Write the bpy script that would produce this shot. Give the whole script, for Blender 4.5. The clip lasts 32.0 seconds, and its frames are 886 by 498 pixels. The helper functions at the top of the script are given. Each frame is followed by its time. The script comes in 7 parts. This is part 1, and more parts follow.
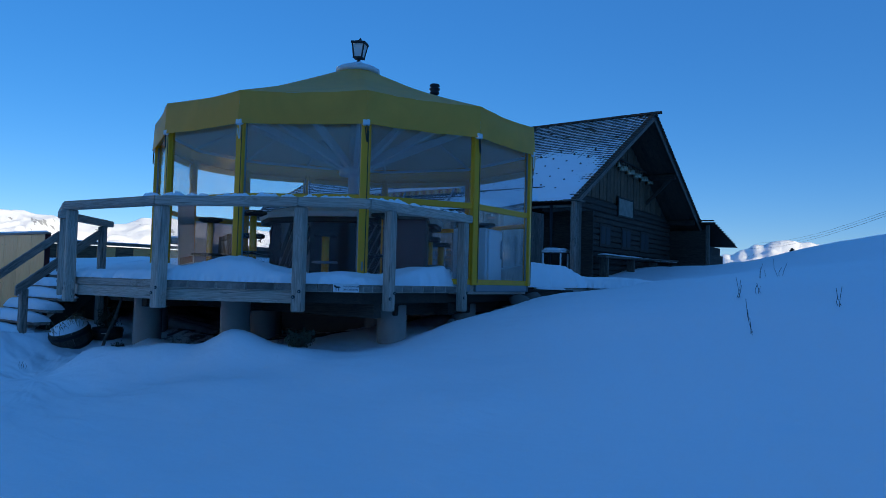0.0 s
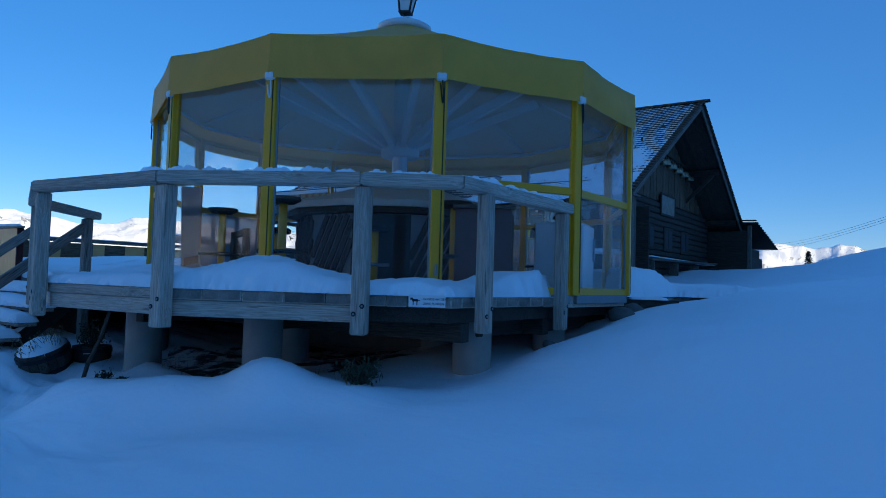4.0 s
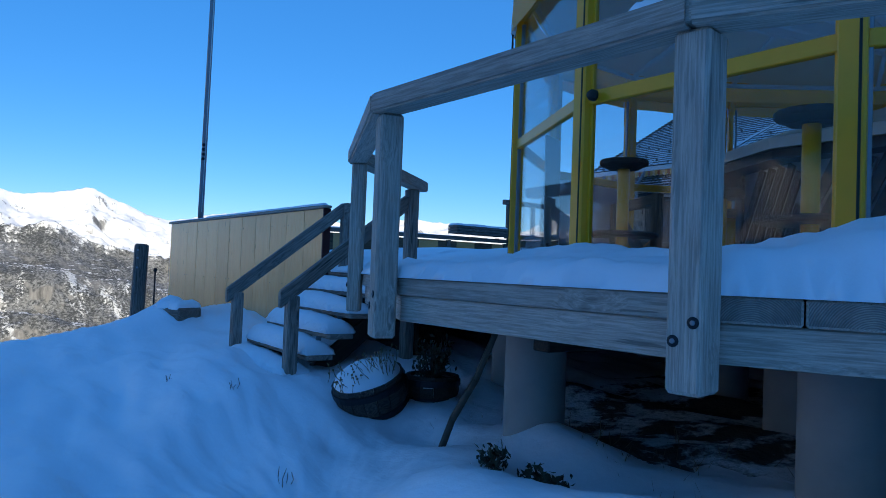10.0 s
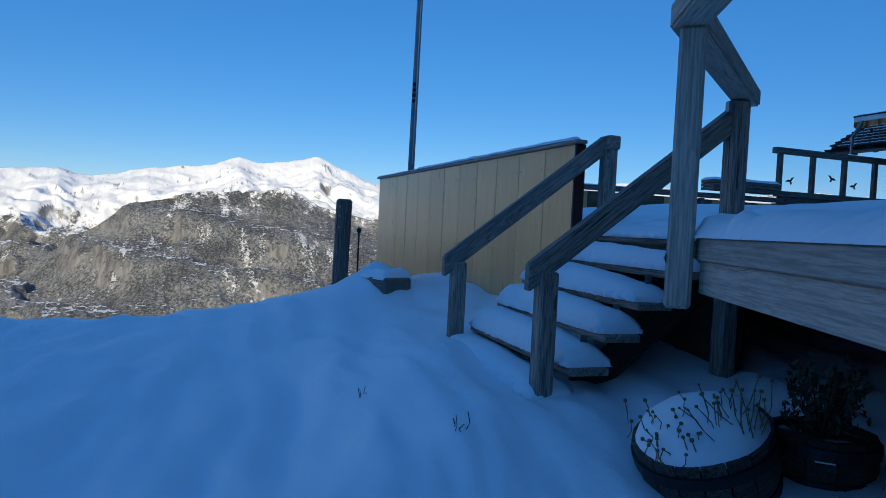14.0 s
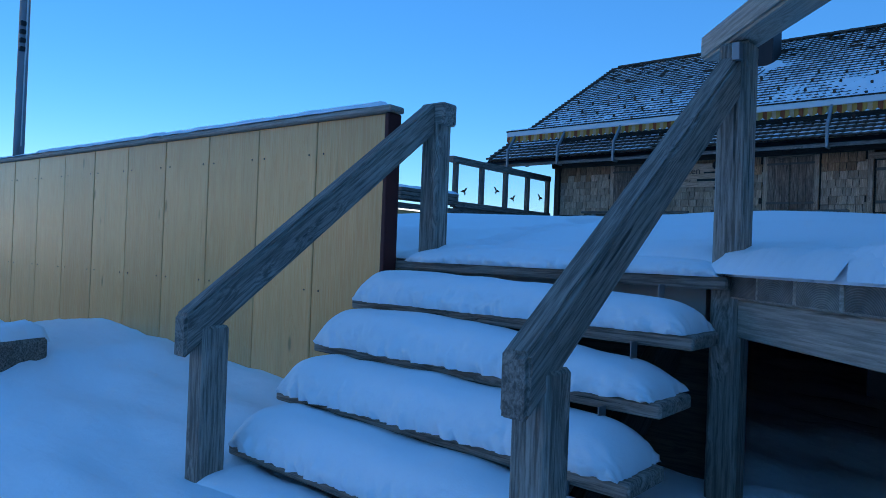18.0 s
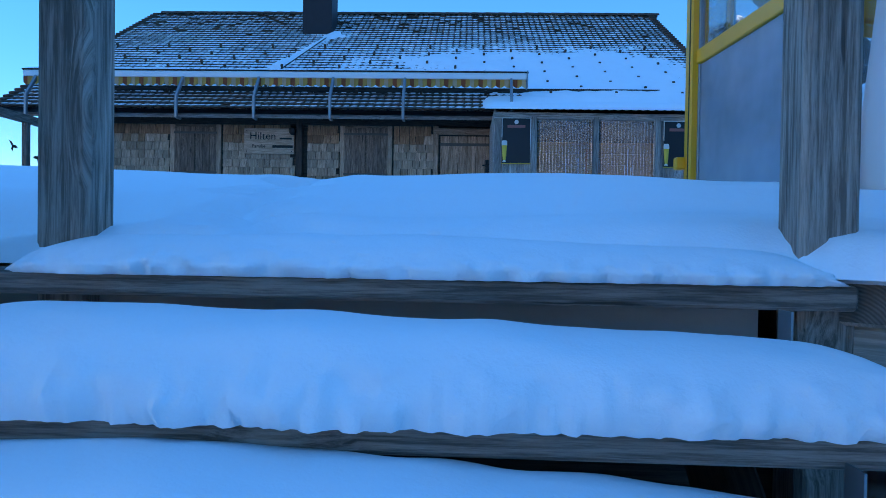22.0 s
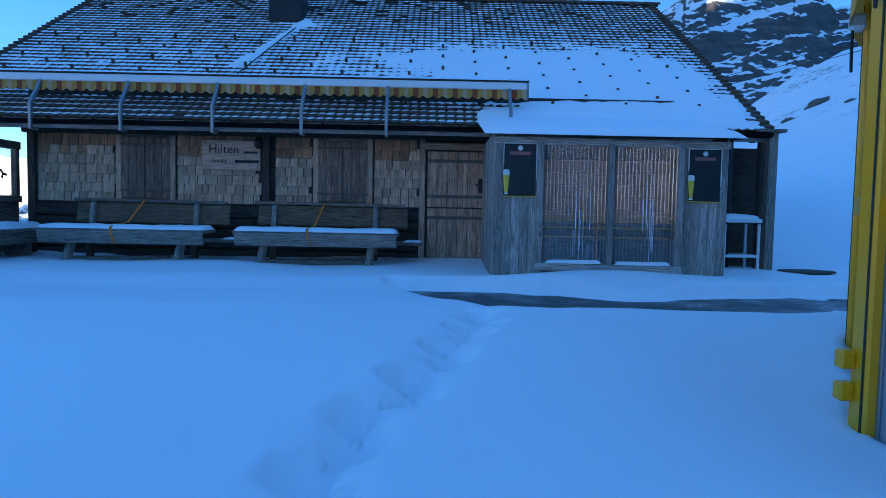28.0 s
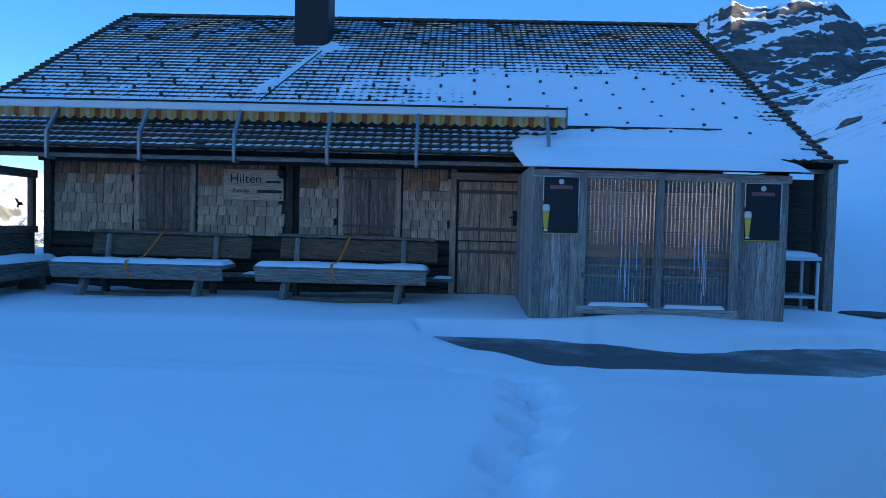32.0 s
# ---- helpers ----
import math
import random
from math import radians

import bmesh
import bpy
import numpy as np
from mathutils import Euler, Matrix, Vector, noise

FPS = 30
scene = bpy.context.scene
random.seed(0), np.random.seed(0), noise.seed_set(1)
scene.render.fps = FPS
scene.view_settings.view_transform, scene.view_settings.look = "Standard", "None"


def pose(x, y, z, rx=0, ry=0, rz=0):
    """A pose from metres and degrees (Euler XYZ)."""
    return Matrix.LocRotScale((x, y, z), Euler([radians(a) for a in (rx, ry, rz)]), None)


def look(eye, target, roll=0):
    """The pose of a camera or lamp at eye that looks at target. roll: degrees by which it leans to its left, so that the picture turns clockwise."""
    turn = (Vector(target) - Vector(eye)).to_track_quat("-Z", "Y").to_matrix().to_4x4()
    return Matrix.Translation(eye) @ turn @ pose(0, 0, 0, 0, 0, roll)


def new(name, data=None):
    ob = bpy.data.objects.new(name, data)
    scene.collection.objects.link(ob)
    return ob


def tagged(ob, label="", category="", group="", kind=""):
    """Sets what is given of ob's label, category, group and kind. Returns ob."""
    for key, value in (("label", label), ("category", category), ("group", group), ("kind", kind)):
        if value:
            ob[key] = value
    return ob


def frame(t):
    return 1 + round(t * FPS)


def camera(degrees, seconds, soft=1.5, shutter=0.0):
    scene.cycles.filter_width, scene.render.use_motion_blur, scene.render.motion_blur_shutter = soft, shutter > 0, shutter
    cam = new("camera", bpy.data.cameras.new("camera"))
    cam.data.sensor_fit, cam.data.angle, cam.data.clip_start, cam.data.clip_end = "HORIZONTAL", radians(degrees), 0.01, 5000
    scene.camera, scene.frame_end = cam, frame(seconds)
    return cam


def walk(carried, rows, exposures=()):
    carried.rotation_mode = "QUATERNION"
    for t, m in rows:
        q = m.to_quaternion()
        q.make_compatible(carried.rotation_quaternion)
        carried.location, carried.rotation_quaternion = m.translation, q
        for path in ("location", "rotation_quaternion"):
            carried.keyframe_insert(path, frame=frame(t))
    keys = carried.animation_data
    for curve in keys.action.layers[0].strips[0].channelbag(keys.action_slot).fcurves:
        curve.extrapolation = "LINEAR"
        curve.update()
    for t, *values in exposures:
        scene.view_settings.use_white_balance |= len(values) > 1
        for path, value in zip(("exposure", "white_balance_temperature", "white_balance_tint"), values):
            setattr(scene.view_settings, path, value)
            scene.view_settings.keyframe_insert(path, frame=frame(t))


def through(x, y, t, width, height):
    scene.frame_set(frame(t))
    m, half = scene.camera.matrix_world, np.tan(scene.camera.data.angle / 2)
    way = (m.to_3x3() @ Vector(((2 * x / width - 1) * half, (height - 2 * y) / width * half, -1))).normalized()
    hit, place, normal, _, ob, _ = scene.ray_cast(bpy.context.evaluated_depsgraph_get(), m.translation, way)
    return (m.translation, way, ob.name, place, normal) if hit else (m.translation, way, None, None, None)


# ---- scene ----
cam = camera(65.6, 32.0, 0.9)
PATH = [
    (0, (8.311, -17.678, 1.795), (7.148, -16.054, 1.885), 1.5),
    (0.5, (8.063, -17.583, 1.85), (6.916, -15.947, 1.941), 1.5),
    (1, (7.748, -17.422, 1.803), (6.615, -15.777, 1.895), 1.6),
    (1.5, (7.52, -17.288, 1.821), (6.387, -15.643, 1.911), 1.6),
    (2, (7.24, -17.132, 1.832), (6.103, -15.489, 1.922), 1.6),
    (2.5, (6.97, -16.923, 1.788), (5.829, -15.282, 1.88), 1.7),
    (4.5, (5.743, -16.262, 1.858), (4.591, -14.63, 1.955), 1.8),
    (5, (5.439, -16.156, 1.865), (4.273, -14.534, 1.966), 1.8),
    (5.5, (5.148, -16.016, 1.81), (3.968, -14.405, 1.916), 1.8),
    (6, (4.762, -15.879, 1.842), (3.57, -14.277, 1.948), 1.9),
    (6.5, (4.408, -15.809, 1.824), (3.205, -14.215, 1.928), 2.0),
    (7, (4.09, -15.76, 1.83), (2.881, -14.17, 1.935), 2.0),
    (7.5, (3.68, -15.624, 1.791), (2.445, -14.055, 1.887), 2.0),
    (8, (3.393, -15.543, 1.819), (2.088, -14.03, 1.916), 2.1),
    (8.5, (2.972, -15.432, 1.766), (1.582, -13.997, 1.857), 2.1),
    (9, (2.685, -15.266, 1.78), (1.206, -13.922, 1.865), 2.2),
    (9.5, (2.38, -15.073, 1.822), (0.811, -13.836, 1.903), 2.3),
    (10, (2.09, -14.944, 1.753), (0.447, -13.805, 1.819), 2.3),
    (10.5, (1.855, -14.83, 1.759), (0.17, -13.754, 1.813), 2.4),
    (11, (1.555, -14.613, 1.674), (-0.173, -13.608, 1.708), 2.6),
    (11.5, (1.278, -14.422, 1.751), (-0.521, -13.547, 1.746), 2.3),
    (12, (0.983, -14.336, 1.704), (-0.874, -13.596, 1.661), 2.7),
    (12.5, (0.655, -14.211, 1.679), (-1.233, -13.553, 1.608), 2.6),
    (13, (0.271, -14.206, 1.69), (-1.627, -13.581, 1.615), 2.8),
    (13.5, (-0.068, -14.263, 1.702), (-1.97, -13.649, 1.635), 2.9),
    (15.5, (-1.58, -14.035, 1.665), (-3.426, -13.264, 1.65), 3.0),
    (16, (-1.951, -14.052, 1.641), (-3.727, -13.131, 1.64), 3.2),
    (16.5, (-2.277, -14.043, 1.683), (-3.963, -12.967, 1.692), 2.9),
    (17, (-2.614, -13.952, 1.7), (-4.195, -12.726, 1.716), 2.7),
    (17.5, (-2.895, -13.912, 1.674), (-4.35, -12.541, 1.695), 2.5),
    (18, (-3.202, -13.87, 1.746), (-4.502, -12.35, 1.759), 2.2),
    (18.5, (-3.568, -13.707, 1.752), (-4.689, -12.05, 1.764), 2.1),
    (19, (-3.922, -13.572, 1.735), (-4.848, -11.799, 1.749), 2.0),
    (19.5, (-4.167, -13.393, 1.746), (-4.89, -11.528, 1.761), 2.2),
    (20, (-4.373, -13.147, 1.741), (-4.908, -11.22, 1.753), 1.3),
    (20.5, (-4.563, -12.977, 1.732), (-4.929, -11.011, 1.737), 1.2),
    (21, (-4.742, -12.696, 1.729), (-4.968, -10.709, 1.732), 0.9),
    (21.5, (-4.773, -12.616, 1.806), (-4.904, -10.62, 1.786), 0.9),
    (22, (-4.827, -12.547, 1.777), (-4.897, -10.548, 1.746), 0.9),
    (22.5, (-4.949, -12.439, 1.808), (-4.973, -10.44, 1.765), 0.8),
    (23, (-4.997, -12.327, 1.813), (-4.985, -10.328, 1.75), 0.8),
    (23.5, (-5.079, -12.128, 1.868), (-5.036, -10.13, 1.788), 0.6),
    (24, (-5.14, -12.039, 1.95), (-5.102, -10.042, 1.84), 0.5),
    (24.5, (-5.255, -11.862, 2.096), (-5.235, -9.865, 1.988), 0.7),
    (25, (-5.093, -11.801, 2.279), (-5.146, -9.806, 2.15), 0.9),
    (25.5, (-5.136, -11.758, 2.357), (-5.221, -9.763, 2.247), 0.8),
    (27.5, (-5.127, -11.2, 2.679), (-5.148, -9.204, 2.548), 1.0),
    (28, (-5.203, -11.049, 2.833), (-5.183, -9.053, 2.706), 1.1),
    (28.5, (-5.172, -10.984, 2.929), (-5.112, -8.988, 2.811), 1.1),
    (29, (-5.162, -10.768, 2.954), (-5.071, -8.773, 2.852), 1.1),
    (29.5, (-5.155, -10.699, 3.064), (-5.05, -8.704, 2.979), 1.1),
    (30, (-5.219, -10.689, 3.1), (-5.113, -8.694, 3.015), 1.2),
    (30.5, (-5.233, -10.67, 3.097), (-5.157, -8.673, 3.012), 1.2),
    (31, (-5.253, -10.564, 3.062), (-5.214, -8.566, 2.979), 1.3),
    (31.5, (-5.312, -10.459, 3.098), (-5.293, -8.461, 3.016), 1.3),
    (32, (-5.365, -10.38, 3.082), (-5.409, -8.382, 3.004), 1.4),
]
walk(cam, [(t, look(eye, target, roll)) for t, eye, target, roll in PATH],
     [(0, 0.0, 6500, 10), (6, 0.3, 6700, 10), (8, 0.48, 6600, 10), (10, 0.22, 6500, 10), (13, -0.19, 6600, 10), (16, -0.08, 6750, 10), (17.5, 0.40, 7000, 9), (19, 0.93, 7000, 8), (21, 1.15, 7150, 8), (23, 1.14, 6850, 8), (26, 0.94, 6800, 10), (30.5, 0.91, 6850, 10), (32, 0.84, 6850, 10)])

# ---- sky and sun ----
SUN_AZ, SUN_EL = radians(-18), radians(13)
world = bpy.data.worlds.new("world")
scene.world = world
world.use_nodes = True
wn, wl = world.node_tree.nodes, world.node_tree.links
sky = wn.new("ShaderNodeTexSky")
sky.sky_type, sky.sun_disc = "NISHITA", False
sky.sun_elevation, sky.sun_rotation = SUN_EL, radians(90) - SUN_AZ
sky.altitude, sky.air_density, sky.dust_density, sky.ozone_density = 1800, 1.0, 0.15, 3.0
clear = wn.new("ShaderNodeHueSaturation")
clear.inputs["Saturation"].default_value = 1.3
wl.new(sky.outputs[0], clear.inputs["Color"])
even = wn.new("ShaderNodeMix")
even.data_type = "RGBA"
even.inputs[0].default_value = 0.38
even.inputs[7].default_value = (0.62, 2.15, 6.5, 1)
wl.new(clear.outputs[0], even.inputs[6])
wl.new(even.outputs[2], wn["Background"].inputs[0])
wn["Background"].inputs[1].default_value = 0.14
sun = new("sun", bpy.data.lights.new("sun", "SUN"))
sun.data.energy, sun.data.angle, sun.data.color = 5.2, radians(0.5), (1.0, 0.90, 0.64)
sun.matrix_world = look((math.cos(SUN_AZ) * math.cos(SUN_EL) * 100, math.sin(SUN_AZ) * math.cos(SUN_EL) * 100, math.sin(SUN_EL) * 100), (0, 0, 0))

# ---- materials ----


def mat(name, rough=0.7, metal=0.0):
    m = bpy.data.materials.new(name)
    m.use_nodes = True
    b = m.node_tree.nodes["Principled BSDF"]
    b.inputs["Roughness"].default_value, b.inputs["Metallic"].default_value = rough, metal
    return m, m.node_tree.nodes, m.node_tree.links, b


def coords(n, l, kind="Object", scale=(1, 1, 1)):
    c, g = n.new("ShaderNodeTexCoord"), n.new("ShaderNodeMapping")
    g.inputs["Scale"].default_value = scale
    l.new(c.outputs[kind], g.inputs[0])
    return g.outputs[0]


def noise_of(n, l, at, scale, detail=4.0, rough=0.55, warp=0.0):
    t = n.new("ShaderNodeTexNoise")
    t.inputs["Scale"].default_value, t.inputs["Detail"].default_value = scale, detail
    t.inputs["Roughness"].default_value, t.inputs["Distortion"].default_value = rough, warp
    l.new(at, t.inputs["Vector"])
    return t.outputs["Fac"]


def ramp(n, l, fac, *stops):
    r = n.new("ShaderNodeValToRGB")
    e = r.color_ramp.elements
    while len(e) < len(stops):
        e.new(0.5)
    for k, (p, c) in zip(e, stops):
        k.position = p
        k.color = (c, c, c, 1) if isinstance(c, (int, float)) else (*c, 1)
    l.new(fac, r.inputs[0])
    return r.outputs[0]


def mix(n, l, fac, a, b, how="MIX"):
    x = n.new("ShaderNodeMix")
    x.data_type, x.blend_type = "RGBA", how
    for socket, v in ((x.inputs[0], fac), (x.inputs[6], a), (x.inputs[7], b)):
        if isinstance(v, (int, float)):
            socket.default_value = v
        elif isinstance(v, tuple):
            socket.default_value = (*v, 1)
        else:
            l.new(v, socket)
    return x.outputs[2]


def bump(n, l, b, height, strength=0.3, dist=0.01):
    x = n.new("ShaderNodeBump")
    x.inputs["Strength"].default_value, x.inputs["Distance"].default_value = strength, dist
    l.new(height, x.inputs["Height"])
    l.new(x.outputs[0], b.inputs["Normal"])
    return x


def rnd(n):
    return n.new("ShaderNodeObjectInfo").outputs["Random"]


def wood(name, dark, pale, rough=0.8, grain=1.0, stain=0.35, spread=0.25, deep=0.5, knots=0.7, checks=0.8):
    """Weathered timber: grain and checks along the piece's own x, bent round knots."""
    m, n, l, b = mat(name, rough)
    shift = n.new("ShaderNodeCombineXYZ")
    mul = n.new("ShaderNodeMath")
    mul.operation, mul.inputs[1].default_value = "MULTIPLY", 37.0
    l.new(rnd(n), mul.inputs[0])
    for k in range(3):
        l.new(mul.outputs[0], shift.inputs[k])
    c, add = n.new("ShaderNodeTexCoord"), n.new("ShaderNodeVectorMath")
    l.new(c.outputs["Object"], add.inputs[0])
    l.new(shift.outputs[0], add.inputs[1])

    def stretched(*scale):
        g = n.new("ShaderNodeMapping")
        g.inputs["Scale"].default_value = scale
        l.new(add.outputs[0], g.inputs[0])
        return g.outputs[0]

    cells = n.new("ShaderNodeTexVoronoi")
    cells.inputs["Scale"].default_value = 1.0
    l.new(stretched(1.7, 5.5, 5.5), cells.inputs["Vector"])
    near = ramp(n, l, cells.outputs["Distance"], (0.05, 1.0), (0.32, 0.0))
    knot = ramp(n, l, cells.outputs["Distance"], (0.05, knots), (0.10, 0.0))
    bend = n.new("ShaderNodeVectorMath")
    bend.operation, bend.inputs[1].default_value = "MULTIPLY", (0.0, 0.9, 0.9)
    l.new(near, bend.inputs[0])
    flow = n.new("ShaderNodeVectorMath")
    l.new(stretched(1.1 * grain, 22 * grain, 22 * grain), flow.inputs[0])
    l.new(bend.outputs[0], flow.inputs[1])
    fine = noise_of(n, l, flow.outputs[0], 4.2, 7, 0.7, 0.15)
    crack = noise_of(n, l, flow.outputs[0], 1.5, 3, 0.5, 0.12)
    broad = noise_of(n, l, stretched(0.7, 5, 5), 1.3, 4, 0.55, 1.2)
    col = mix(n, l, ramp(n, l, fine, (0.40, 0.0), (0.60, 1.0)), dark, pale)
    col = mix(n, l, ramp(n, l, broad, (0.35, 0.0), (0.65, stain)), col, tuple(0.55 * v for v in dark))
    col = mix(n, l, ramp(n, l, crack, (0.67, 0.0), (0.70, checks)), col, tuple(0.25 * v for v in dark))
    col = mix(n, l, knot, col, tuple(0.3 * v for v in dark))
    tone = ramp(n, l, rnd(n), (0.0, 1 - spread), (1.0, 1 + 0.0))
    col = mix(n, l, 1.0, col, tone, "MULTIPLY")
    l.new(col, b.inputs["Base Color"])
    split = mix(n, l, ramp(n, l, crack, (0.66, 0.0), (0.70, 1.0)), fine, (0.0, 0.0, 0.0))
    bump(n, l, b, split, deep, 0.008)
    return m


def plain(name, colour, rough=0.6, metal=0.0, vary=0.2, scale=6.0, relief=0.1):
    m, n, l, b = mat(name, rough, metal)
    at = coords(n, l)
    f = noise_of(n, l, at, scale, 5)
    l.new(mix(n, l, f, tuple(v * (1 - vary) for v in colour), tuple(min(1, v * (1 + vary)) for v in colour)), b.inputs["Base Color"])
    if relief:
        bump(n, l, b, noise_of(n, l, at, scale * 9, 4), relief, 0.004)
    return m


def snow_mat(name="snow"):
    m, n, l, b = mat(name, 0.55)
    at = coords(n, l)
    f = noise_of(n, l, at, 0.7, 5)
    l.new(mix(n, l, f, (0.86, 0.88, 0.9), (0.93, 0.94, 0.95)), b.inputs["Base Color"])
    h = mix(n, l, 0.25, noise_of(n, l, at, 3.5, 4, 0.5), mix(n, l, 0.35, noise_of(n, l, at, 26, 5, 0.65), noise_of(n, l, at, 140, 2)))
    bump(n, l, b, h, 0.30, 0.035)
    b.inputs["Subsurface Weight"].default_value = 0.0
    return m


SNOW = snow_mat()
GREY_WOOD = wood("weathered_grey_timber", (0.42, 0.32, 0.252), (0.72, 0.56, 0.45), stain=0.25, deep=0.35, checks=0.6)
STAIR_WOOD = wood("stair_timber", (0.18, 0.135, 0.105), (0.52, 0.41, 0.335), spread=0.2, deep=0.8)
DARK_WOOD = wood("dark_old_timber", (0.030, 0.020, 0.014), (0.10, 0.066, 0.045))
BROWN_WOOD = wood("brown_plank", (0.10, 0.055, 0.03), (0.30, 0.17, 0.095))
TAN_WOOD = wood("tan_board", (0.96, 0.41, 0.145), (1.0, 0.50, 0.20), rough=0.25, stain=0.15, spread=0.16, deep=0.12, knots=0.6, checks=0.12)
YELLOW = plain("yellow_painted_metal", (0.93, 0.375, 0.010), 0.32, vary=0.12, relief=0.03)
CONCRETE = plain("concrete", (0.38, 0.34, 0.30), 0.9, vary=0.3, scale=3, relief=0.35)
IRON = plain("dark_iron", (0.03, 0.03, 0.033), 0.5, 0.6)
STEEL = plain("galvanised_steel", (0.28, 0.29, 0.30), 0.45, 0.7, vary=0.15)
WHITE_PAINT = plain("white_lacquered_metal", (0.74, 0.74, 0.73), 0.4, vary=0.05, relief=0.02)

# ---- mesh helpers ----
WORLD_OF = {}


def part(name, bm, material, parent=None, label="", m=None, smooth=False):
    """Links a bmesh (or shared mesh) as one mesh object, placed by m, under a thing or a part."""
    if isinstance(bm, bpy.types.Mesh):
        me = bm
    else:
        me = bpy.data.meshes.new(name)
        bm.to_mesh(me)
        bm.free()
        if material:
            for k in (material if isinstance(material, (list, tuple)) else (material,)):
                me.materials.append(k)
        if smooth:
            me.shade_smooth()
    ob = new(name, me)
    m = m if m is not None else Matrix()
    if parent is not None:
        ob.parent = parent
        ob.matrix_parent_inverse = WORLD_OF[parent].inverted()
    ob.matrix_basis = m
    WORLD_OF[ob] = m
    if label:
        ob["label"] = label
    return ob


def thing(name, at, label, category, group="", kind=""):
    ob = new(name)
    ob.empty_display_size = 0.2
    ob.matrix_basis = WORLD_OF[ob] = at if isinstance(at, Matrix) else Matrix.Translation(at)
    return tagged(ob, label, category, group, kind)


def block(sx, sy, sz, bev=0.006, at=(0, 0, 0)):
    """A box of that size round a point, its edges eased."""
    bm = bmesh.new()
    bmesh.ops.create_cube(bm, size=1, matrix=Matrix.Translation(at) @ Matrix.Diagonal((sx, sy, sz, 1)))
    if bev:
        bmesh.ops.bevel(bm, geom=bm.edges[:], offset=min(bev, 0.3 * min(sx, sy, sz)), segments=1, affect="EDGES")
    return bm


def boxed(bm, x0, x1, y0, y1, z0, z1):
    bmesh.ops.create_cube(bm, size=1, matrix=Matrix.Translation(((x0 + x1) / 2, (y0 + y1) / 2, (z0 + z1) / 2)) @ Matrix.Diagonal((abs(x1 - x0), abs(y1 - y0), abs(z1 - z0), 1)))


def along(p, q, roll=0.0):
    """The pose whose x runs from p to q, its origin midway."""
    p, q = Vector(p), Vector(q)
    x = (q - p).normalized()
    up = Vector((0, 0, 1)) if abs(x.z) < 0.99 else Vector((0, 1, 0))
    y = up.cross(x).normalized()
    z = x.cross(y)
    return Matrix.Translation((p + q) / 2) @ Matrix((x, y, z)).transposed().to_4x4() @ Matrix.Rotation(roll, 4, "X")


def beam(name, p, q, w, h, material, parent=None, label="", bev=0.008, roll=0.0):
    """A timber from p to q, w wide and h high."""
    return part(name, block((Vector(q) - Vector(p)).length, w, h, bev), material, parent, label, along(p, q, roll))


def tube(r0, r1, z0, z1, n=16, caps=True):
    bm = bmesh.new()
    bmesh.ops.create_cone(bm, cap_ends=caps, segments=n, radius1=r0, radius2=r1, depth=z1 - z0, matrix=Matrix.Translation((0, 0, (z0 + z1) / 2)))
    return bm


def rod(name, p, q, r, material, parent=None, label="", n=10, r2=None):
    p, q = Vector(p), Vector(q)
    turn = (q - p).to_track_quat("Z", "Y").to_matrix().to_4x4()
    return part(name, tube(r, r if r2 is None else r2, 0, (q - p).length, n), material, parent, label, Matrix.Translation(p) @ turn, True)


def lathe(profile, n=24):
    """A turned body from (radius, height) pairs."""
    bm = bmesh.new()
    rings = [[bm.verts.new((r * math.cos(a * math.tau / n), r * math.sin(a * math.tau / n), z)) for a in range(n)] for r, z in profile]
    for lo, hi in zip(rings, rings[1:]):
        for a in range(n):
            bm.faces.new((lo[a], lo[(a + 1) % n], hi[(a + 1) % n], hi[a]))
    bm.faces.new(rings[0][::-1])
    bm.faces.new(rings[-1])
    return bm


def sheet(xs, ys, height, name, material, parent=None, label="", drop=None):
    """A grid with its heights from a function; drop: a skirt down to that height."""
    vs = [(x, y, height(x, y)) for y in ys for x in xs]
    nx, ny = len(xs), len(ys)
    fs = [(j * nx + i, j * nx + i + 1, (j + 1) * nx + i + 1, (j + 1) * nx + i) for j in range(ny - 1) for i in range(nx - 1)]
    me = bpy.data.meshes.new(name)
    me.from_pydata(vs, [], fs)
    me.materials.append(material)
    me.shade_smooth()
    return part(name, me, None, parent, label)


def fbm(x, y, s, octaves=4, seed=0.0):
    return noise.fractal(Vector((x / s, y / s, seed)), 1.0, 2.0, octaves)


def sig(x):
    return 1 / (1 + math.exp(-max(-40, min(40, x))))


def lump(x, y, cx, cy, r, ry=None):
    return math.exp(-((x - cx) / r) ** 2 - ((y - cy) / (ry or r)) ** 2)


# ---- ground ----


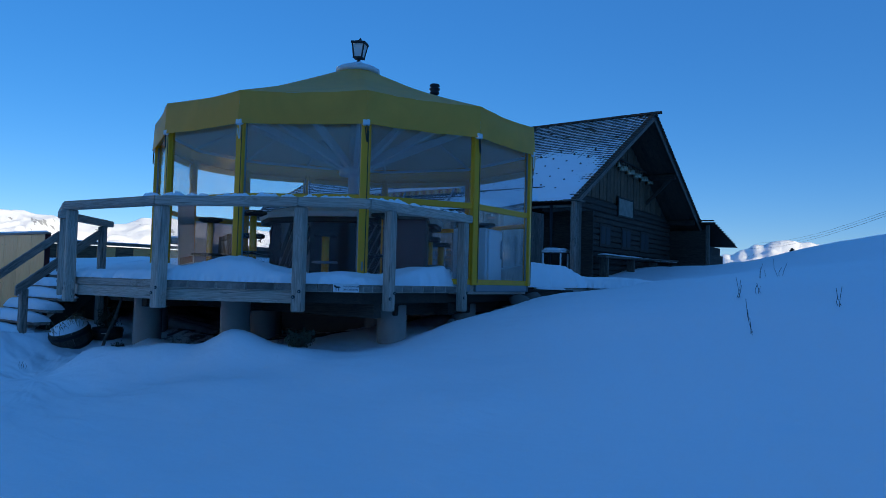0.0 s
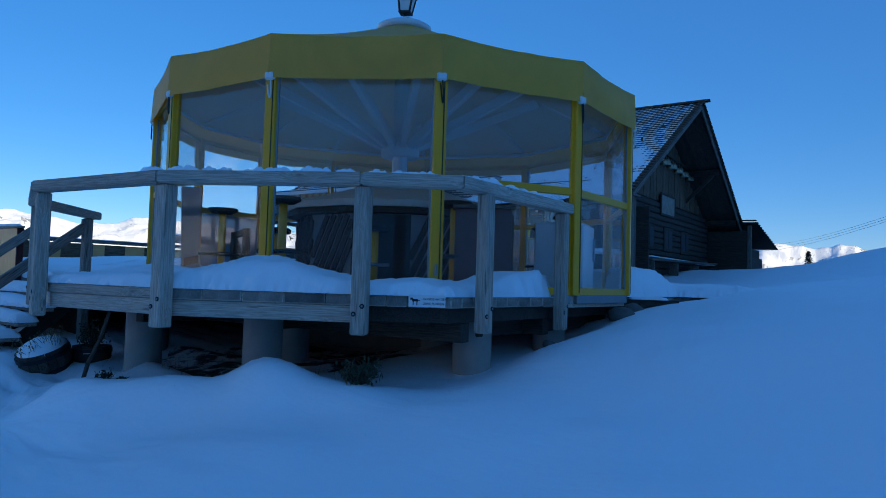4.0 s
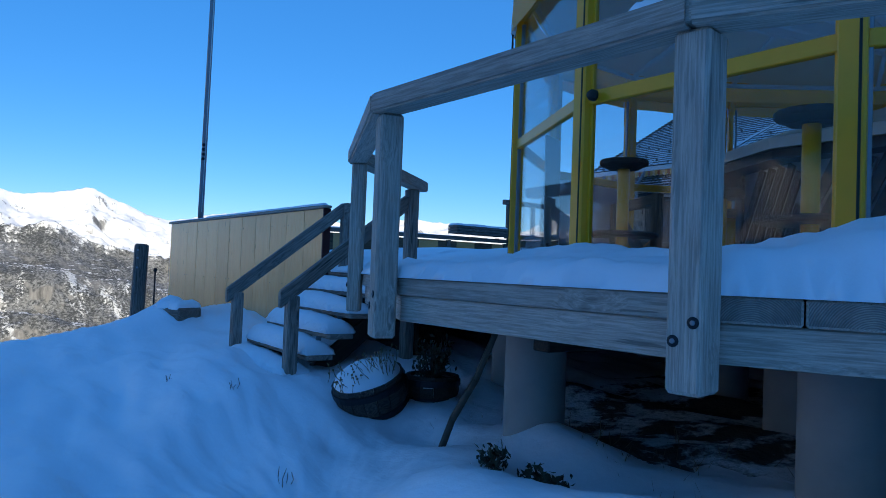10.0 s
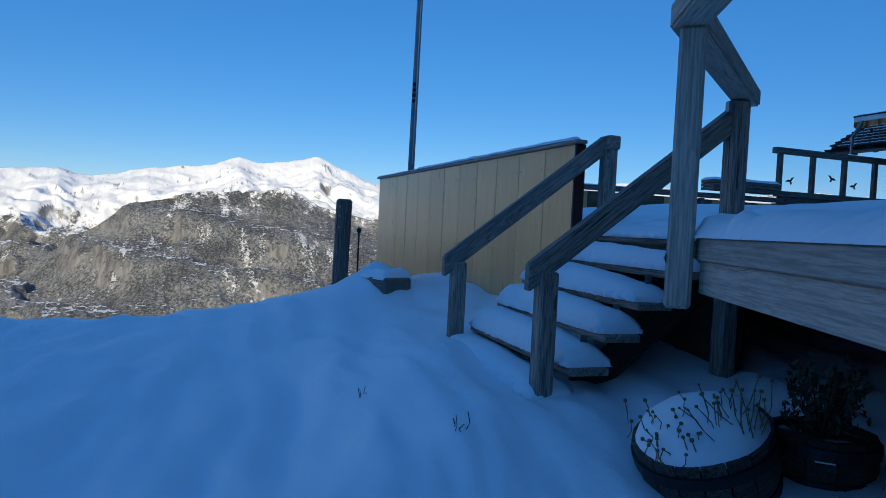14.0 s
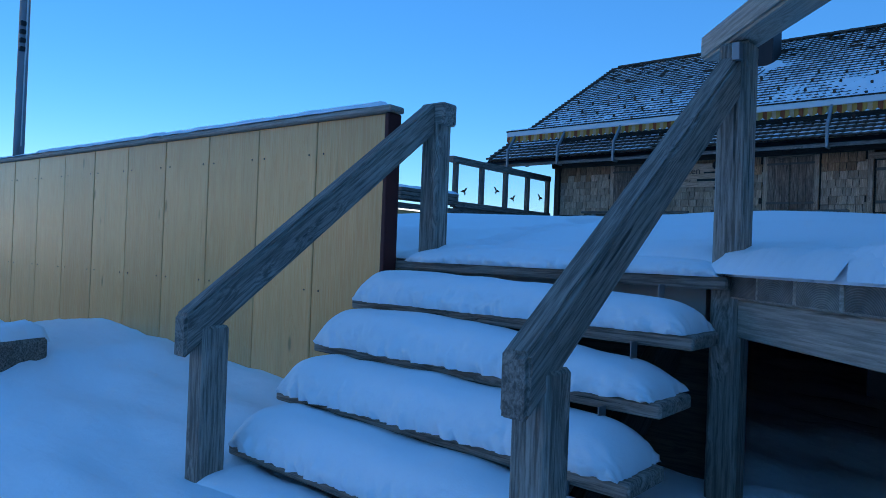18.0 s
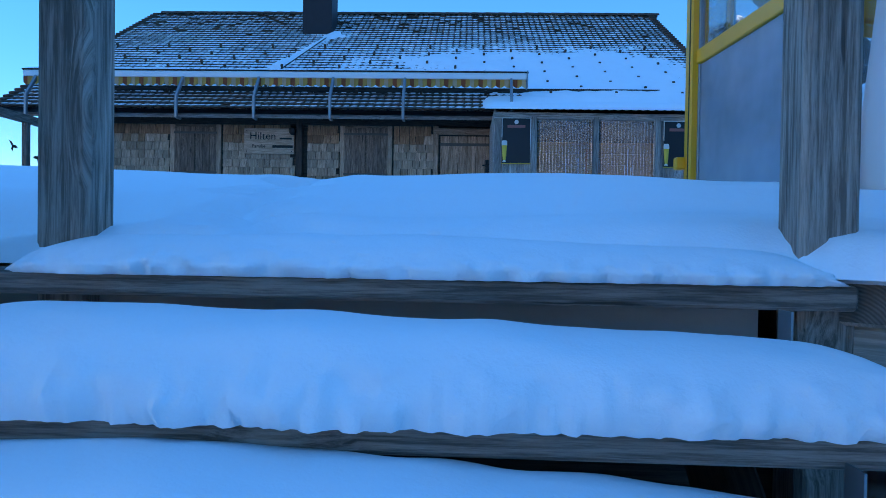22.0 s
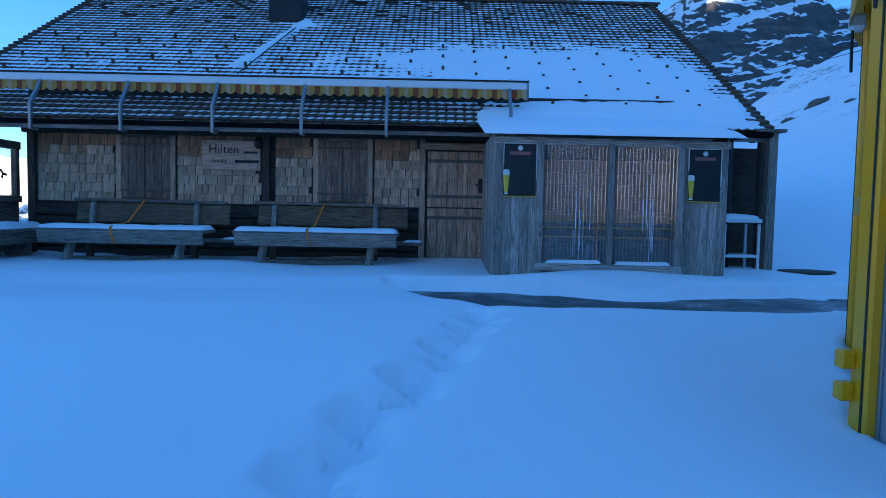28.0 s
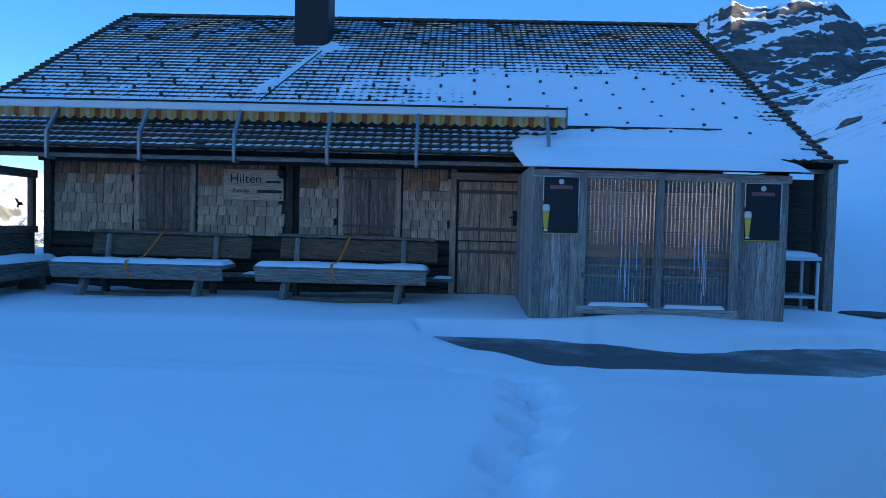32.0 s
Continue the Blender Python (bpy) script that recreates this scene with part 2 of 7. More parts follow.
def ground_h(x, y):
    h = 0.2 + 1.55 * sig((y + 10.5) / 1.5)
    h += 0.07 * min(max(0, -x - 2), 9) * (0.42 + 0.58 * sig((y + 13.4) / 0.8))
    h += 0.10 * min(max(0, x - 3.0 * sig((y + 9.0) / 0.8)), 16) * sig((y + 13.6) / 1.6)
    h += 0.05 * min(max(0, y + 6), 30) * sig((x - 3) / 1.5) + 0.1 * min(max(0, y - 2), 7)
    if y > -12.5:
        h -= 1.155 * max(0, sig((y + 9.5) / 1.0) - 0.0474) * sig((1.0 - x) / 0.7) * sig((0.5 - y) / 0.5)
    # drifts before the deck, at the stair foot and on the bank
    h += 0.44 * lump(x, y, 1.3, -12.3, 0.55, 0.4) + 0.28 * lump(x, y, 0.55, -12.65, 0.4, 0.32) + 0.28 * lump(x, y, 0.0, -12.85, 0.4, 0.35) + 0.34 * lump(x, y, -0.65, -12.95, 0.5, 0.38)
    h += 0.17 * lump(x, y, 2.1, -12.1, 0.5, 0.5) + 0.1 * lump(x, y, 0.6, -11.8, 0.5, 0.4) + 0.06 * lump(x, y, 3.3, -12.3, 0.8, 0.6) + 0.2 * lump(x, y, -0.95, -12.1, 0.6, 0.5) - 0.2 * lump(x, y, 2.3, -10.5, 0.6, 0.9) - 0.3 * lump(x, y, 2.4, -8.9, 0.6, 0.8) + 0.12 * lump(x, y, 2.0, -13.2, 0.9, 0.5)
    h += 0.2 * lump(x, y, -5.0, -13.0, 1.0, 0.5) + 0.10 * lump(x, y, -8.9, -12.7, 0.6, 0.5) + 0.22 * lump(x, y, -8.62, -12.42, 0.42, 0.34) + 0.15 * lump(x, y, -3.6, -13.0, 0.7, 0.6)
    h -= 0.17 * max(0, -8.9 - x) * sig((-10.4 - y) / 0.3)
    far = math.hypot(x, y + 12)
    h += 0.06 * fbm(x, y, 2.6, 3, 1.3) + 0.02 * fbm(x, y, 0.6, 2, 4.0) + 0.085 * fbm(x * 0.45 + 0.3 * y, y * 1.5, 0.6, 4, 11.0) * sig((0.5 - x) / 1.0)
    # the bank falls away to the valley
    edge = -12.8 + 0.55 * max(0, -11.8 - y)
    if x < edge:
        d = edge - x
        h -= min(0.12 * d * d, 0.55 * d)
    if y < -26:
        h -= 0.15 * (-26 - y) * sig((-1.6 - math.atan2(y + 12, x)) / 0.08 if x > 0 else 20)
    # the mountain side; its unseen run is raised to keep the sun off
    if far > 14:
        az = math.degrees(math.atan2(y + 12, x))
        steep = 0.33 * sig((az + 80) / 6) * sig((44 - az) / 6) + 0.165 * sig((az - 25) / 8) * sig((70 - az) / 4)
        h += steep * min(far - 14, 480) * min(1, (far - 14) / 30) * (1 + 0.25 * fbm(x, y, 60, 4, 7.0))
    if far > 400:
        h -= 0.1 * (far - 400) * sig((az - 75) / 5 if az > 0 else (-az - 60) / 5)
    return max(h, -420 + 30 * fbm(x, y, 300, 3, 2.0))


def ground():
    vs, fs, n = [], [], 440
    radii = [0.13 * k for k in range(1, 150)]
    while radii[-1] < 2600:
        radii.append(radii[-1] * 1.07)
    for r in radii:
        for a in range(n):
            x, y = -1 + r * math.cos(a * math.tau / n), -13.5 + r * math.sin(a * math.tau / n)
            vs.append((x, y, ground_h(x, y)))
    fs.append(tuple(range(n)))
    for k in range(len(radii) - 1):
        for a in range(n):
            b = (a + 1) % n
            fs.append((k * n + a, (k + 1) * n + a, (k + 1) * n + b, k * n + b))
    me = bpy.data.meshes.new("ground")
    me.from_pydata(vs, [], fs)
    me.shade_smooth()
    m, nn, l, b = mat("snow_ground", 0.55)
    at = coords(nn, l)
    f = noise_of(nn, l, at, 0.4, 5)
    snow = mix(nn, l, f, (0.86, 0.88, 0.9), (0.93, 0.94, 0.95))
    # rock shows on the steep far slopes
    rock = mix(nn, l, noise_of(nn, l, at, 0.05, 6), (0.06, 0.055, 0.05), (0.2, 0.18, 0.16))
    geo = nn.new("ShaderNodeNewGeometry")
    sep = nn.new("ShaderNodeSeparateXYZ")
    l.new(geo.outputs["Normal"], sep.inputs[0])
    place = nn.new("ShaderNodeSeparateXYZ")
    l.new(geo.outputs["Position"], place.inputs[0])
    spots = ramp(nn, l, mix(nn, l, 0.45, noise_of(nn, l, at, 0.06, 8, 0.7), noise_of(nn, l, coords(nn, l, scale=(0.25, 1.0, 1.0)), 1.1, 5, 0.7)), (0.555, 0.0), (0.585, 1.0))
    high = nn.new("ShaderNodeMapRange")
    high.inputs[1].default_value, high.inputs[2].default_value = 6, 14
    l.new(place.outputs[2], high.inputs[0])
    l.new(mix(nn, l, mix(nn, l, 1.0, spots, high.outputs[0], "MULTIPLY"), snow, rock), b.inputs["Base Color"])
    h = mix(nn, l, 0.10, noise_of(nn, l, at, 5, 4), noise_of(nn, l, at, 140, 2))
    h = mix(nn, l, 0.5, h, noise_of(nn, l, coords(nn, l, scale=(0.45, 1.6, 1)), 2.6, 4, 0.5, 0.6))
    bump(nn, l, b, h, 0.45, 0.06)
    me.materials.append(m)
    ob = part("ground", me, None)
    return tagged(ob, "smooth fresh snow over sloping alpine ground", "ground", kind="structure")


ground()


def mountain_mat(name, snow_line, wooded, run, outcrop=0.60):
    """Snow above a line; woods, cliffs and gullies below it; run: how coordinates are squeezed down the fall line."""
    m, n, l, b = mat(name, 0.9)
    geo = n.new("ShaderNodeNewGeometry")
    place, tilt = n.new("ShaderNodeSeparateXYZ"), n.new("ShaderNodeSeparateXYZ")
    l.new(geo.outputs["Position"], place.inputs[0])
    l.new(geo.outputs["Normal"], tilt.inputs[0])
    at, fall = coords(n, l), coords(n, l, scale=run)
    mid, broad = noise_of(n, l, at, 0.006, 7, 0.6), noise_of(n, l, at, 0.0024, 4, 0.5)
    gully, rib = noise_of(n, l, fall, 0.016, 6, 0.6, 0.3), noise_of(n, l, fall, 0.05, 6, 0.65)
    fine, grit = noise_of(n, l, at, 0.12, 5, 0.75), noise_of(n, l, at, 0.05, 6, 0.75)
    rock = mix(n, l, ramp(n, l, rib, (0.36, 0.0), (0.64, 1.0)), (0.088, 0.086, 0.085), (0.29, 0.277, 0.262))
    # spruces stand as dark specks on pale ground, thicker in some places
    trees = mix(n, l, ramp(n, l, mix(n, l, 0.3, fine, mid), (0.45, 0.0), (0.58, 1.0)), (0.050, 0.053, 0.054), (0.27, 0.27, 0.268))
    low = mix(n, l, ramp(n, l, mix(n, l, 0.45, broad, mid), (0.56, 0.0), (0.62, 0.7)), trees if wooded else rock, rock)
    # snow in the gullies and bare pale screes
    low = mix(n, l, ramp(n, l, mix(n, l, 0.35, gully, fine), (0.585, 0.0), (0.62, 0.75)), low, (0.80, 0.80, 0.79))
    low = mix(n, l, ramp(n, l, mix(n, l, 0.3, gully, grit), (0.36, 0.5), (0.40, 0.0)), low, (0.30, 0.29, 0.275))
    alt = n.new("ShaderNodeMapRange")
    alt.inputs[1].default_value, alt.inputs[2].default_value = snow_line - 330, snow_line + 330
    l.new(place.outputs[2], alt.inputs[0])
    cover = mix(n, l, 0.5, alt.outputs[0], mix(n, l, 0.4, mid, gully))
    cover = mix(n, l, 0.22, cover, grit)
    high = mix(n, l, ramp(n, l, mix(n, l, 0.5, mid, rib), (outcrop, 0.0), (outcrop + 0.03, 0.8)), (0.94, 0.93, 0.91), rock)
    face = mix(n, l, ramp(n, l, cover, (0.475, 0.0), (0.505, 1.0)), low, high)
    # ledges hold snow, cliffs hold none
    lie = mix(n, l, 0.10, tilt.outputs[2], fine)
    face = mix(n, l, ramp(n, l, lie, (0.925, 0.0), (0.935, 0.9)), face, (0.92, 0.91, 0.90))
    face = mix(n, l, ramp(n, l, lie, (0.56, 0.95), (0.62, 0.0)), face, rock)
    l.new(face, b.inputs["Base Color"])
    bump(n, l, b, mix(n, l, 0.4, rib, fine), 0.6, 14)
    return m


def crag_mat(name, top):
    """Bare rock in tilted beds, snow lying on its ledges."""
    m, n, l, b = mat(name, 0.9)
    geo = n.new("ShaderNodeNewGeometry")
    sep, place = n.new("ShaderNodeSeparateXYZ"), n.new("ShaderNodeSeparateXYZ")
    l.new(geo.outputs["Normal"], sep.inputs[0])
    l.new(geo.outputs["Position"], place.inputs[0])
    g, c = n.new("ShaderNodeMapping"), n.new("ShaderNodeTexCoord")
    g.inputs["Rotation"].default_value = (0.15, 0.26, 0)
    g.inputs["Scale"].default_value = (0.22, 0.22, 1.0)
    l.new(c.outputs["Object"], g.inputs[0])
    bed, thin = noise_of(n, l, g.outputs[0], 0.02, 5, 0.55, 0.6), noise_of(n, l, g.outputs[0], 0.09, 6, 0.65, 0.4)
    wide, grit = noise_of(n, l, coords(n, l), 0.006, 5, 0.6), noise_of(n, l, coords(n, l), 0.09, 6, 0.7)
    face = noise_of(n, l, coords(n, l, scale=(1, 1, 0.55)), 0.05, 7, 0.72)
    rock = mix(n, l, ramp(n, l, mix(n, l, 0.5, thin, face), (0.38, 0.0), (0.62, 1.0)), (0.042, 0.039, 0.037), (0.15, 0.138, 0.126))
    rock = mix(n, l, ramp(n, l, wide, (0.4, 0.0), (0.6, 0.45)), rock, (0.07, 0.063, 0.058))
    flat = ramp(n, l, sep.outputs[2], (0.62, 0.0), (0.92, 1.0))
    alt = n.new("ShaderNodeMapRange")
    alt.inputs[1].default_value, alt.inputs[2].default_value = top - 130, top + 20
    l.new(place.outputs[2], alt.inputs[0])
    ledge = mix(n, l, 0.50, mix(n, l, 0.45, mix(n, l, 0.4, bed, grit), wide), flat)
    ledge = mix(n, l, 0.2, ledge, alt.outputs[0])
    l.new(mix(n, l, ramp(n, l, ledge, (0.50, 0.0), (0.535, 1.0)), rock, (0.88, 0.9, 0.92)), b.inputs["Base Color"])
    bump(n, l, b, mix(n, l, 0.5, thin, face), 0.9, 7)
    return m


def range_of(name, az0, az1, r0, r1, crest, foot, material, label, na, nr, rough=1.0, bed=0.0, lean=(0.326, -0.151), hard=1.3):
    """A mountain chain seen from afar: crest gives the skyline's slope over azimuth."""
    vs, fs = [], []
    for j in range(nr + 1):
        f = j / nr
        for i in range(na + 1):
            az = az0 + (az1 - az0) * i / na
            r = r0 + (r1 - r0) * f
            x, y = r * math.cos(radians(az)), r * math.sin(radians(az))
            top = crest(az) * r1
            rise = f ** 1.15 if f < 0.93 else 0.93 ** 1.15
            h = foot + (top - foot) * rise / 0.93 ** 1.15
            ridge = 1 - abs(noise.noise(Vector((x / 420, y / 420, 3.0)))) * 2
            ridge2 = 1 - abs(noise.noise(Vector((x / 160, y / 160, 8.0)))) * 2
            amp = rough * (r1 / 4300) * math.sin(math.pi * min(1, f * 1.02)) ** 0.7 * (1 - 0.9 * f ** 5)
            h += amp * ((80 if bed else 110) * (ridge - 0.5) + (14 if bed else 45) * (ridge2 - 0.5) + (12 if bed else 32) * fbm(x, y, 70, 5, 5.0))
            if bed and f < 0.93:
                # tilted beds: ledges and cliffs, uneven in height and broken along their length
                lie = h - lean[0] * x - lean[1] * y + 30 * noise.noise(Vector((x / 240, y / 240, 1))) + 9 * noise.noise(Vector((x / 60, y / 60, 1)))
                u = lie / bed + 0.35 * noise.noise(Vector((lie / 140, 3, 2)))
                k = u - math.floor(u)
                step = k * k * (3 - 2 * k)
                hold = 0.35 + 0.9 * max(0, noise.noise(Vector((x / 260, y / 260, 6))) + 0.3)
                h += min(1, hold) * bed * (step - k) * hard
                h += 7 * noise.noise(Vector((x / 32, y / 32, h / 60))) + 3 * noise.noise(Vector((x / 11, y / 11, h / 30)))
            if f > 0.93:
                h = min(h, top) - (f - 0.93) * 900 * (r1 / 4300)
            vs.append((x, y, h))
    for j in range(nr):
        for i in range(na):
            a = j * (na + 1) + i
            fs.append((a, a + na + 1, a + na + 2, a + 1))
    me = bpy.data.meshes.new(name)
    me.from_pydata(vs, [], fs)
    me.shade_smooth()
    me.materials.append(material)
    ob = part(name, me, None)
    return tagged(ob, label, "mountain", kind="structure")


def skyline(keys, az):
    for (a, u), (c, w) in zip(keys, keys[1:]):
        if a <= az <= c:
            k = (az - a) / (c - a)
            return u + (w - u) * (0.6 * k + 0.4 * k * k * (3 - 2 * k))
    return keys[0][1] if az < keys[0][0] else keys[-1][1]


def crest_west(az):
    """Skyline slopes of the far chain."""
    return skyline(((118, 0.045), (128, 0.055), (134, 0.066), (140, 0.061), (145.5, 0.0705), (147.5, 0.073), (149, 0.071), (150.5, 0.0612), (153.2, 0.0597), (154.5, 0.0655), (156, 0.069), (157.5, 0.073), (159.6, 0.073), (163, 0.066), (167, 0.0545), (168.5, 0.0575), (170.5, 0.073), (172.6, 0.0885), (174, 0.081), (175.2, 0.078), (177.3, 0.0746), (178.8, 0.0806), (180.8, 0.0675), (183, 0.0655), (185, 0.058), (186.3, 0.054), (187.9, 0.0475), (189.2, 0.043), (190.2, 0.0425), (191.3, 0.0485), (193, 0.047), (195, 0.0425), (200, 0.05), (206, 0.06)), az - 0.2) + 0.0009 * noise.noise(Vector((az * 2.9, 0.5, 0))) + 0.0006 * noise.noise(Vector((az * 7.1, 2.5, 0)))


range_of("mountain_range", 116, 208, 2300, 4400, crest_west, -420, mountain_mat("alpine_range", -60, True, (0.22, 1, 0.22), 0.585), "sunlit snowy alpine range with rock outcrops", 560, 150, 0.8)


def crest_wooded(az):
    return skyline(((158, -0.04), (163, -0.005), (168.3, 0.006), (172, 0.02), (175, 0.040), (176.6, 0.030), (180.7, 0.034), (182.7, 0.0286), (183.5, 0.020), (186, 0.0138), (187.4, -0.004), (189.5, -0.027), (191.7, -0.053), (193.6, -0.08), (196, -0.1)), az - 0.3) + 0.0015 * noise.noise(Vector((az * 2.3, 3.5, 0)))


range_of("wooded_mountain", 158, 196, 1700, 2900, crest_wooded, -420, mountain_mat("wooded_mountain", 105, True, (0.22, 1, 0.22), 0.58), "steep wooded mountainside with grey cliffs and snow gullies", 420, 190, 0.75, 165.0, (0.0, -0.13), 2.0)


def crest_north(az):
    return 0.035 + 0.028 * lump(az, 0, 99, 0, 4, 9) + 0.02 * lump(az, 0, 94, 0, 2, 9) + 0.004 * noise.noise(Vector((az * 1.3, 2, 0)))


range_of("far_mountain_range", 84, 117, 3200, 4600, crest_north, -300, mountain_mat("far_alpine_range", -100, False, (1, 0.22, 0.22), 0.57), "distant snow-covered mountain peaks in sunlight", 160, 60, 0.6)


def crest_south(az):
    return 0.13 + 0.03 * math.sin(radians(az * 5)) + 0.02 * noise.noise(Vector((az * 0.21, 7.5, 0))) + 0.006 * noise.noise(Vector((az * 1.1, 9.5, 0)))


# never in view: added to throw light back and to show in the panes
range_of("southern_mountain_range", 205, 322, 2000, 4300, crest_south, -420, mountain_mat("southern_fill_slopes", -60, True, (0.22, 1, 0.22), 0.60), "unseen snowy range added across the valley to bounce light", 220, 60, 0.7)


def crest_east(az):
    return skyline(((38, 0.2), (50, 0.215), (55, 0.236), (56.5, 0.2396), (58.2, 0.2466), (59.5, 0.249), (60.5, 0.2475), (61.2, 0.262), (62.3, 0.283), (64, 0.286), (65.4, 0.2887), (66.6, 0.2854), (68, 0.287), (69.3, 0.292), (70.5, 0.283), (72.2, 0.267), (75, 0.2), (78, 0.1), (84, 0.04)), az) + 0.0025 * noise.noise(Vector((az * 1.6, 5, 0))) + 0.002 * noise.noise(Vector((az * 4.7, 5, 0)))


range_of("rocky_peak", 38, 84, 700, 1500, crest_east, 20, crag_mat("rocky_peak", 400), "grey rocky peak streaked with snow", 300, 200, 0.85, 84.0, (0.326, -0.151), 0.9)


def crest_far_east(az):
    return skyline(((-40, 0.12), (-28, 0.26), (-12, 0.33), (40, 0.335), (46, 0.28), (50, 0.16)), az) + 0.012 * noise.noise(Vector((az * 0.3, 6.5, 0))) + 0.005 * noise.noise(Vector((az * 1.3, 2.5, 0)))


# out of view: stands between the sun and the rocky peak to shade it
range_of("eastern_mountain_range", -40, 50, 1300, 2200, crest_far_east, 40, mountain_mat("peak_shade_rock", 150, False, (0.22, 1, 0.22), 0.58), "unseen ridge added to shade the rocky peak", 200, 70, 0.8)


def glass_mat(name, tint, gloss=0.03, cloud=0.0, bumpy=0.0, haze=(0.62, 0.62, 0.66), face=0.06):
    """A clear pane: see-through, with the gloss of glass."""
    m, n, l, b = mat(name)
    n.remove(b)
    out = n["Material Output"]
    clear, shine, both = n.new("ShaderNodeBsdfTransparent"), n.new("ShaderNodeBsdfGlossy"), n.new("ShaderNodeMixShader")
    clear.inputs[0].default_value = (*tint, 1)
    shine.inputs["Roughness"].default_value = gloss
    # a few per cent face on, all of it at a grazing angle
    view, power, lift = n.new("ShaderNodeLayerWeight"), n.new("ShaderNodeMath"), n.new("ShaderNodeMath")
    view.inputs[0].default_value = 0.5
    power.operation, power.inputs[1].default_value = "POWER", 4.5
    lift.operation, lift.inputs[1].default_value, lift.inputs[2].default_value = "MULTIPLY_ADD", 0.75, face
    l.new(view.outputs["Facing"], power.inputs[0])
    l.new(power.outputs[0], lift.inputs[0])
    l.new(lift.outputs[0], both.inputs[0])
    l.new(clear.outputs[0], both.inputs[1])
    l.new(shine.outputs[0], both.inputs[2])
    last = both.outputs[0]
    if bumpy:
        at = coords(n, l)
        x = n.new("ShaderNodeBump")
        x.inputs["Strength"].default_value, x.inputs["Distance"].default_value = bumpy, 0.05
        l.new(noise_of(n, l, at, 1.6, 2), x.inputs["Height"])
        l.new(x.outputs[0], shine.inputs["Normal"])
    if cloud:
        d, mx = n.new("ShaderNodeBsdfDiffuse"), n.new("ShaderNodeMixShader")
        d.inputs[0].default_value = (*haze, 1)
        f = n.new("ShaderNodeMath")
        f.operation, f.inputs[1].default_value = "MULTIPLY", 2 * cloud
        l.new(noise_of(n, l, coords(n, l), 1.2, 4), f.inputs[0])
        l.new(f.outputs[0], mx.inputs[0])
        l.new(last, mx.inputs[1])
        l.new(d.outputs[0], mx.inputs[2])
        last = mx.outputs[0]
    l.new(last, out.inputs[0])
    return m


GLASS = glass_mat("window_glass", (0.99, 0.992, 0.995), 0.01, 0.004, 0.02, face=0.02)
FOIL = glass_mat("clear_foil_window", (0.975, 0.98, 0.985), 0.04, 0.03, 0.2, face=0.05)
FROST = glass_mat("frosted_panel", (0.5, 0.5, 0.55), 0.25, 0.40)


def canvas_mat(name, colour, rough=0.42, through=0.3):
    m, n, l, b = mat(name, rough)
    at = coords(n, l)
    f, g = noise_of(n, l, at, 1.1, 5, 0.6, 0.8), noise_of(n, l, coords(n, l, scale=(1, 1, 0.3)), 5, 4)
    col = mix(n, l, ramp(n, l, f, (0.35, 0.0), (0.7, 1.0)), tuple(v * 0.82 for v in colour), colour)
    l.new(mix(n, l, ramp(n, l, g, (0.55, 0.0), (0.8, 0.25)), col, tuple(v * 0.6 for v in colour)), b.inputs["Base Color"])
    bump(n, l, b, f, 0.35, 0.05)
    # daylight comes through the cloth
    lit, both = n.new("ShaderNodeBsdfTranslucent"), n.new("ShaderNodeMixShader")
    lit.inputs[0].default_value, both.inputs[0].default_value = (*colour, 1), through
    l.new(b.outputs[0], both.inputs[1])
    l.new(lit.outputs[0], both.inputs[2])
    l.new(both.outputs[0], n["Material Output"].inputs[0])
    return m


CANVAS = canvas_mat("yellow_tarpaulin", (1.0, 0.45, 0.06), 0.5, 0.22)
LINER = canvas_mat("pale_tarpaulin_liner", (0.86, 0.80, 0.72), 0.7, 0.5)
GREY_COVER = canvas_mat("grey_tarpaulin_cover", (0.78, 0.66, 0.54), 0.6, 0.0)


def earth_mat():
    m, n, l, b = mat("bare_earth", 0.95)
    at = coords(n, l)
    f = noise_of(n, l, at, 1.4, 6, 0.7)
    col = mix(n, l, noise_of(n, l, at, 14, 5), (0.02, 0.016, 0.013), (0.09, 0.072, 0.055))
    l.new(mix(n, l, ramp(n, l, f, (0.47, 0.0), (0.54, 0.9)), col, (0.8, 0.82, 0.84)), b.inputs["Base Color"])
    bump(n, l, b, noise_of(n, l, at, 18, 5), 0.8, 0.03)
    return m


EARTH = earth_mat()


def asphalt_mat():
    m, n, l, b = mat("wet_asphalt", 0.35)
    at = coords(n, l)
    f = noise_of(n, l, at, 0.9, 5, 0.65)
    l.new(mix(n, l, noise_of(n, l, at, 60, 3), (0.06, 0.058, 0.058), (0.16, 0.15, 0.14)), b.inputs["Base Color"])
    l.new(ramp(n, l, f, (0.4, 0.25), (0.6, 0.75)), b.inputs["Roughness"])
    bump(n, l, b, noise_of(n, l, at, 120, 3), 0.3, 0.004)
    return m


ASPHALT = asphalt_mat()


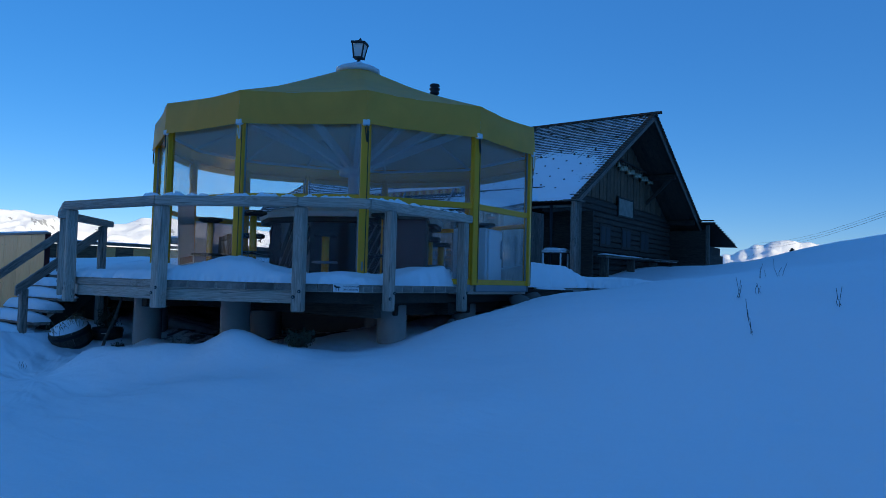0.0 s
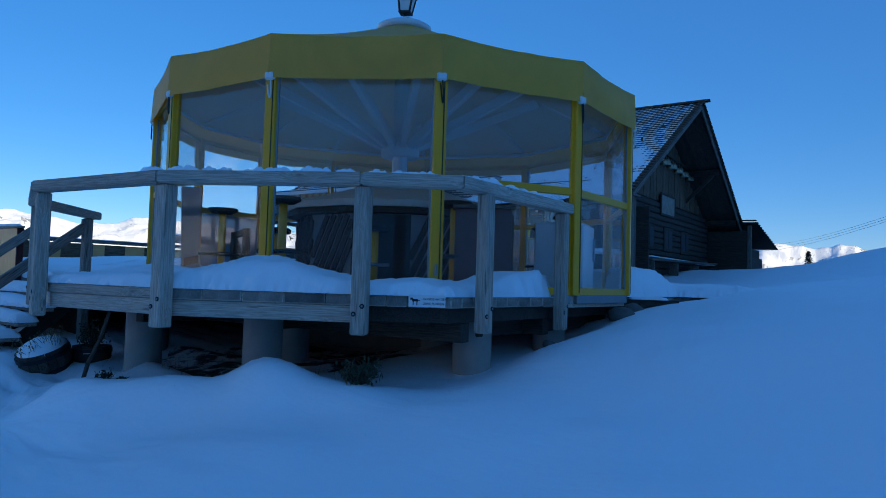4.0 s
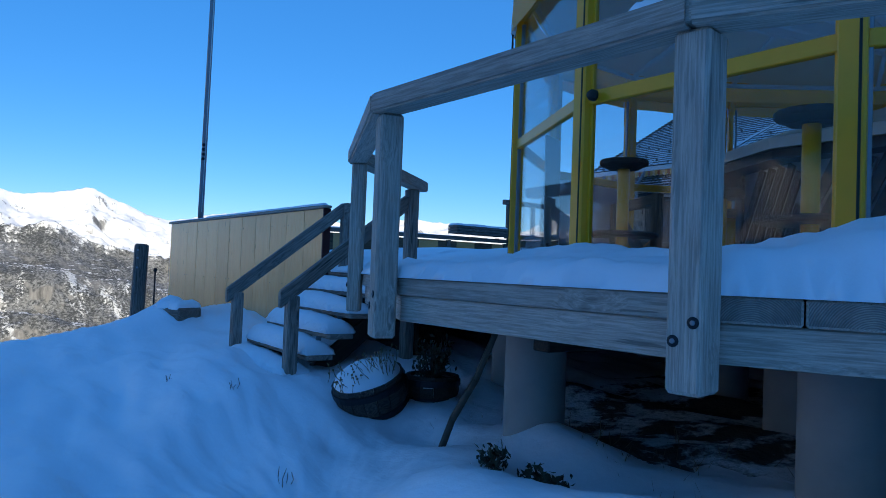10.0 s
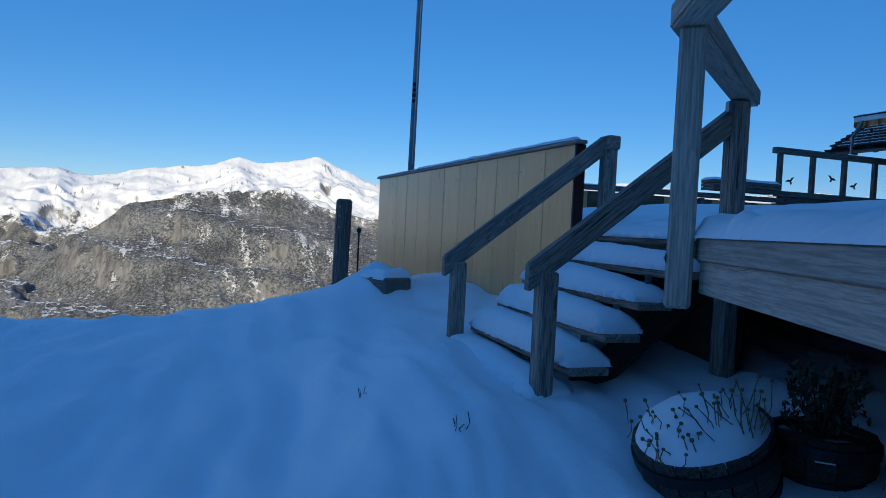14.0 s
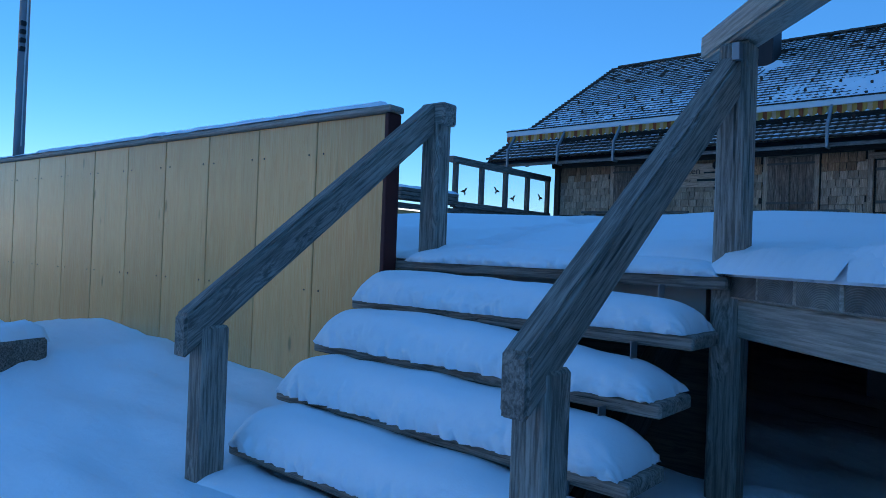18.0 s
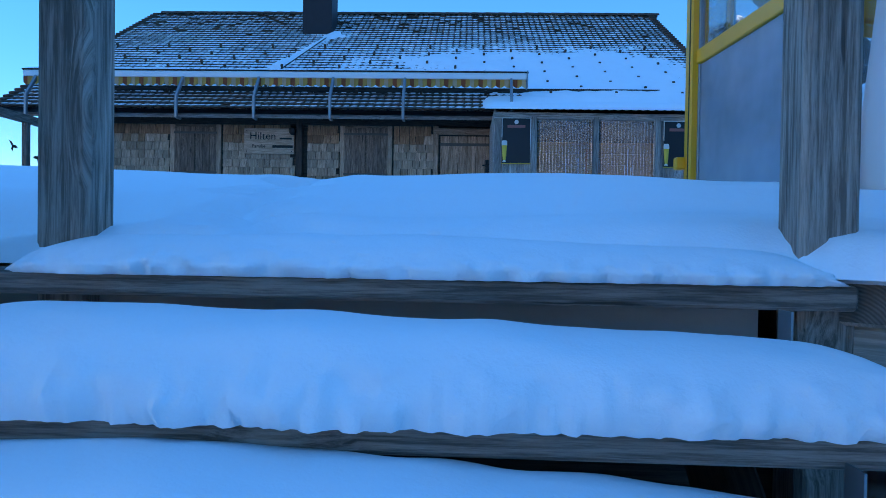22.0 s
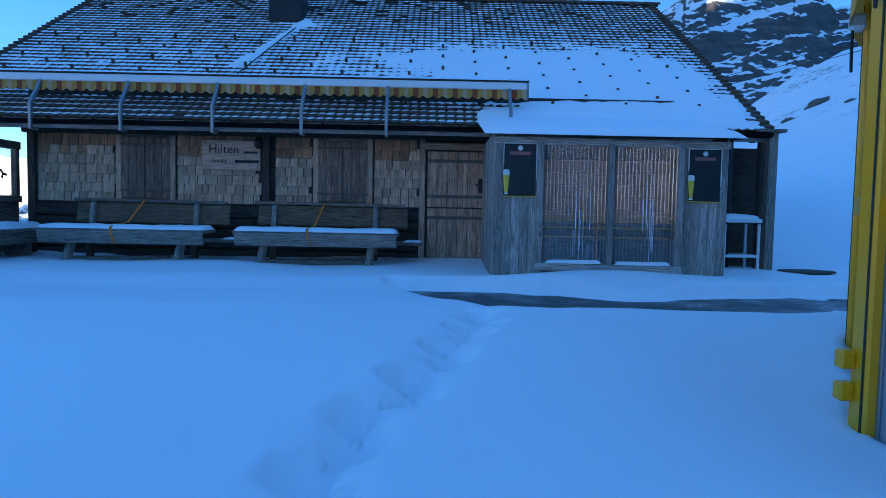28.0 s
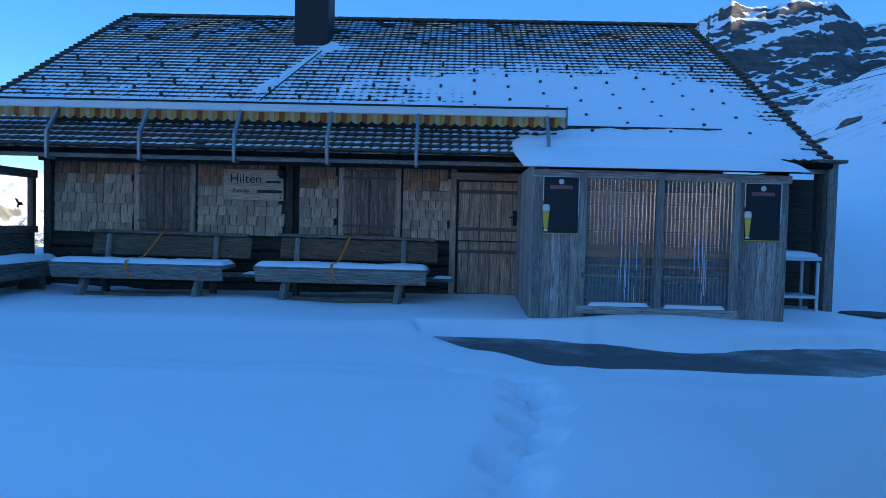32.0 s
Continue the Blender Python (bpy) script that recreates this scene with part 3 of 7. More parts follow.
def tile_mat():
    m, n, l, b = mat("roof_tile", 0.85)
    at = coords(n, l, "Object")
    f = noise_of(n, l, at, 9, 5, 0.6)
    geo = n.new("ShaderNodeNewGeometry")
    col = mix(n, l, f, (0.05, 0.028, 0.019), (0.19, 0.11, 0.072))
    col = mix(n, l, ramp(n, l, noise_of(n, l, at, 2.2, 4), (0.56, 0.0), (0.72, 0.5)), col, (0.06, 0.052, 0.034))
    tone = mix(n, l, 0.5, ramp(n, l, geo.outputs["Random Per Island"], (0, 0.6), (1, 1.0)), ramp(n, l, rnd(n), (0, 0.7), (1, 1.0)))
    l.new(mix(n, l, 1.0, col, tone, "MULTIPLY"), b.inputs["Base Color"])
    bump(n, l, b, f, 0.4, 0.01)
    return m


TILE = tile_mat()
SHINGLE = wood("weathered_shingle", (0.56, 0.31, 0.185), (0.99, 0.68, 0.46), stain=0.45, spread=0.4, deep=0.4, knots=0.0)
BROWN_SHINGLE = wood("dark_brown_shingle", (0.36, 0.16, 0.075), (0.80, 0.43, 0.23), stain=0.5, spread=0.45, deep=0.4, knots=0.0)
LOG = wood("dark_log", (0.03, 0.019, 0.013), (0.13, 0.08, 0.052), spread=0.3)
PLANK = wood("old_plank", (0.16, 0.09, 0.058), (0.55, 0.35, 0.235), stain=0.7, spread=0.3)
DOOR_WOOD = wood("worn_door_plank", (0.36, 0.19, 0.11), (0.92, 0.60, 0.40), stain=0.6, spread=0.25)
DULL_IRON = plain("dull_weathered_iron", (0.16, 0.125, 0.10), 0.7, 0.3, vary=0.3)
BOOTH_WOOD = wood("grey_board", (0.30, 0.245, 0.205), (0.80, 0.69, 0.60), spread=0.5, knots=0.9, stain=0.5)
BENCH_WOOD = wood("bench_timber", (0.10, 0.07, 0.053), (0.36, 0.27, 0.21), spread=0.3)
ORANGE = plain("orange_strap", (0.85, 0.19, 0.02), 0.7)
BLACK = plain("black_board", (0.012, 0.012, 0.014), 0.5, relief=0.02)
BEER = plain("amber_yellow_print", (0.85, 0.55, 0.06), 0.5, vary=0.05, relief=0)
CREAM = plain("pale_print", (0.75, 0.74, 0.7), 0.5, vary=0.05, relief=0)
RED_PRINT = plain("dull_red_print", (0.35, 0.12, 0.10), 0.6, vary=0.05, relief=0)
DARK_RED = plain("dark_red_board", (0.10, 0.015, 0.012), 0.7)
INK = plain("dark_lettering", (0.02, 0.018, 0.015), 0.7, relief=0)
STRAW = plain("dry_stalks", (0.20, 0.14, 0.07), 0.9)
LEAF = plain("dark_leaf", (0.035, 0.045, 0.022), 0.7, vary=0.5)
BARK = plain("bark", (0.08, 0.06, 0.045), 0.95, vary=0.5, scale=12, relief=0.7)
STONE = plain("grey_stone", (0.13, 0.115, 0.1), 0.9, vary=0.35, scale=5, relief=0.5)


def mound(name, x0, x1, y0, y1, z, thick, parent=None, seed=0.0, n=(40, 10), sag=0.0, label=""):
    """Snow lying on a ledge: full in the middle, rounded over at the rim."""
    nx, ny = n
    vs, fs = [], []
    for j in range(ny + 1):
        for i in range(nx + 1):
            u, v = i / nx, j / ny
            d = min(min(u, 1 - u) * (x1 - x0), min(v, 1 - v) * (y1 - y0))
            rim = max(0.05, 0.45 * min(x1 - x0, y1 - y0, 0.24))
            k = min(1, d / rim)
            x, y = x0 + (x1 - x0) * u, y0 + (y1 - y0) * v
            lift = thick * math.sqrt(max(0, 1 - (1 - k) ** 2)) * (1 + 0.25 * fbm(x + seed, y, 0.45, 3, seed) - sag * u) * (1 + (0.3 * noise.noise(Vector((x * 21, y * 21, seed))) * (1 - k) ** 0.5 if 0 < k < 1 else 0))
            jig = 0.018 * noise.noise(Vector((x * 6, y * 6, seed + 3)))
            vs.append((x + (jig if k < 0.6 else 0), y + (jig if k < 0.6 else 0), z + lift))
    for j in range(ny):
        for i in range(nx):
            a = j * (nx + 1) + i
            fs.append((a, a + 1, a + nx + 2, a + nx + 1))
    me = bpy.data.meshes.new(name)
    me.from_pydata(vs, [], fs)
    me.materials.append(SNOW)
    me.shade_smooth()
    return part(name, me, None, parent, label)


def loft(name, rows, parent, label):
    vs, fs, k = [], [], len(rows[0])
    for r in rows:
        vs.extend(r)
    for i in range(len(rows) - 1):
        for j in range(k - 1):
            a = i * k + j
            fs.append((a, a + k, a + k + 1, a + 1))
    me = bpy.data.meshes.new(name)
    me.from_pydata(vs, [], fs)
    me.materials.append(SNOW)
    me.shade_smooth()
    return part(name, me, None, parent, label)


def crumbs(name, w, thick, parent, seed):
    """A crumbly ridge of old snow along the back half of a rail."""
    n, rows = max(8, int(w / 0.012)), []
    for i in range(n + 1):
        u = i / n
        end = math.sqrt(max(0, 1 - abs(2 * u - 1) ** 6))
        q = noise.noise(Vector((w * u * 16 + seed, 0.3, seed))) + 0.7 * noise.noise(Vector((w * u * 45 + seed, 4.3, seed)))
        h = thick * end * max(0.25, 1 + 0.75 * q)
        y0 = -0.03 - 0.05 * noise.noise(Vector((w * u * 5 + seed, 9.1, 0)))
        row = []
        for j in range(9):
            a = math.pi * j / 8
            g = 1 + 0.25 * noise.noise(Vector((w * u * 50 + seed, j * 0.9, 2.0)))
            row.append((w * u, (y0 + 0.064) / 2 - (0.064 - y0) / 2 * math.cos(a) * (0.6 + 0.4 * end), h * g * math.sin(a) ** 0.7))
        rows.append(row)
    return loft(name, rows, parent, "")


def cushion(name, x0, x1, y0, y1, z, thick, parent, seed, sag, label):
    """Thick snow on a tread: smooth and full above, bulging over a crumbled foot."""
    nx, ny, rows = 170, 30, []
    yc, hy = (y0 + y1) / 2, (y1 - y0) / 2
    for i in range(nx + 1):
        u = i / nx
        x = x0 + (x1 - x0) * u
        d = min(u, 1 - u) * (x1 - x0)
        k = min(1, d / 0.2)
        end = max(0, 1 - (1 - k) ** 2.3) ** 0.5
        th = thick * (1 + 0.16 * noise.noise(Vector((x * 1.4, seed, 0.5))) + 0.05 * noise.noise(Vector((x * 5, seed, 2.5))) - sag * u * u) * end
        row = []
        for j in range(ny + 1):
            a = math.pi * j / ny
            c, s = math.cos(a), math.sin(a)
            low = max(0, 1 - s * 1.35)
            y = yc - hy * math.copysign(abs(c) ** 0.62, c) * (0.86 + 0.14 * end)
            h = th * abs(s) ** 0.72
            chip = noise.noise(Vector((x * 26, a * 5, seed))) + 0.6 * noise.noise(Vector((x * 60, a * 9, seed + 4)))
            bulge = 0.010 * noise.noise(Vector((x * 8, a * 2, seed + 8)))
            out = 0.026 * low * chip + bulge + (0.022 * low * low if 0 < j < ny else 0)
            edge = 0.014 * noise.noise(Vector((x * 9, 0, seed + 2))) + 0.008 * noise.noise(Vector((x * 40, 0, seed)))
            y += (-out + edge * low) * (1 if c > 0 else -1) if abs(c) > 0.2 else 0
            row.append((x + (0.012 * chip * (1 - end)), y, z + h + (0.35 * out * s if 0 < j < ny else 0)))
        rows.append(row)
    return loft(name, rows, parent, label)


def edge_dist(poly, x, y):
    """How far inside a polygon a point lies; below zero outside."""
    best, inside = 1e9, False
    k = len(poly)
    for i in range(k):
        (ax, ay), (bx, by) = poly[i], poly[(i + 1) % k]
        dx, dy = bx - ax, by - ay
        t = max(0, min(1, ((x - ax) * dx + (y - ay) * dy) / (dx * dx + dy * dy)))
        best = min(best, math.hypot(x - ax - t * dx, y - ay - t * dy))
        if (ay > y) != (by > y) and x < (bx - ax) * (y - ay) / (by - ay) + ax:
            inside = not inside
    return best if inside else -best


def snow_field(name, x0, x1, y0, y1, step, dist, base, thick, label, rim=0.12):
    """Lying snow within the bounds that dist() gives, its outer vertices drawn to the edge."""
    nx, ny = int((x1 - x0) / step) + 2, int((y1 - y0) / step) + 2
    index, vs, fs = {}, [], []
    for j in range(ny):
        for i in range(nx):
            x, y = x0 + i * step, y0 + j * step
            d = dist(x, y)
            if d > -0.95 * step:
                if d < 0.5 * step:
                    for _ in range(2):
                        gx, gy = (dist(x + 0.005, y) - d) / 0.005, (dist(x, y + 0.005) - d) / 0.005
                        x, y = x - gx * d, y - gy * d
                        d = dist(x, y)
                    d = 0
                index[i, j] = len(vs)
                k = max(0, min(1, d / rim))
                rough = 1 + (0.45 * noise.noise(Vector((x * 7, y * 7, 7))) + 0.25 * noise.noise(Vector((x * 13, y * 13, 3)))) * (1 - k)
                vs.append((x, y, base + thick(x, y) * math.sqrt(1 - (1 - k) ** 2) * rough + (0.007 if k == 0 else 0)))
    for i, j in index:
        four = [(i, j), (i + 1, j), (i + 1, j + 1), (i, j + 1)]
        here = [index[f] for f in four if f in index]
        if len(here) > 2:
            fs.append(here)
    me = bpy.data.meshes.new(name)
    me.from_pydata(vs, [], fs)
    me.materials.append(SNOW)
    me.shade_smooth()
    ob = part(name, me, None)
    return tagged(ob, label, "snow", kind="structure")


# ---- terrace and deck ----
PC, PR, PA = (-0.27, -8.52), 3.32, -75.5
POST_AT = {0: (-74.6, 0.0), 1: (-44.6, 0.0), 3: (11.6, -0.03), 4: (47.0, 0.0), 5: (83.0, -0.12), 6: (120.0, -0.3), 7: (154.0, -0.43), 8: (177.6, -0.11), 9: (201.0, 0.02), 10: (230.0, 0.02), 11: (258.4, 0.03)}


def rim_angle(k):
    return radians(POST_AT[k % 12][0] if k % 12 in POST_AT else PA + 30 * k)


def rim(k, r, z):
    a = rim_angle(k)
    if k % 12 in POST_AT and r > 3:
        r += POST_AT[k % 12][1]
    return Vector((PC[0] + r * math.cos(a), PC[1] + r * math.sin(a), z))


DECK = ((-4.12, -11.1), (-2.94, -12.25), (-1.22, -12.95), (0.63, -12.81), (2.17, -11.98), (2.80, -11.58), (2.83, -9.0), (2.6, -6.0), (-4.15, -6.0))
TERRACE = ((-12.4, -11.05), (-4.2, -11.05), (-4.2, -6.6), (2.75, -6.6), (2.75, -5.0), (4.5, -4.3), (4.5, 1.0), (-12.4, 1.0))


def prism(bm, poly, z0, z1):
    k = len(poly)
    v = [bm.verts.new((x, y, z)) for z in (z0, z1) for x, y in poly]
    bm.faces.new(v[:k][::-1])
    bm.faces.new(v[k:])
    for i in range(k):
        bm.faces.new((v[i], v[(i + 1) % k], v[(i + 1) % k + k], v[i + k]))


bm = bmesh.new()
prism(bm, TERRACE, 1.45, 1.70)
tagged(part("terrace_floor", bm, CONCRETE), "concrete terrace slab under snow", "terrace", kind="structure")
bm = bmesh.new()
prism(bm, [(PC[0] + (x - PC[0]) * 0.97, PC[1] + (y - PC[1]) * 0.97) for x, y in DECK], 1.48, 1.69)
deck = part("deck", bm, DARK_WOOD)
tagged(deck, "weathered grey timber deck on concrete piers", "deck", kind="structure")


def on_edge(i, f, inset=0.0, z=0.0):
    (ax, ay), (bx, by) = DECK[i], DECK[i + 1]
    n = Vector((-(by - ay), bx - ax, 0)).normalized()
    return Vector((ax + (bx - ax) * f, ay + (by - ay) * f, z)) + n * inset


def end_grain():
    """Year rings and drying cracks on a sawn end."""
    m, n, l, b = mat("end_grain", 0.9)
    c, shift, mul, add = n.new("ShaderNodeTexCoord"), n.new("ShaderNodeCombineXYZ"), n.new("ShaderNodeMath"), n.new("ShaderNodeVectorMath")
    mul.operation, mul.inputs[1].default_value, mul.inputs[2].default_value = "MULTIPLY_ADD", 0.16, -0.08
    l.new(rnd(n), mul.inputs[0])
    l.new(mul.outputs[0], shift.inputs[1])
    shift.inputs[2].default_value = 0.085
    l.new(c.outputs["Object"], add.inputs[0])
    l.new(shift.outputs[0], add.inputs[1])
    wave = n.new("ShaderNodeTexWave")
    wave.wave_type, wave.rings_direction = "RINGS", "X"
    wave.inputs["Scale"].default_value, wave.inputs["Distortion"].default_value = 42, 2.2
    wave.inputs["Detail"].default_value, wave.inputs["Detail Scale"].default_value = 3, 0.6
    l.new(add.outputs[0], wave.inputs["Vector"])
    worn = noise_of(n, l, c.outputs["Object"], 9, 5, 0.6)
    col = mix(n, l, wave.outputs["Fac"], (0.26, 0.205, 0.17), (0.46, 0.37, 0.31))
    col = mix(n, l, ramp(n, l, worn, (0.4, 0.0), (0.65, 0.7)), col, (0.16, 0.125, 0.105))
    tone = ramp(n, l, rnd(n), (0.0, 0.5), (0.7, 1.0))
    l.new(mix(n, l, 1.0, col, tone, "MULTIPLY"), b.inputs["Base Color"])
    bump(n, l, b, wave.outputs["Fac"], 0.5, 0.004)
    return m


END_GRAIN = end_grain()


def board(i, f0, f1, depth, gap=0.006):
    """A deck board whose end shows on edge i."""
    p, q = on_edge(i, f0), on_edge(i, f1)
    w = (q - p).length - gap
    n = (on_edge(i, 0, 1) - on_edge(i, 0)).normalized()
    mid = (p + q) / 2
    out = random.uniform(-0.012, 0.012)
    ob = part("deck_board", block(depth, w, 0.095, 0.008), GREY_WOOD, deck, "", along((mid - n * out + Vector((0, 0, 1.662))), (mid + n * depth + Vector((0, 0, 1.662)))))
    ob.data.materials.append(END_GRAIN)
    for f in ob.data.polygons:
        if abs(f.normal.x) > 0.9:
            f.material_index = 1


for i, cuts, depth in ((3, (0, 0.18, 0.385, 0.6, 0.81, 1.0), 1.9), (4, (0, 0.26, 0.5, 0.76, 1.0), 1.2), (5, (0, 0.06, 0.13, 0.2, 0.28, 0.36, 0.45, 0.54, 0.64, 0.74, 0.86, 1.0), 0.9), (0, (0, 0.15, 0.29, 0.43, 0.57, 0.71, 0.85, 1.0), 1.0)):
    for f0, f1 in zip(cuts, cuts[1:]):
        board(i, f0, f1, depth)
for i in (1, 2):
    p, q = on_edge(i, 0.0, 0.1, 1.662), on_edge(i, 1.0, 0.1, 1.662)
    part("deck_board", block((q - p).length, 0.2, 0.095), GREY_WOOD, deck, "", along(p, q))
for i in range(5):
    p, q = on_edge(i, 0.0, 0.075, 1.54), on_edge(i, 1.0, 0.075, 1.54)
    if i == 4:
        continue
    part("fascia_beam", block((q - p).length, 0.1, 0.145), GREY_WOOD, deck, "", along(p, q))
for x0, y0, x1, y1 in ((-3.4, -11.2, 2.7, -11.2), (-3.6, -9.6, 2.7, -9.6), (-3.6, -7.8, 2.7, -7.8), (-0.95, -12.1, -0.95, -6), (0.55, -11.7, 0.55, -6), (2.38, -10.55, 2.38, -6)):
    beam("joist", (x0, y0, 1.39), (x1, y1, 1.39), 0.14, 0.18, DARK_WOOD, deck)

PIERS = ((-1.28, -11.83, 0.2), (0.6, -11.7, 0.195), (2.27, -10.4, 0.2), (2.27, -8.65, 0.2), (-0.25, -10.5, 0.2), (1.05, -9.3, 0.2), (-2.7, -10.8, 0.19), (-1.6, -9.2, 0.2))
for k, (x, y, r) in enumerate(PIERS):
    t = thing("concrete_pier", (x, y, 0.4), "round grey concrete pier carrying the deck", "pier", "piers under the deck")
    bm = lathe([(r, 0.2), (r, 1.43), (r - 0.012, 1.445)], 28)
    part("shaft", bm, CONCRETE, t, "", Matrix.Translation((x, y, 0)), True)
    part("pad", block(0.3, 0.3, 0.035), GREY_WOOD, t, "", Matrix.Translation((x, y, 1.462)))


# ---- railing round the deck ----
RAILS = ((-4.25, -10.87), (-2.97, -12.33), (-1.25, -13.07), (0.65, -12.93), (2.22, -12.10), (2.87, -11.62), (2.87, -9.45))
railing = thing("deck_railing", (0, -13, 1.4), "weathered grey timber railing round the deck, snow on its top rail", "railing")


def miter_rail(pts, z, w, h):
    """One top rail: a timber per stretch, cut on the bisector at each bend."""
    for i, (p, q) in enumerate(zip(pts, pts[1:])):
        p3, q3 = Vector((*p, z)), Vector((*q, z))
        x = (q3 - p3).normalized()
        m = along(p3, q3)
        ln = (q3 - p3).length
        bm = block(ln, w, h, 0)
        for end, other in ((-1, i - 1), (1, i + 1)):
            if 0 <= other < len(pts) - 1:
                o = (Vector((*pts[other + 1], 0)) - Vector((*pts[other], 0))).normalized()
                turn = math.atan2(x.x * o.y - x.y * o.x, x.dot(o))
                for v in bm.verts:
                    if v.co.x * end > 0:
                        v.co.x -= math.tan(turn / 2) * v.co.y
        bmesh.ops.bevel(bm, geom=bm.edges[:], offset=0.012, segments=2, affect="EDGES")
        part("top_rail", bm, GREY_WOOD, railing, "", m)


miter_rail(RAILS, 2.67, 0.155, 0.11)


def rail_post(x, y, z0, w, d, face, bolts=True):
    p = part("post", block(2.615 - z0, w, d, 0.014), GREY_WOOD, railing, "", Matrix.Translation((x, y, (2.615 + z0) / 2)) @ Matrix.Rotation(radians(face), 4, "Z") @ Matrix.Rotation(radians(90), 4, "Y"))
    n = Vector((math.cos(radians(face)), math.sin(radians(face)), 0))
    if bolts:
        for dz, s in ((1.616, 0.035), (1.55, -0.035)):
            at = Vector((x, y, dz)) + n * (d / 2) + Vector((-n.y, n.x, 0)) * s
            part("washer", lathe([(0.021, 0), (0.021, 0.003), (0.008, 0.004)], 12), IRON, p, "dark washer", Matrix.Translation(at) @ n.to_track_quat("Z", "Y").to_matrix().to_4x4(), True)
            part("bolt", lathe([(0.009, 0.003), (0.009, 0.008), (0.004, 0.010)], 10), STEEL, p, "steel bolt end", Matrix.Translation(at) @ n.to_track_quat("Z", "Y").to_matrix().to_4x4(), True)
    return p


rail_post(-2.96, -12.31, 1.40, 0.11, 0.11, -130)
rail_post(-1.24, -13.03, 1.375, 0.13, 0.13, -105)
rail_post(0.64, -12.88, 1.37, 0.13, 0.155, -80)
rail_post(2.205, -12.06, 1.375, 0.13, 0.155, -62)
rail_post(2.93, -11.27, 1.40, 0.11, 0.13, -8)
rail_post(2.87, -9.6, 1.36, 0.11, 0.13, 0)
for i, (p, q) in enumerate(zip(RAILS[1:], RAILS[2:])):
    (ax, ay), (bx, by) = p, q
    ln = math.hypot(bx - ax, by - ay)
    run = 0.03 if i > 1 else ln * 0.84
    while run < ln - 0.1 and i > 0:
        w = min(random.uniform(0.10, 0.5), ln - 0.03 - run)
        ob = crumbs("snow_ridge", w, 0.026 + 0.016 * random.random(), railing, run + i * 3.3)
        f = run / ln
        ob.matrix_basis = Matrix.Translation((ax + (bx - ax) * f, ay + (by - ay) * f, 2.723)) @ Matrix.Rotation(math.atan2(by - ay, bx - ax), 4, "Z")
        run += w + random.choice((0.015, 0.03, 0.09))

# the notice on the deck edge
notice = thing("notice_sign", (2.64, -11.72, 1.62), "small white notice about dogs screwed to the deck edge", "sign")
sm = along(Vector((2.515, -11.79, 1.672)), Vector((2.77, -11.628, 1.672)))
part("plate", block(0.31, 0.008, 0.10, 0.002), WHITE_PAINT, notice, "", sm @ Matrix.Translation((0, -0.02, 0)))


def lettering(text, size, m, material, parent, name="lettering", extrude=0.001):
    c = bpy.data.curves.new(name, "FONT")
    c.body, c.size, c.extrude, c.align_x = text, size, extrude, "LEFT"
    o = bpy.data.objects.new(name, c)
    me = bpy.data.meshes.new_from_object(o)
    bpy.data.objects.remove(o)
    me.materials.append(material)
    return part(name, me, None, parent, "", m)


face = sm @ Matrix.Translation((0, -0.0255, 0)) @ Matrix.Rotation(radians(90), 4, "X")
lettering("HUNDE AN DER", 0.027, face @ Matrix.Translation((-0.035, 0.008, 0)), INK, notice)
lettering("LEINE FÜHREN", 0.027, face @ Matrix.Translation((-0.035, -0.03, 0)), INK, notice)
bm = bmesh.new()
for x0, x1, z0, z1 in ((-0.125, -0.075, -0.005, 0.015), (-0.14, -0.118, 0.008, 0.026), (-0.12, -0.112, -0.035, 0), (-0.088, -0.08, -0.035, 0), (-0.075, -0.06, 0.0, 0.006)):
    boxed(bm, x0, x1, z0, z1, 0, 0.001)
part("pictogram", bm, INK, notice, "", face)

# bare earth under the deck
xs, ys = [-4.4 + 0.15 * k for k in range(52)], [-12.7 + 0.15 * k for k in range(36)]


def earth_h(x, y):
    d = edge_dist(DECK, x, y + 0.25)
    g = ground_h(x, y)
    return g + 0.05 * min(1, max(-3, (d - 1.6 + 0.35 * fbm(x, y, 0.7, 3, 9)) * 3)) + 0.02 * fbm(x, y, 0.25, 3, 6)


tagged(sheet(xs, ys, earth_h, "bare_ground", EARTH), "bare dark earth and scattered snow under the deck", "ground", kind="structure")
# added wall: closes the deck's open back so the space below stays dark
bm = bmesh.new()
boxed(bm, -4.2, 2.7, -7.3, -7.15, 0.0, 1.5)
tagged(part("foundation_wall", bm, CONCRETE), "concrete wall added behind the deck piers to keep light out", "wall", kind="structure")


SNOWED = ((-12.45, -11.12), (-4.2, -11.12), (-2.94, -12.27), (-1.22, -12.97), (0.63, -12.83), (2.18, -12.0), (2.81, -11.6), (2.80, -9.0), (2.8, -5.2), (4.5, -4.4), (4.5, 1.1), (-12.45, 1.1))


RING = [tuple(rim(k, 3.27, 0))[:2] for k in range(12)]


def snow_edge(x, y):
    return min(edge_dist(SNOWED, x, y) + 0.016 * noise.noise(Vector((x * 4, y * 4, 1))) + 0.006 * noise.noise(Vector((x * 11, y * 11, 4))), -edge_dist(RING, x, y) - 0.0)


def deck_snow_t(x, y):
    return 0.10 + 0.22 * lump(x, y, 1.0, -12.05, 0.75, 0.55) + 0.12 * lump(x, y, -0.6, -12.15, 0.6, 0.35) + 0.05 * lump(x, y, 2.4, -11.3, 0.4, 0.5) + 0.025 * fbm(x, y, 0.5, 3, 2.2) + 0.03 * fbm(x, y, 0.14, 3, 5.5)


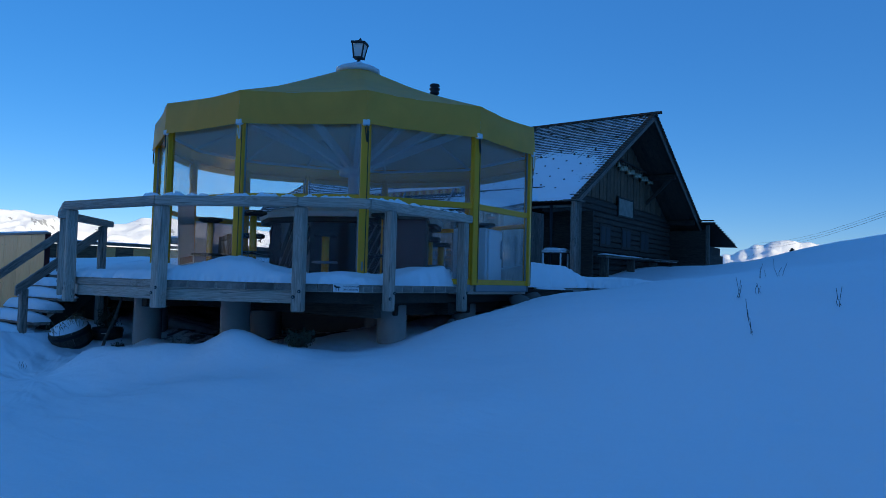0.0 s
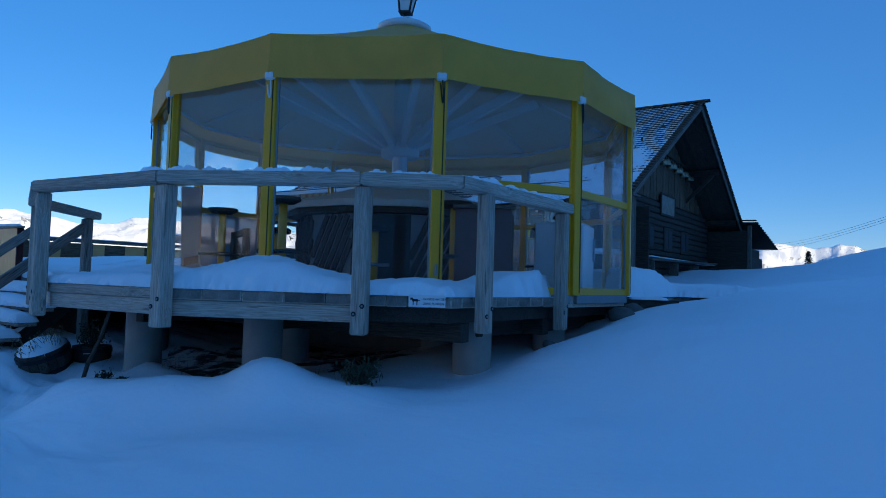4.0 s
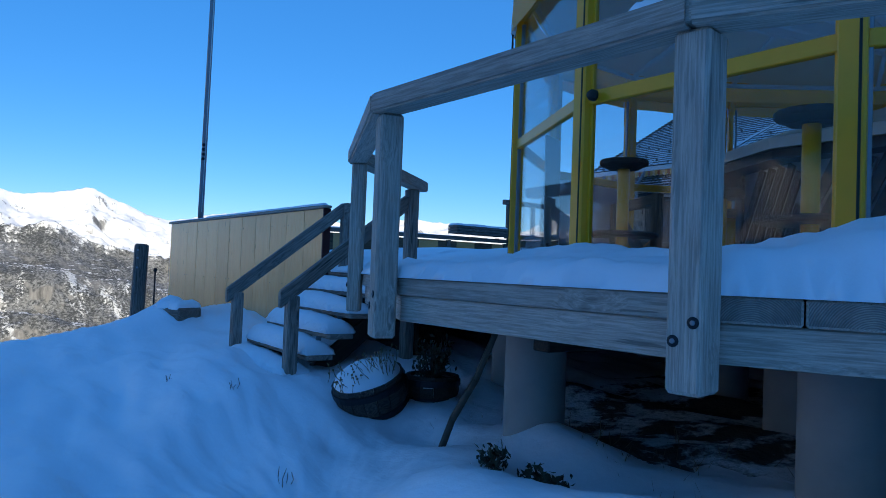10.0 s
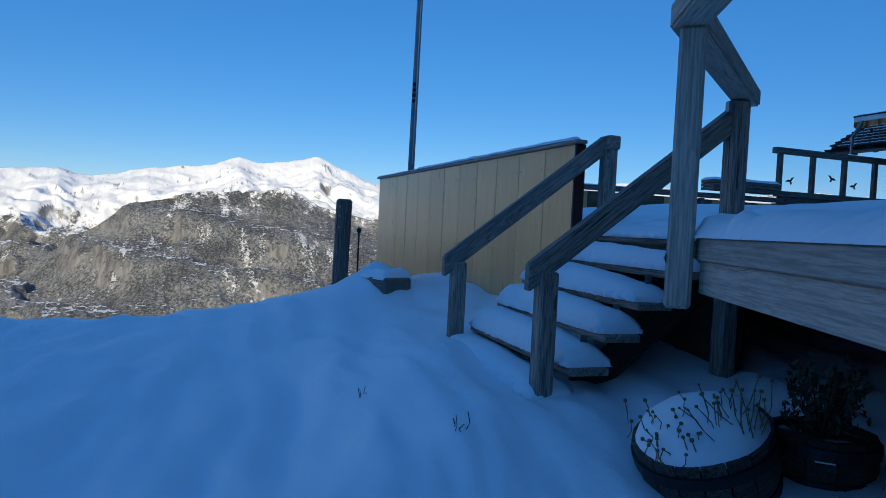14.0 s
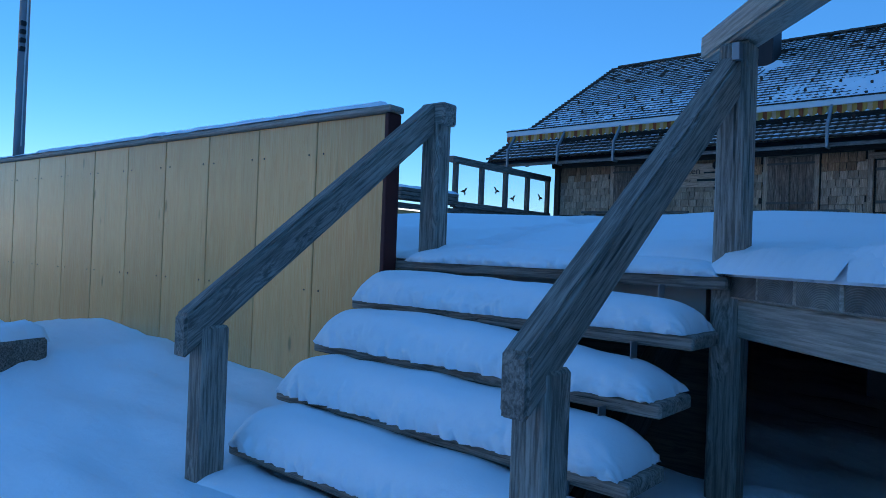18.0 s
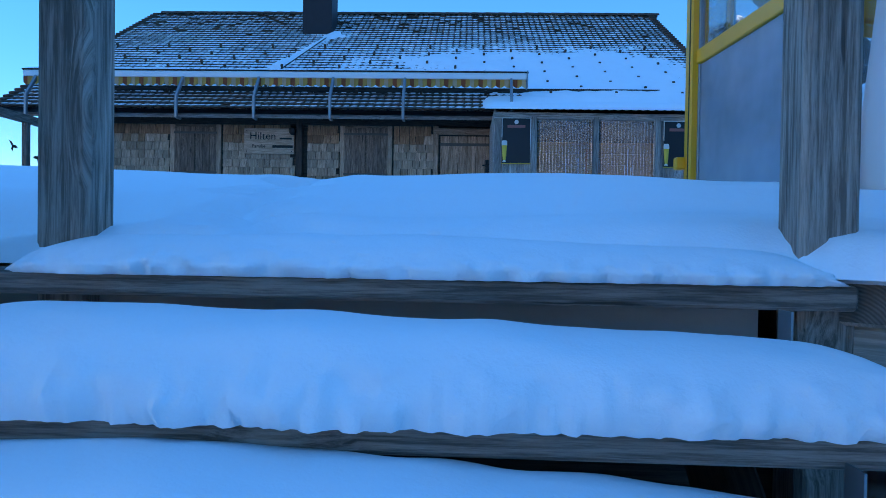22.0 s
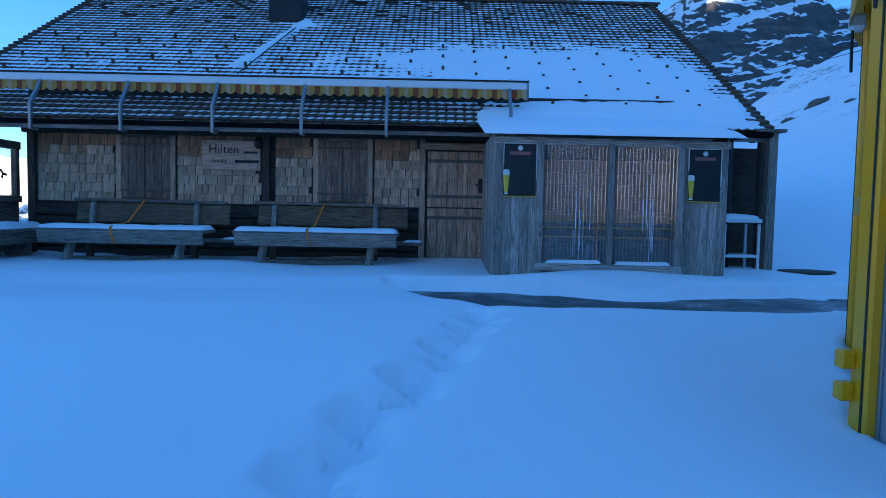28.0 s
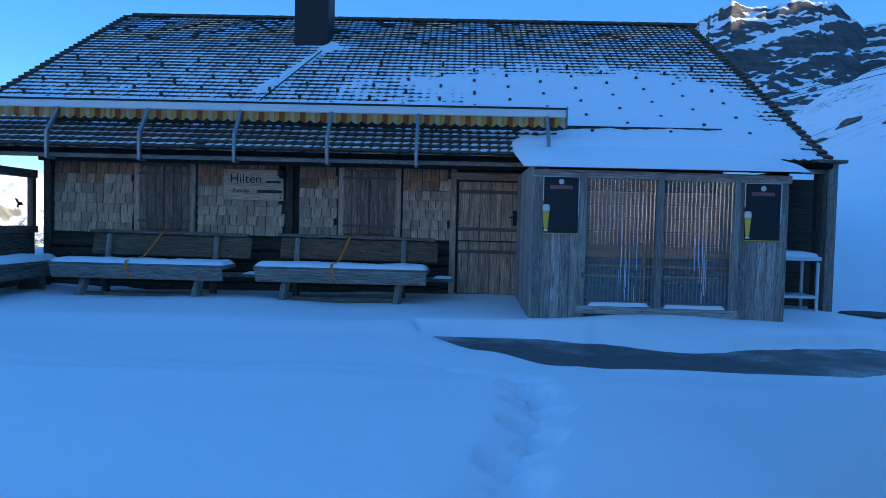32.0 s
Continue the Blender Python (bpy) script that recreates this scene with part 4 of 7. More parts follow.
def curve(v, keys):
    """A smooth run of values over v."""
    for (a, u), (c, w) in zip(keys, keys[1:]):
        if v <= c:
            k = max(0, min(1, (v - a) / (c - a)))
            return u + (w - u) * k * k * (3 - 2 * k)
    return keys[-1][1]


def band(x, y):
    """The thawed strip before the porch: 0 on it, 1 off it."""
    near = curve(x, ((-5.8, -2.6), (-5.1, -3.4), (-4.4, -3.95), (-3.4, -4.3), (-2.3, -4.3), (-1.0, -3.8), (0.9, -2.9)))
    far = curve(x, ((-5.8, -2.15), (-4.8, -1.95), (-3.8, -2.3), (-2.8, -2.8), (-1.5, -2.3), (-0.6, -2.2), (0.2, -2.1), (0.9, -2.8)))
    d = min(y - near, far - y, x + 5.8, 0.9 - x) + 0.08 * fbm(x, y, 0.5, 3, 3.0)
    d -= 0.3 * max(0, fbm(x, y, 0.35, 3, 9.0) - 0.1) * sig((x + 1.6) / 0.3)
    return 1 - sig(d / 0.035)


PRINTS = ((-5.3, -11.0), (-5.5, -10.5), (-5.58, -9.7), (-5.5, -8.9), (-5.17, -7.95), (-4.92, -6.8), (-4.92, -5.9), (-5.2, -5.2), (-5.6, -4.4))
STEPS = []
for (ax, ay), (bx, by) in zip(PRINTS, PRINTS[1:]):
    for f in (0.0, 0.25, 0.5, 0.75):
        STEPS.append((ax + (bx - ax) * f + 0.06 * (-1) ** len(STEPS), ay + (by - ay) * f + random.uniform(-0.05, 0.05), random.uniform(0.7, 1.1)))


def trace(x, y):
    """A line of paw prints trodden into the snow."""
    if not -6.2 < x < -4.5 or y > -3.9:
        return 0.0
    mid = curve(y, tuple((b, a) for a, b in PRINTS))
    soft = 0.3 + 0.7 * sig((y + 9.6) / 0.25)
    out = 0.06 * soft * math.exp(-((x - mid) / 0.13) ** 2) * (1 + 0.5 * noise.noise(Vector((x * 4, y * 4, 2)))) * sig((-4.3 - y) / 0.1)
    for px, py, deep in STEPS:
        if abs(py - y) < 0.4:
            out += 0.21 * soft * deep * math.exp(-(((x - px) / 0.085) ** 2 + ((y - py) / 0.11) ** 2) ** 2.0) - 0.02 * math.exp(-(((x - px) / 0.16) ** 2 + ((y - py) / 0.2) ** 2))
    return out


def terrace_t(x, y):
    h = curve(y, ((-11.2, 0.09), (-10.85, 0.14), (-10.2, 0.25), (-9.2, 0.40), (-7.4, 0.46), (-6.2, 0.40), (-4.9, 0.21), (-4.1, 0.075), (-3.0, 0.10), (-2.2, 0.20), (-0.5, 0.2)))
    h -= 0.16 * lump(x, y, -3.5, -8.5, 0.6, 1.0) + 0.08 * lump(x, y, -6.2, -10.9, 0.5, 0.4)
    h += 0.05 * fbm(x, y, 2.2, 2, 1.0) + 0.005 * fbm(x, y, 0.4, 2, 7.0)
    h += 0.10 * lump(x, y, -2.9, -2.0, 1.3, 0.35)
    return max(0.004, max(0.05, h - trace(x, y)) * band(x, y))


def lying(x, y):
    front = sig((-10.75 - y) / 0.12) * sig((x + 3.9) / 0.12)
    return deck_snow_t(x, y) * front + terrace_t(x, y) * (1 - front)


snow_field("terrace_snow", -12.5, 4.6, -13.15, 1.15, 0.042, snow_edge, 1.703, lying, "deep snow with a line of prints on deck and terrace", 0.12)
# rounded crust along the deck's edge beside the stairs
for f0, f1, th in ((0.03, 0.36, 0.10), (0.30, 0.66, 0.12), (0.60, 0.97, 0.10)):
    a, b = on_edge(0, f0, 0.10, 1.70), on_edge(0, f1, 0.10, 1.70)
    crust = mound("edge_snow", 0, (b - a).length, -0.11, 0.14, 0, th, deck, f0 * 9, (60, 16), 0, "rounded crust of snow")
    crust.matrix_basis = Matrix.Translation(a) @ Matrix.Rotation(math.atan2(b.y - a.y, b.x - a.x), 4, "Z")
bm = bmesh.new()
boxed(bm, -6.2, 4.6, -4.4, -2.2, 1.60, 1.715)
tagged(part("paving", bm, ASPHALT), "wet dark asphalt strip thawed free of snow", "pavement", kind="structure")

# ---- stairs ----
stairs = thing("stairs", (-4.93, -11.8, 0.6), "weathered open timber stairs deep in snow, with handrails", "stairs")
SX0, SX1 = -5.81, -4.06
for k in range(7):
    z = 1.70 - 0.2 * k
    y = -11.20 if k == 0 else -11.53 - 0.225 * (k - 1)
    tilt = random.uniform(-0.008, 0.004)
    x0, x1 = SX0 + random.uniform(-0.02, 0.03), SX1 + random.uniform(-0.02, 0.02)
    tr = beam("tread", (x0, y + 0.13, z - 0.025 - tilt), (x1, y + 0.13, z - 0.025 + tilt), 0.26, 0.05, STAIR_WOOD, stairs)
    th = (0.09, 0.165, 0.175, 0.18, 0.18, 0.15, 0.1)[k]
    if k:
        cushion("tread_snow", x0 + 0.03, x1 - 0.03, y - 0.03, y + 0.30, z - 0.004, th, tr, k * 2.7, 0.38, "thick snow cushion")
    else:
        cushion("tread_snow", -5.76, -4.1, y - 0.02, y + 0.5, z - 0.004, th, tr, 1.1, 0.2, "thick snow cushion")
    if 0 < k < 6:
        part("bracket", block(0.004, 0.05, 0.16, 0), STEEL, stairs, "perforated steel angle", Matrix.Translation((-4.27, y + 0.2, z + 0.08)))
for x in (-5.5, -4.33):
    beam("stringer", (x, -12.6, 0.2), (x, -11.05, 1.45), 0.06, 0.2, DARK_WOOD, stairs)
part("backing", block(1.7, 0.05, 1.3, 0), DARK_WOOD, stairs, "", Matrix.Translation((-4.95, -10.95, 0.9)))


def plumb_rail(p, q, w, upright):
    """A sloping handrail whose ends are sawn upright."""
    m = along(p, q)
    turn = math.asin((Vector(q) - Vector(p)).normalized().z)
    bm = block((Vector(q) - Vector(p)).length, w, upright * math.cos(turn), 0)
    for v in bm.verts:
        v.co.x += math.tan(turn) * v.co.z
    bmesh.ops.bevel(bm, geom=bm.edges[:], offset=0.012, segments=2, affect="EDGES")
    return part("handrail", bm, STAIR_WOOD, stairs, "", m)


for x, x2, yf, zf, xp, yp in ((-5.70, -5.71, -12.50, 1.385, -5.70, -11.04), (-4.15, -4.11, -12.48, 1.425, -4.095, -11.08)):
    plumb_rail((x, yf, zf), (x2, yp - 0.05, zf + 0.775 * (yp - 0.05 - yf)), 0.09, 0.17)
    beam("post", (x, yf + 0.13, 0.3), (x, yf + 0.13, zf + 0.04), 0.115, 0.115, STAIR_WOOD, stairs, "", 0.012)
    beam("post", (xp, yp, 0.4), (xp, yp, 2.50 if xp < -5 else 2.61), 0.118, 0.118, STAIR_WOOD, stairs, "", 0.012)
    if xp < -5:
        part("rail_block", block(0.17, 0.12, 0.12, 0.012), STAIR_WOOD, stairs, "", Matrix.Translation((xp + 0.01, yp + 0.0, 2.50)))
    else:
        part("bracket", block(0.03, 0.05, 0.07, 0.003), STEEL, stairs, "small steel angle", Matrix.Translation((xp + 0.02, yp - 0.075, 2.56)))

# ---- board wall beside the stairs ----
wall = thing("board_wall", (-9.1, -11.4, 0.8), "tan vertical board wall with a dark cap under snow", "wall")
WX0, WX1, WY0, WY1, WTOP = -12.45, -5.86, -11.54, -11.25, 2.49
WTURN = math.atan2(WY1 - WY0, WX1 - WX0)
n_boards = 12
for k in range(n_boards):
    f0, f1 = k / n_boards, (k + 1) / n_boards
    x0, x1 = WX0 + (WX1 - WX0) * f0, WX0 + (WX1 - WX0) * f1 - 0.006
    y = WY0 + (WY1 - WY0) * (f0 + f1) / 2
    part("board", block(2.3, x1 - x0, 0.04, 0.004), TAN_WOOD, wall, "", Matrix.Translation(((x0 + x1) / 2, y + random.uniform(-0.003, 0.003), WTOP - 1.15)) @ Matrix.Rotation(WTURN, 4, "Z") @ Matrix.Rotation(radians(90), 4, "Y") @ Matrix.Rotation(radians(90), 4, "X"))
    for z in (0.75, 1.5, 2.3):
        for dx in (0.06, x1 - x0 - 0.06):
            part("nail", lathe([(0.006, 0), (0.004, 0.004)], 6), INK, wall, "", Matrix.Translation((x0 + dx, y - 0.021 + math.tan(WTURN) * (x0 + dx - (x0 + x1) / 2), z)) @ Matrix.Rotation(radians(90), 4, "X"))
part("edge_board", block(2.3, 0.1, 0.03, 0.004), DARK_RED, wall, "dark red edge board", Matrix.Translation((WX1 + 0.02, WY1 + 0.01, WTOP - 1.15)) @ Matrix.Rotation(radians(90), 4, "Y"))
beam("cap", (WX0 - 0.06, WY0, WTOP + 0.02), (WX1 + 0.06, WY1, WTOP + 0.02), 0.12, 0.035, GREY_WOOD, wall)
for k in range(3):
    sn = mound("cap_snow", -1.09, 1.09, -0.065, 0.06, -0.008, 0.035 if k else 0.02, wall, k * 5.0, (50, 6))
    f = (k + 0.5) / 3
    sn.matrix_basis = Matrix.Translation((WX0 + (WX1 - WX0) * f, WY0 + (WY1 - WY0) * f, WTOP + 0.045)) @ Matrix.Rotation(WTURN, 4, "Z")

# ---- terrace parapet and glazed windbreak ----
parapet = thing("parapet", (-12.50, -7, 1.7), "low timber parapet with tan boards and a snowy cap", "parapet")
for k in range(14):
    y0, y1 = -10.91 + 0.59 * k, -10.91 + 0.59 * (k + 1) - 0.008
    part("board", block(y1 - y0, 0.035, 0.5, 0.004), TAN_WOOD if k % 2 else BROWN_WOOD, parapet, "", Matrix.Translation((-12.48, (y0 + y1) / 2, 2.31)) @ Matrix.Rotation(radians(90), 4, "Z"))
beam("base_board", (-12.50, -10.9, 1.9), (-12.50, -2.65, 1.9), 0.06, 0.45, BENCH_WOOD, parapet)
beam("cap", (-12.48, -10.9, 2.62), (-12.48, -2.65, 2.65), 0.22, 0.09, BENCH_WOOD, parapet)
mound("cap_snow", -12.58, -12.38, -10.85, -2.8, 2.672, 0.03, parapet, 3.0, (6, 60))
for k in range(5):
    beam("post", (-12.46, -10.4 + 1.9 * k, 1.6), (-12.46, -10.4 + 1.9 * k, 2.58), 0.1, 0.1, BENCH_WOOD, parapet)
crate = thing("planter_box", (-12.40, -3.7, 2.7), "dark slatted box on the parapet, capped with snow", "box")
for k in range(3):
    beam("slat", (-12.62, -4.6, 2.79 + 0.075 * k), (-12.22, -4.6, 2.79 + 0.075 * k), 0.02, 0.065, BENCH_WOOD, crate)
    beam("slat", (-12.22, -4.6, 2.79 + 0.075 * k), (-12.22, -2.9, 2.79 + 0.075 * k), 0.02, 0.065, BENCH_WOOD, crate)
part("core", block(0.36, 1.66, 0.2), DARK_WOOD, crate, "", Matrix.Translation((-12.42, -3.75, 2.86)))
mound("snow_cap", -12.64, -12.20, -4.62, -2.9, 2.97, 0.06, crate, 2.0, (8, 26))
windbreak = thing("windbreak", (-12.50, -0.7, 1.7), "weathered timber windbreak with glass panes", "windbreak")
beam("base_board", (-12.50, -2.7, 2.24), (-12.50, 1.0, 2.24), 0.06, 1.0, BENCH_WOOD, windbreak)
beam("sill", (-12.50, -2.75, 2.8), (-12.50, 1.02, 2.8), 0.16, 0.12, BENCH_WOOD, windbreak)
beam("top_rail", (-12.50, -2.85, 3.74), (-12.50, 1.02, 3.72), 0.14, 0.13, BENCH_WOOD, windbreak)
for k in range(5):
    y = -2.68 + 0.91 * k
    beam("post", (-12.50, y, 2.86), (-12.50, y, 3.68), 0.1, 0.1, BENCH_WOOD, windbreak)
    if k < 4:
        g = part("pane", block(0.008, 0.80, 0.80, 0), GLASS, windbreak, "", Matrix.Translation((-12.50, y + 0.455, 3.27)))
        g.visible_shadow = False
        # dark bird silhouette against bird strike
        bird = bmesh.new()
        for side in (-1, 1):
            pts = [(0, 0.02), (side * 0.05, 0.05), (side * 0.13, 0.035), (side * 0.07, 0.0), (0, -0.03)]
            bird.faces.new([bird.verts.new((0, u, v)) for u, v in pts])
        bird.faces.new([bird.verts.new((0, u, v)) for u, v in ((-0.018, 0.0), (0.018, 0.0), (0.03, -0.09), (0, -0.07), (-0.03, -0.09))])
        part("bird_sticker", bird, INK, windbreak, "dark bird silhouette", Matrix.Translation((-12.488, y + 0.30 + 0.25 * (k % 2), 3.10 + 0.12 * (k % 2))) @ Matrix.Rotation(radians(25 - 50 * (k % 2)), 4, "X"))

# ---- pavilion ----
pav = thing("pavilion", (PC[0], PC[1], 1.7), "round glazed snow bar pavilion with a yellow tarpaulin roof", "pavilion")


bm = bmesh.new()
prism(bm, [tuple(rim(k, 3.3, 0))[:2] for k in range(12)], 1.60, 1.73)
part("floor", bm, GREY_WOOD, pav)
TOP_R, TOP_Z, EDGE_Z, VAL = 0.34, 5.52, 4.31, 0.46


def roof_skin(r_edge, z_edge, z_top, r_top, sag, nf=10, nr=12):
    """Cloth between ribs: straight down each rib, hanging in between."""
    vs, fs = [], []
    for j in range(nr + 1):
        f = j / nr
        for k in range(12):
            for i in range(nf):
                s = i / nf
                p = rim(k, 3.4, 0) * (1 - s) + rim(k + 1, 3.4, 0) * s
                d = Vector((p.x - PC[0], p.y - PC[1], 0)) / 3.4
                r = r_top + (r_edge - r_top) * f
                dip = sag * math.sin(math.pi * s) * math.sin(math.pi * min(1, 0.15 + 0.6 * f)) * f
                z = z_top + (z_edge - z_top) * f - 0.10 * math.sin(math.pi * f) * 0.6 - dip
                vs.append((PC[0] + d.x * r, PC[1] + d.y * r, z))
    w = 12 * nf
    for j in range(nr):
        for i in range(w):
            fs.append((j * w + i, j * w + (i + 1) % w, (j + 1) * w + (i + 1) % w, (j + 1) * w + i))
    return vs, fs


vs, fs = roof_skin(3.385, EDGE_Z, TOP_Z, TOP_R, 0.05)
me = bpy.data.meshes.new("roof")
me.from_pydata(vs, [], [f[::-1] for f in fs])
me.materials.append(CANVAS)
me.shade_smooth()
part("roof", me, None, pav)
vs, fs = roof_skin(3.30, EDGE_Z - 0.06, TOP_Z - 0.1, 0.25, 0.08)
me = bpy.data.meshes.new("roof_liner")
me.from_pydata(vs, [], fs)
me.materials.append(LINER)
me.shade_smooth()
part("roof_liner", me, None, pav, "pale roof lining")
for k in range(12):
    # one hanging valance a bay
    vs, fs, nf, nz = [], [], 12, 5
    for j in range(nz + 1):
        for i in range(nf + 1):
            s, f = i / nf, j / nz
            p = rim(k, 3.39 + 0.025 * f, 0) * (1 - s) + rim(k + 1, 3.39 + 0.025 * f, 0) * s
            out = Vector((p.x - PC[0], p.y - PC[1], 0)).normalized()
            p = p + out * (0.03 * math.sin(math.pi * s) * math.sin(math.pi * f) + 0.012 * noise.noise(Vector((k * 7 + s * 4, f * 2, 0))))
            vs.append((p.x, p.y, EDGE_Z - 0.05 * math.sin(math.pi * s) * math.sin(math.pi * 0.75) * (1 - f) - VAL * f - 0.015 * math.sin(math.pi * s) * f + 0.012 * noise.noise(Vector((k * 5 + s * 6, f * 3, 2))) * math.sin(math.pi * s)))
    for j in range(nz):
        for i in range(nf):
            a = j * (nf + 1) + i
            fs.append((a, a + nf + 1, a + nf + 2, a + 1))
    me = bpy.data.meshes.new("valance")
    me.from_pydata(vs, [], fs)
    me.materials.append(CANVAS)
    me.shade_smooth()
    part("valance", me, None, pav)
part("top_ring", lathe([(0.36, 0), (0.40, 0.02), (0.40, 0.09), (0.33, 0.13), (0.1, 0.16)], 32), WHITE_PAINT, pav, "", Matrix.Translation((PC[0], PC[1], 5.50)), True)
mound("ring_snow", PC[0] - 0.26, PC[0] + 0.26, PC[1] - 0.26, PC[1] + 0.26, 5.62, 0.05, pav, 6.0, (12, 12))

for k in range(12):
    p = rim(k, PR, 0)
    a = rim_angle(k)
    turn = Matrix.Rotation(a, 4, "Z")
    post = part("post", block(0.05, 0.06, 2.27, 0.008) if k == 7 else block(0.1, 0.12, 2.27, 0.01), YELLOW, pav, "", Matrix.Translation((p.x, p.y, 2.865)) @ turn)
    part("groove", block(0.012, 0.012, 2.2, 0), INK, post, "dark groove", Matrix.Translation((p.x, p.y, 2.86)) @ turn @ Matrix.Translation((0.0225 if k == 7 else 0.0475, 0.01 if k == 7 else 0.035, 0)))
    part("cap", block(0.09, 0.11, 0.09, 0.02), WHITE_PAINT, post, "white plastic post cap", Matrix.Translation((p.x, p.y, 3.875)) @ turn @ Matrix.Translation((0.05, 0, 0)))
    # loose lashing strap below each cap
    pts = [Vector((0.075, 0.01, 3.87)), Vector((0.08, 0.03, 3.74)), Vector((0.07, 0.015, 3.6)), Vector((0.075, 0.0, 3.72)), Vector((0.075, -0.01, 3.86))]
    c = bpy.data.curves.new("strap", "CURVE")
    c.dimensions, c.bevel_depth, c.bevel_resolution = "3D", 0.008, 1
    sp = c.splines.new("NURBS")
    sp.points.add(len(pts) - 1)
    for q, v in zip(sp.points, pts):
        q.co = (v.x, v.y + random.uniform(-0.01, 0.01), v.z - random.uniform(0, 0.08), 1)
    sp.use_endpoint_u = True
    o = bpy.data.objects.new("strap", c)
    me = bpy.data.meshes.new_from_object(o)
    bpy.data.objects.remove(o)
    me.materials.append(INK if k % 3 else CREAM)
    part("strap", me, None, post, "lashing strap", Matrix.Translation((p.x, p.y, 0)) @ turn)
    q = rim(k + 1, PR, 0)
    d = (q - p).normalized()
    a0, a1 = p + d * 0.05, q - d * 0.05
    for name, z, h, mt in (("top_bar", 3.96, 0.06, YELLOW), ("middle_bar", 2.865, 0.085, YELLOW), ("bottom_bar", 1.775, 0.08, YELLOW), ("base_strip", 1.69, 0.1, STEEL)):
        part(name, block((a1 - a0).length, 0.05, h, 0.006), mt, pav, "", along(Vector((a0.x, a0.y, z)), Vector((a1.x, a1.y, z))))
    frosted = k == 8
    for name, z0, z1 in (("upper_pane", 2.91, 3.93), ("lower_pane", 1.815, 2.82)):
        g = part(name, block((a1 - a0).length - 0.004, 0.008, z1 - z0, 0), FROST if frosted and name == "lower_pane" else (FOIL if name == "upper_pane" else GLASS), pav, "cloudy translucent panel" if frosted and name == "lower_pane" else "", along(Vector((a0.x, a0.y, (z0 + z1) / 2)), Vector((a1.x, a1.y, (z0 + z1) / 2))))
        g.visible_shadow = False
    # slim stiles at the panes' edges
    for e in (a0 + d * 0.015, a1 - d * 0.015):
        part("stile", block(0.022, 0.03, 2.1, 0.004), YELLOW if k % 2 else STEEL, pav, "", Matrix.Translation((e.x, e.y, 2.85)) @ Matrix.Rotation(math.atan2(d.y, d.x), 4, "Z"))
# poster inside one bay
pw = along(rim(9, PR - 0.1, 2.5) * 0.95 + rim(10, PR - 0.1, 2.5) * 0.05, rim(9, PR - 0.1, 2.5) * 0.45 + rim(10, PR - 0.1, 2.5) * 0.55) @ Matrix.Rotation(radians(6), 4, "Y")
poster = thing("poster", rim(9, PR - 0.1, 1.8), "large pale pink and white advertising poster behind the glass", "poster")
part("sheet", block(0.8, 0.006, 1.3, 0), plain("pink_print", (0.82, 0.72, 0.71), 0.6, vary=0.3, scale=2), poster, "", pw)
part("print_bar", block(0.6, 0.004, 0.12, 0), RED_PRINT, poster, "", pw @ Matrix.Translation((0, 0.006, -0.46)))
part("print_bar", block(0.5, 0.004, 0.5, 0), WHITE_PAINT, poster, "", pw @ Matrix.Translation((0.1, 0.006, -0.1)))
# hinge and catch on the door post
hp = rim(8, PR, 0)
for dz in (2.12, 2.25):
    part("hinge", block(0.06, 0.06, 0.075, 0.008), YELLOW, pav, "yellow steel hinge", Matrix.Translation((hp.x - 0.075, hp.y + 0.05, dz)))
for k, z in ((11, 2.86), (0, 1.97), (1, 1.95)):
    p = rim(k, PR + 0.06, z)
    if k == 11:
        p = p.lerp(rim(0, PR + 0.06, z), 0.09)
    part("catch", lathe([(0.035, 0), (0.035, 0.03), (0.02, 0.05)], 12) if k == 11 else block(0.02, 0.025, 0.12, 0.005), INK if k == 11 else STEEL, pav, "small catch", Matrix.Translation(p) @ Vector((p.x - PC[0], p.y - PC[1], 0)).to_track_quat("Z", "Y").to_matrix().to_4x4() if k == 11 else Matrix.Translation(p), k == 11)
# mast with its star of struts
part("mast", tube(0.11, 0.11, 1.7, 5.52, 24), WHITE_PAINT, pav, "", Matrix.Translation((PC[0], PC[1], 0)), True)
part("hub", lathe([(0.27, 0), (0.28, 0.02), (0.28, 0.15), (0.27, 0.17), (0.12, 0.18)], 32), WHITE_PAINT, pav, "", Matrix.Translation((PC[0], PC[1], 3.64)), True)
for k in range(12):
    p, q = rim(k, 0.24, 3.8), rim(k, 2.1, TOP_Z + (EDGE_Z - TOP_Z) * 0.6 - 0.17)
    beam("strut", p, q, 0.09, 0.13, WHITE_PAINT, pav)
    q0, q1 = rim(k, 0.3, TOP_Z - 0.13), rim(k, 3.28, EDGE_Z - 0.1)
    beam("rib", q0, q1, 0.05, 0.05, WHITE_PAINT, pav)
    beam("purlin", rim(k, 3.26, EDGE_Z - 0.13), rim(k + 1, 3.26, EDGE_Z - 0.13), 0.04, 0.05, WHITE_PAINT, pav)
# street lantern on the peak
lamp = thing("lantern", (PC[0], PC[1], 5.66), "black lantern with pale panes on the pavilion peak, leaning slightly", "lantern")
lm = Matrix.Translation((PC[0], PC[1], 5.64)) @ Matrix.Rotation(radians(4), 4, "Y") @ Matrix.Rotation(radians(25), 4, "Z")
part("base", lathe([(0.1, 0), (0.1, 0.03), (0.05, 0.05), (0.03, 0.14), (0.06, 0.17)], 12), INK, lamp, "", lm)
bm = bmesh.new()
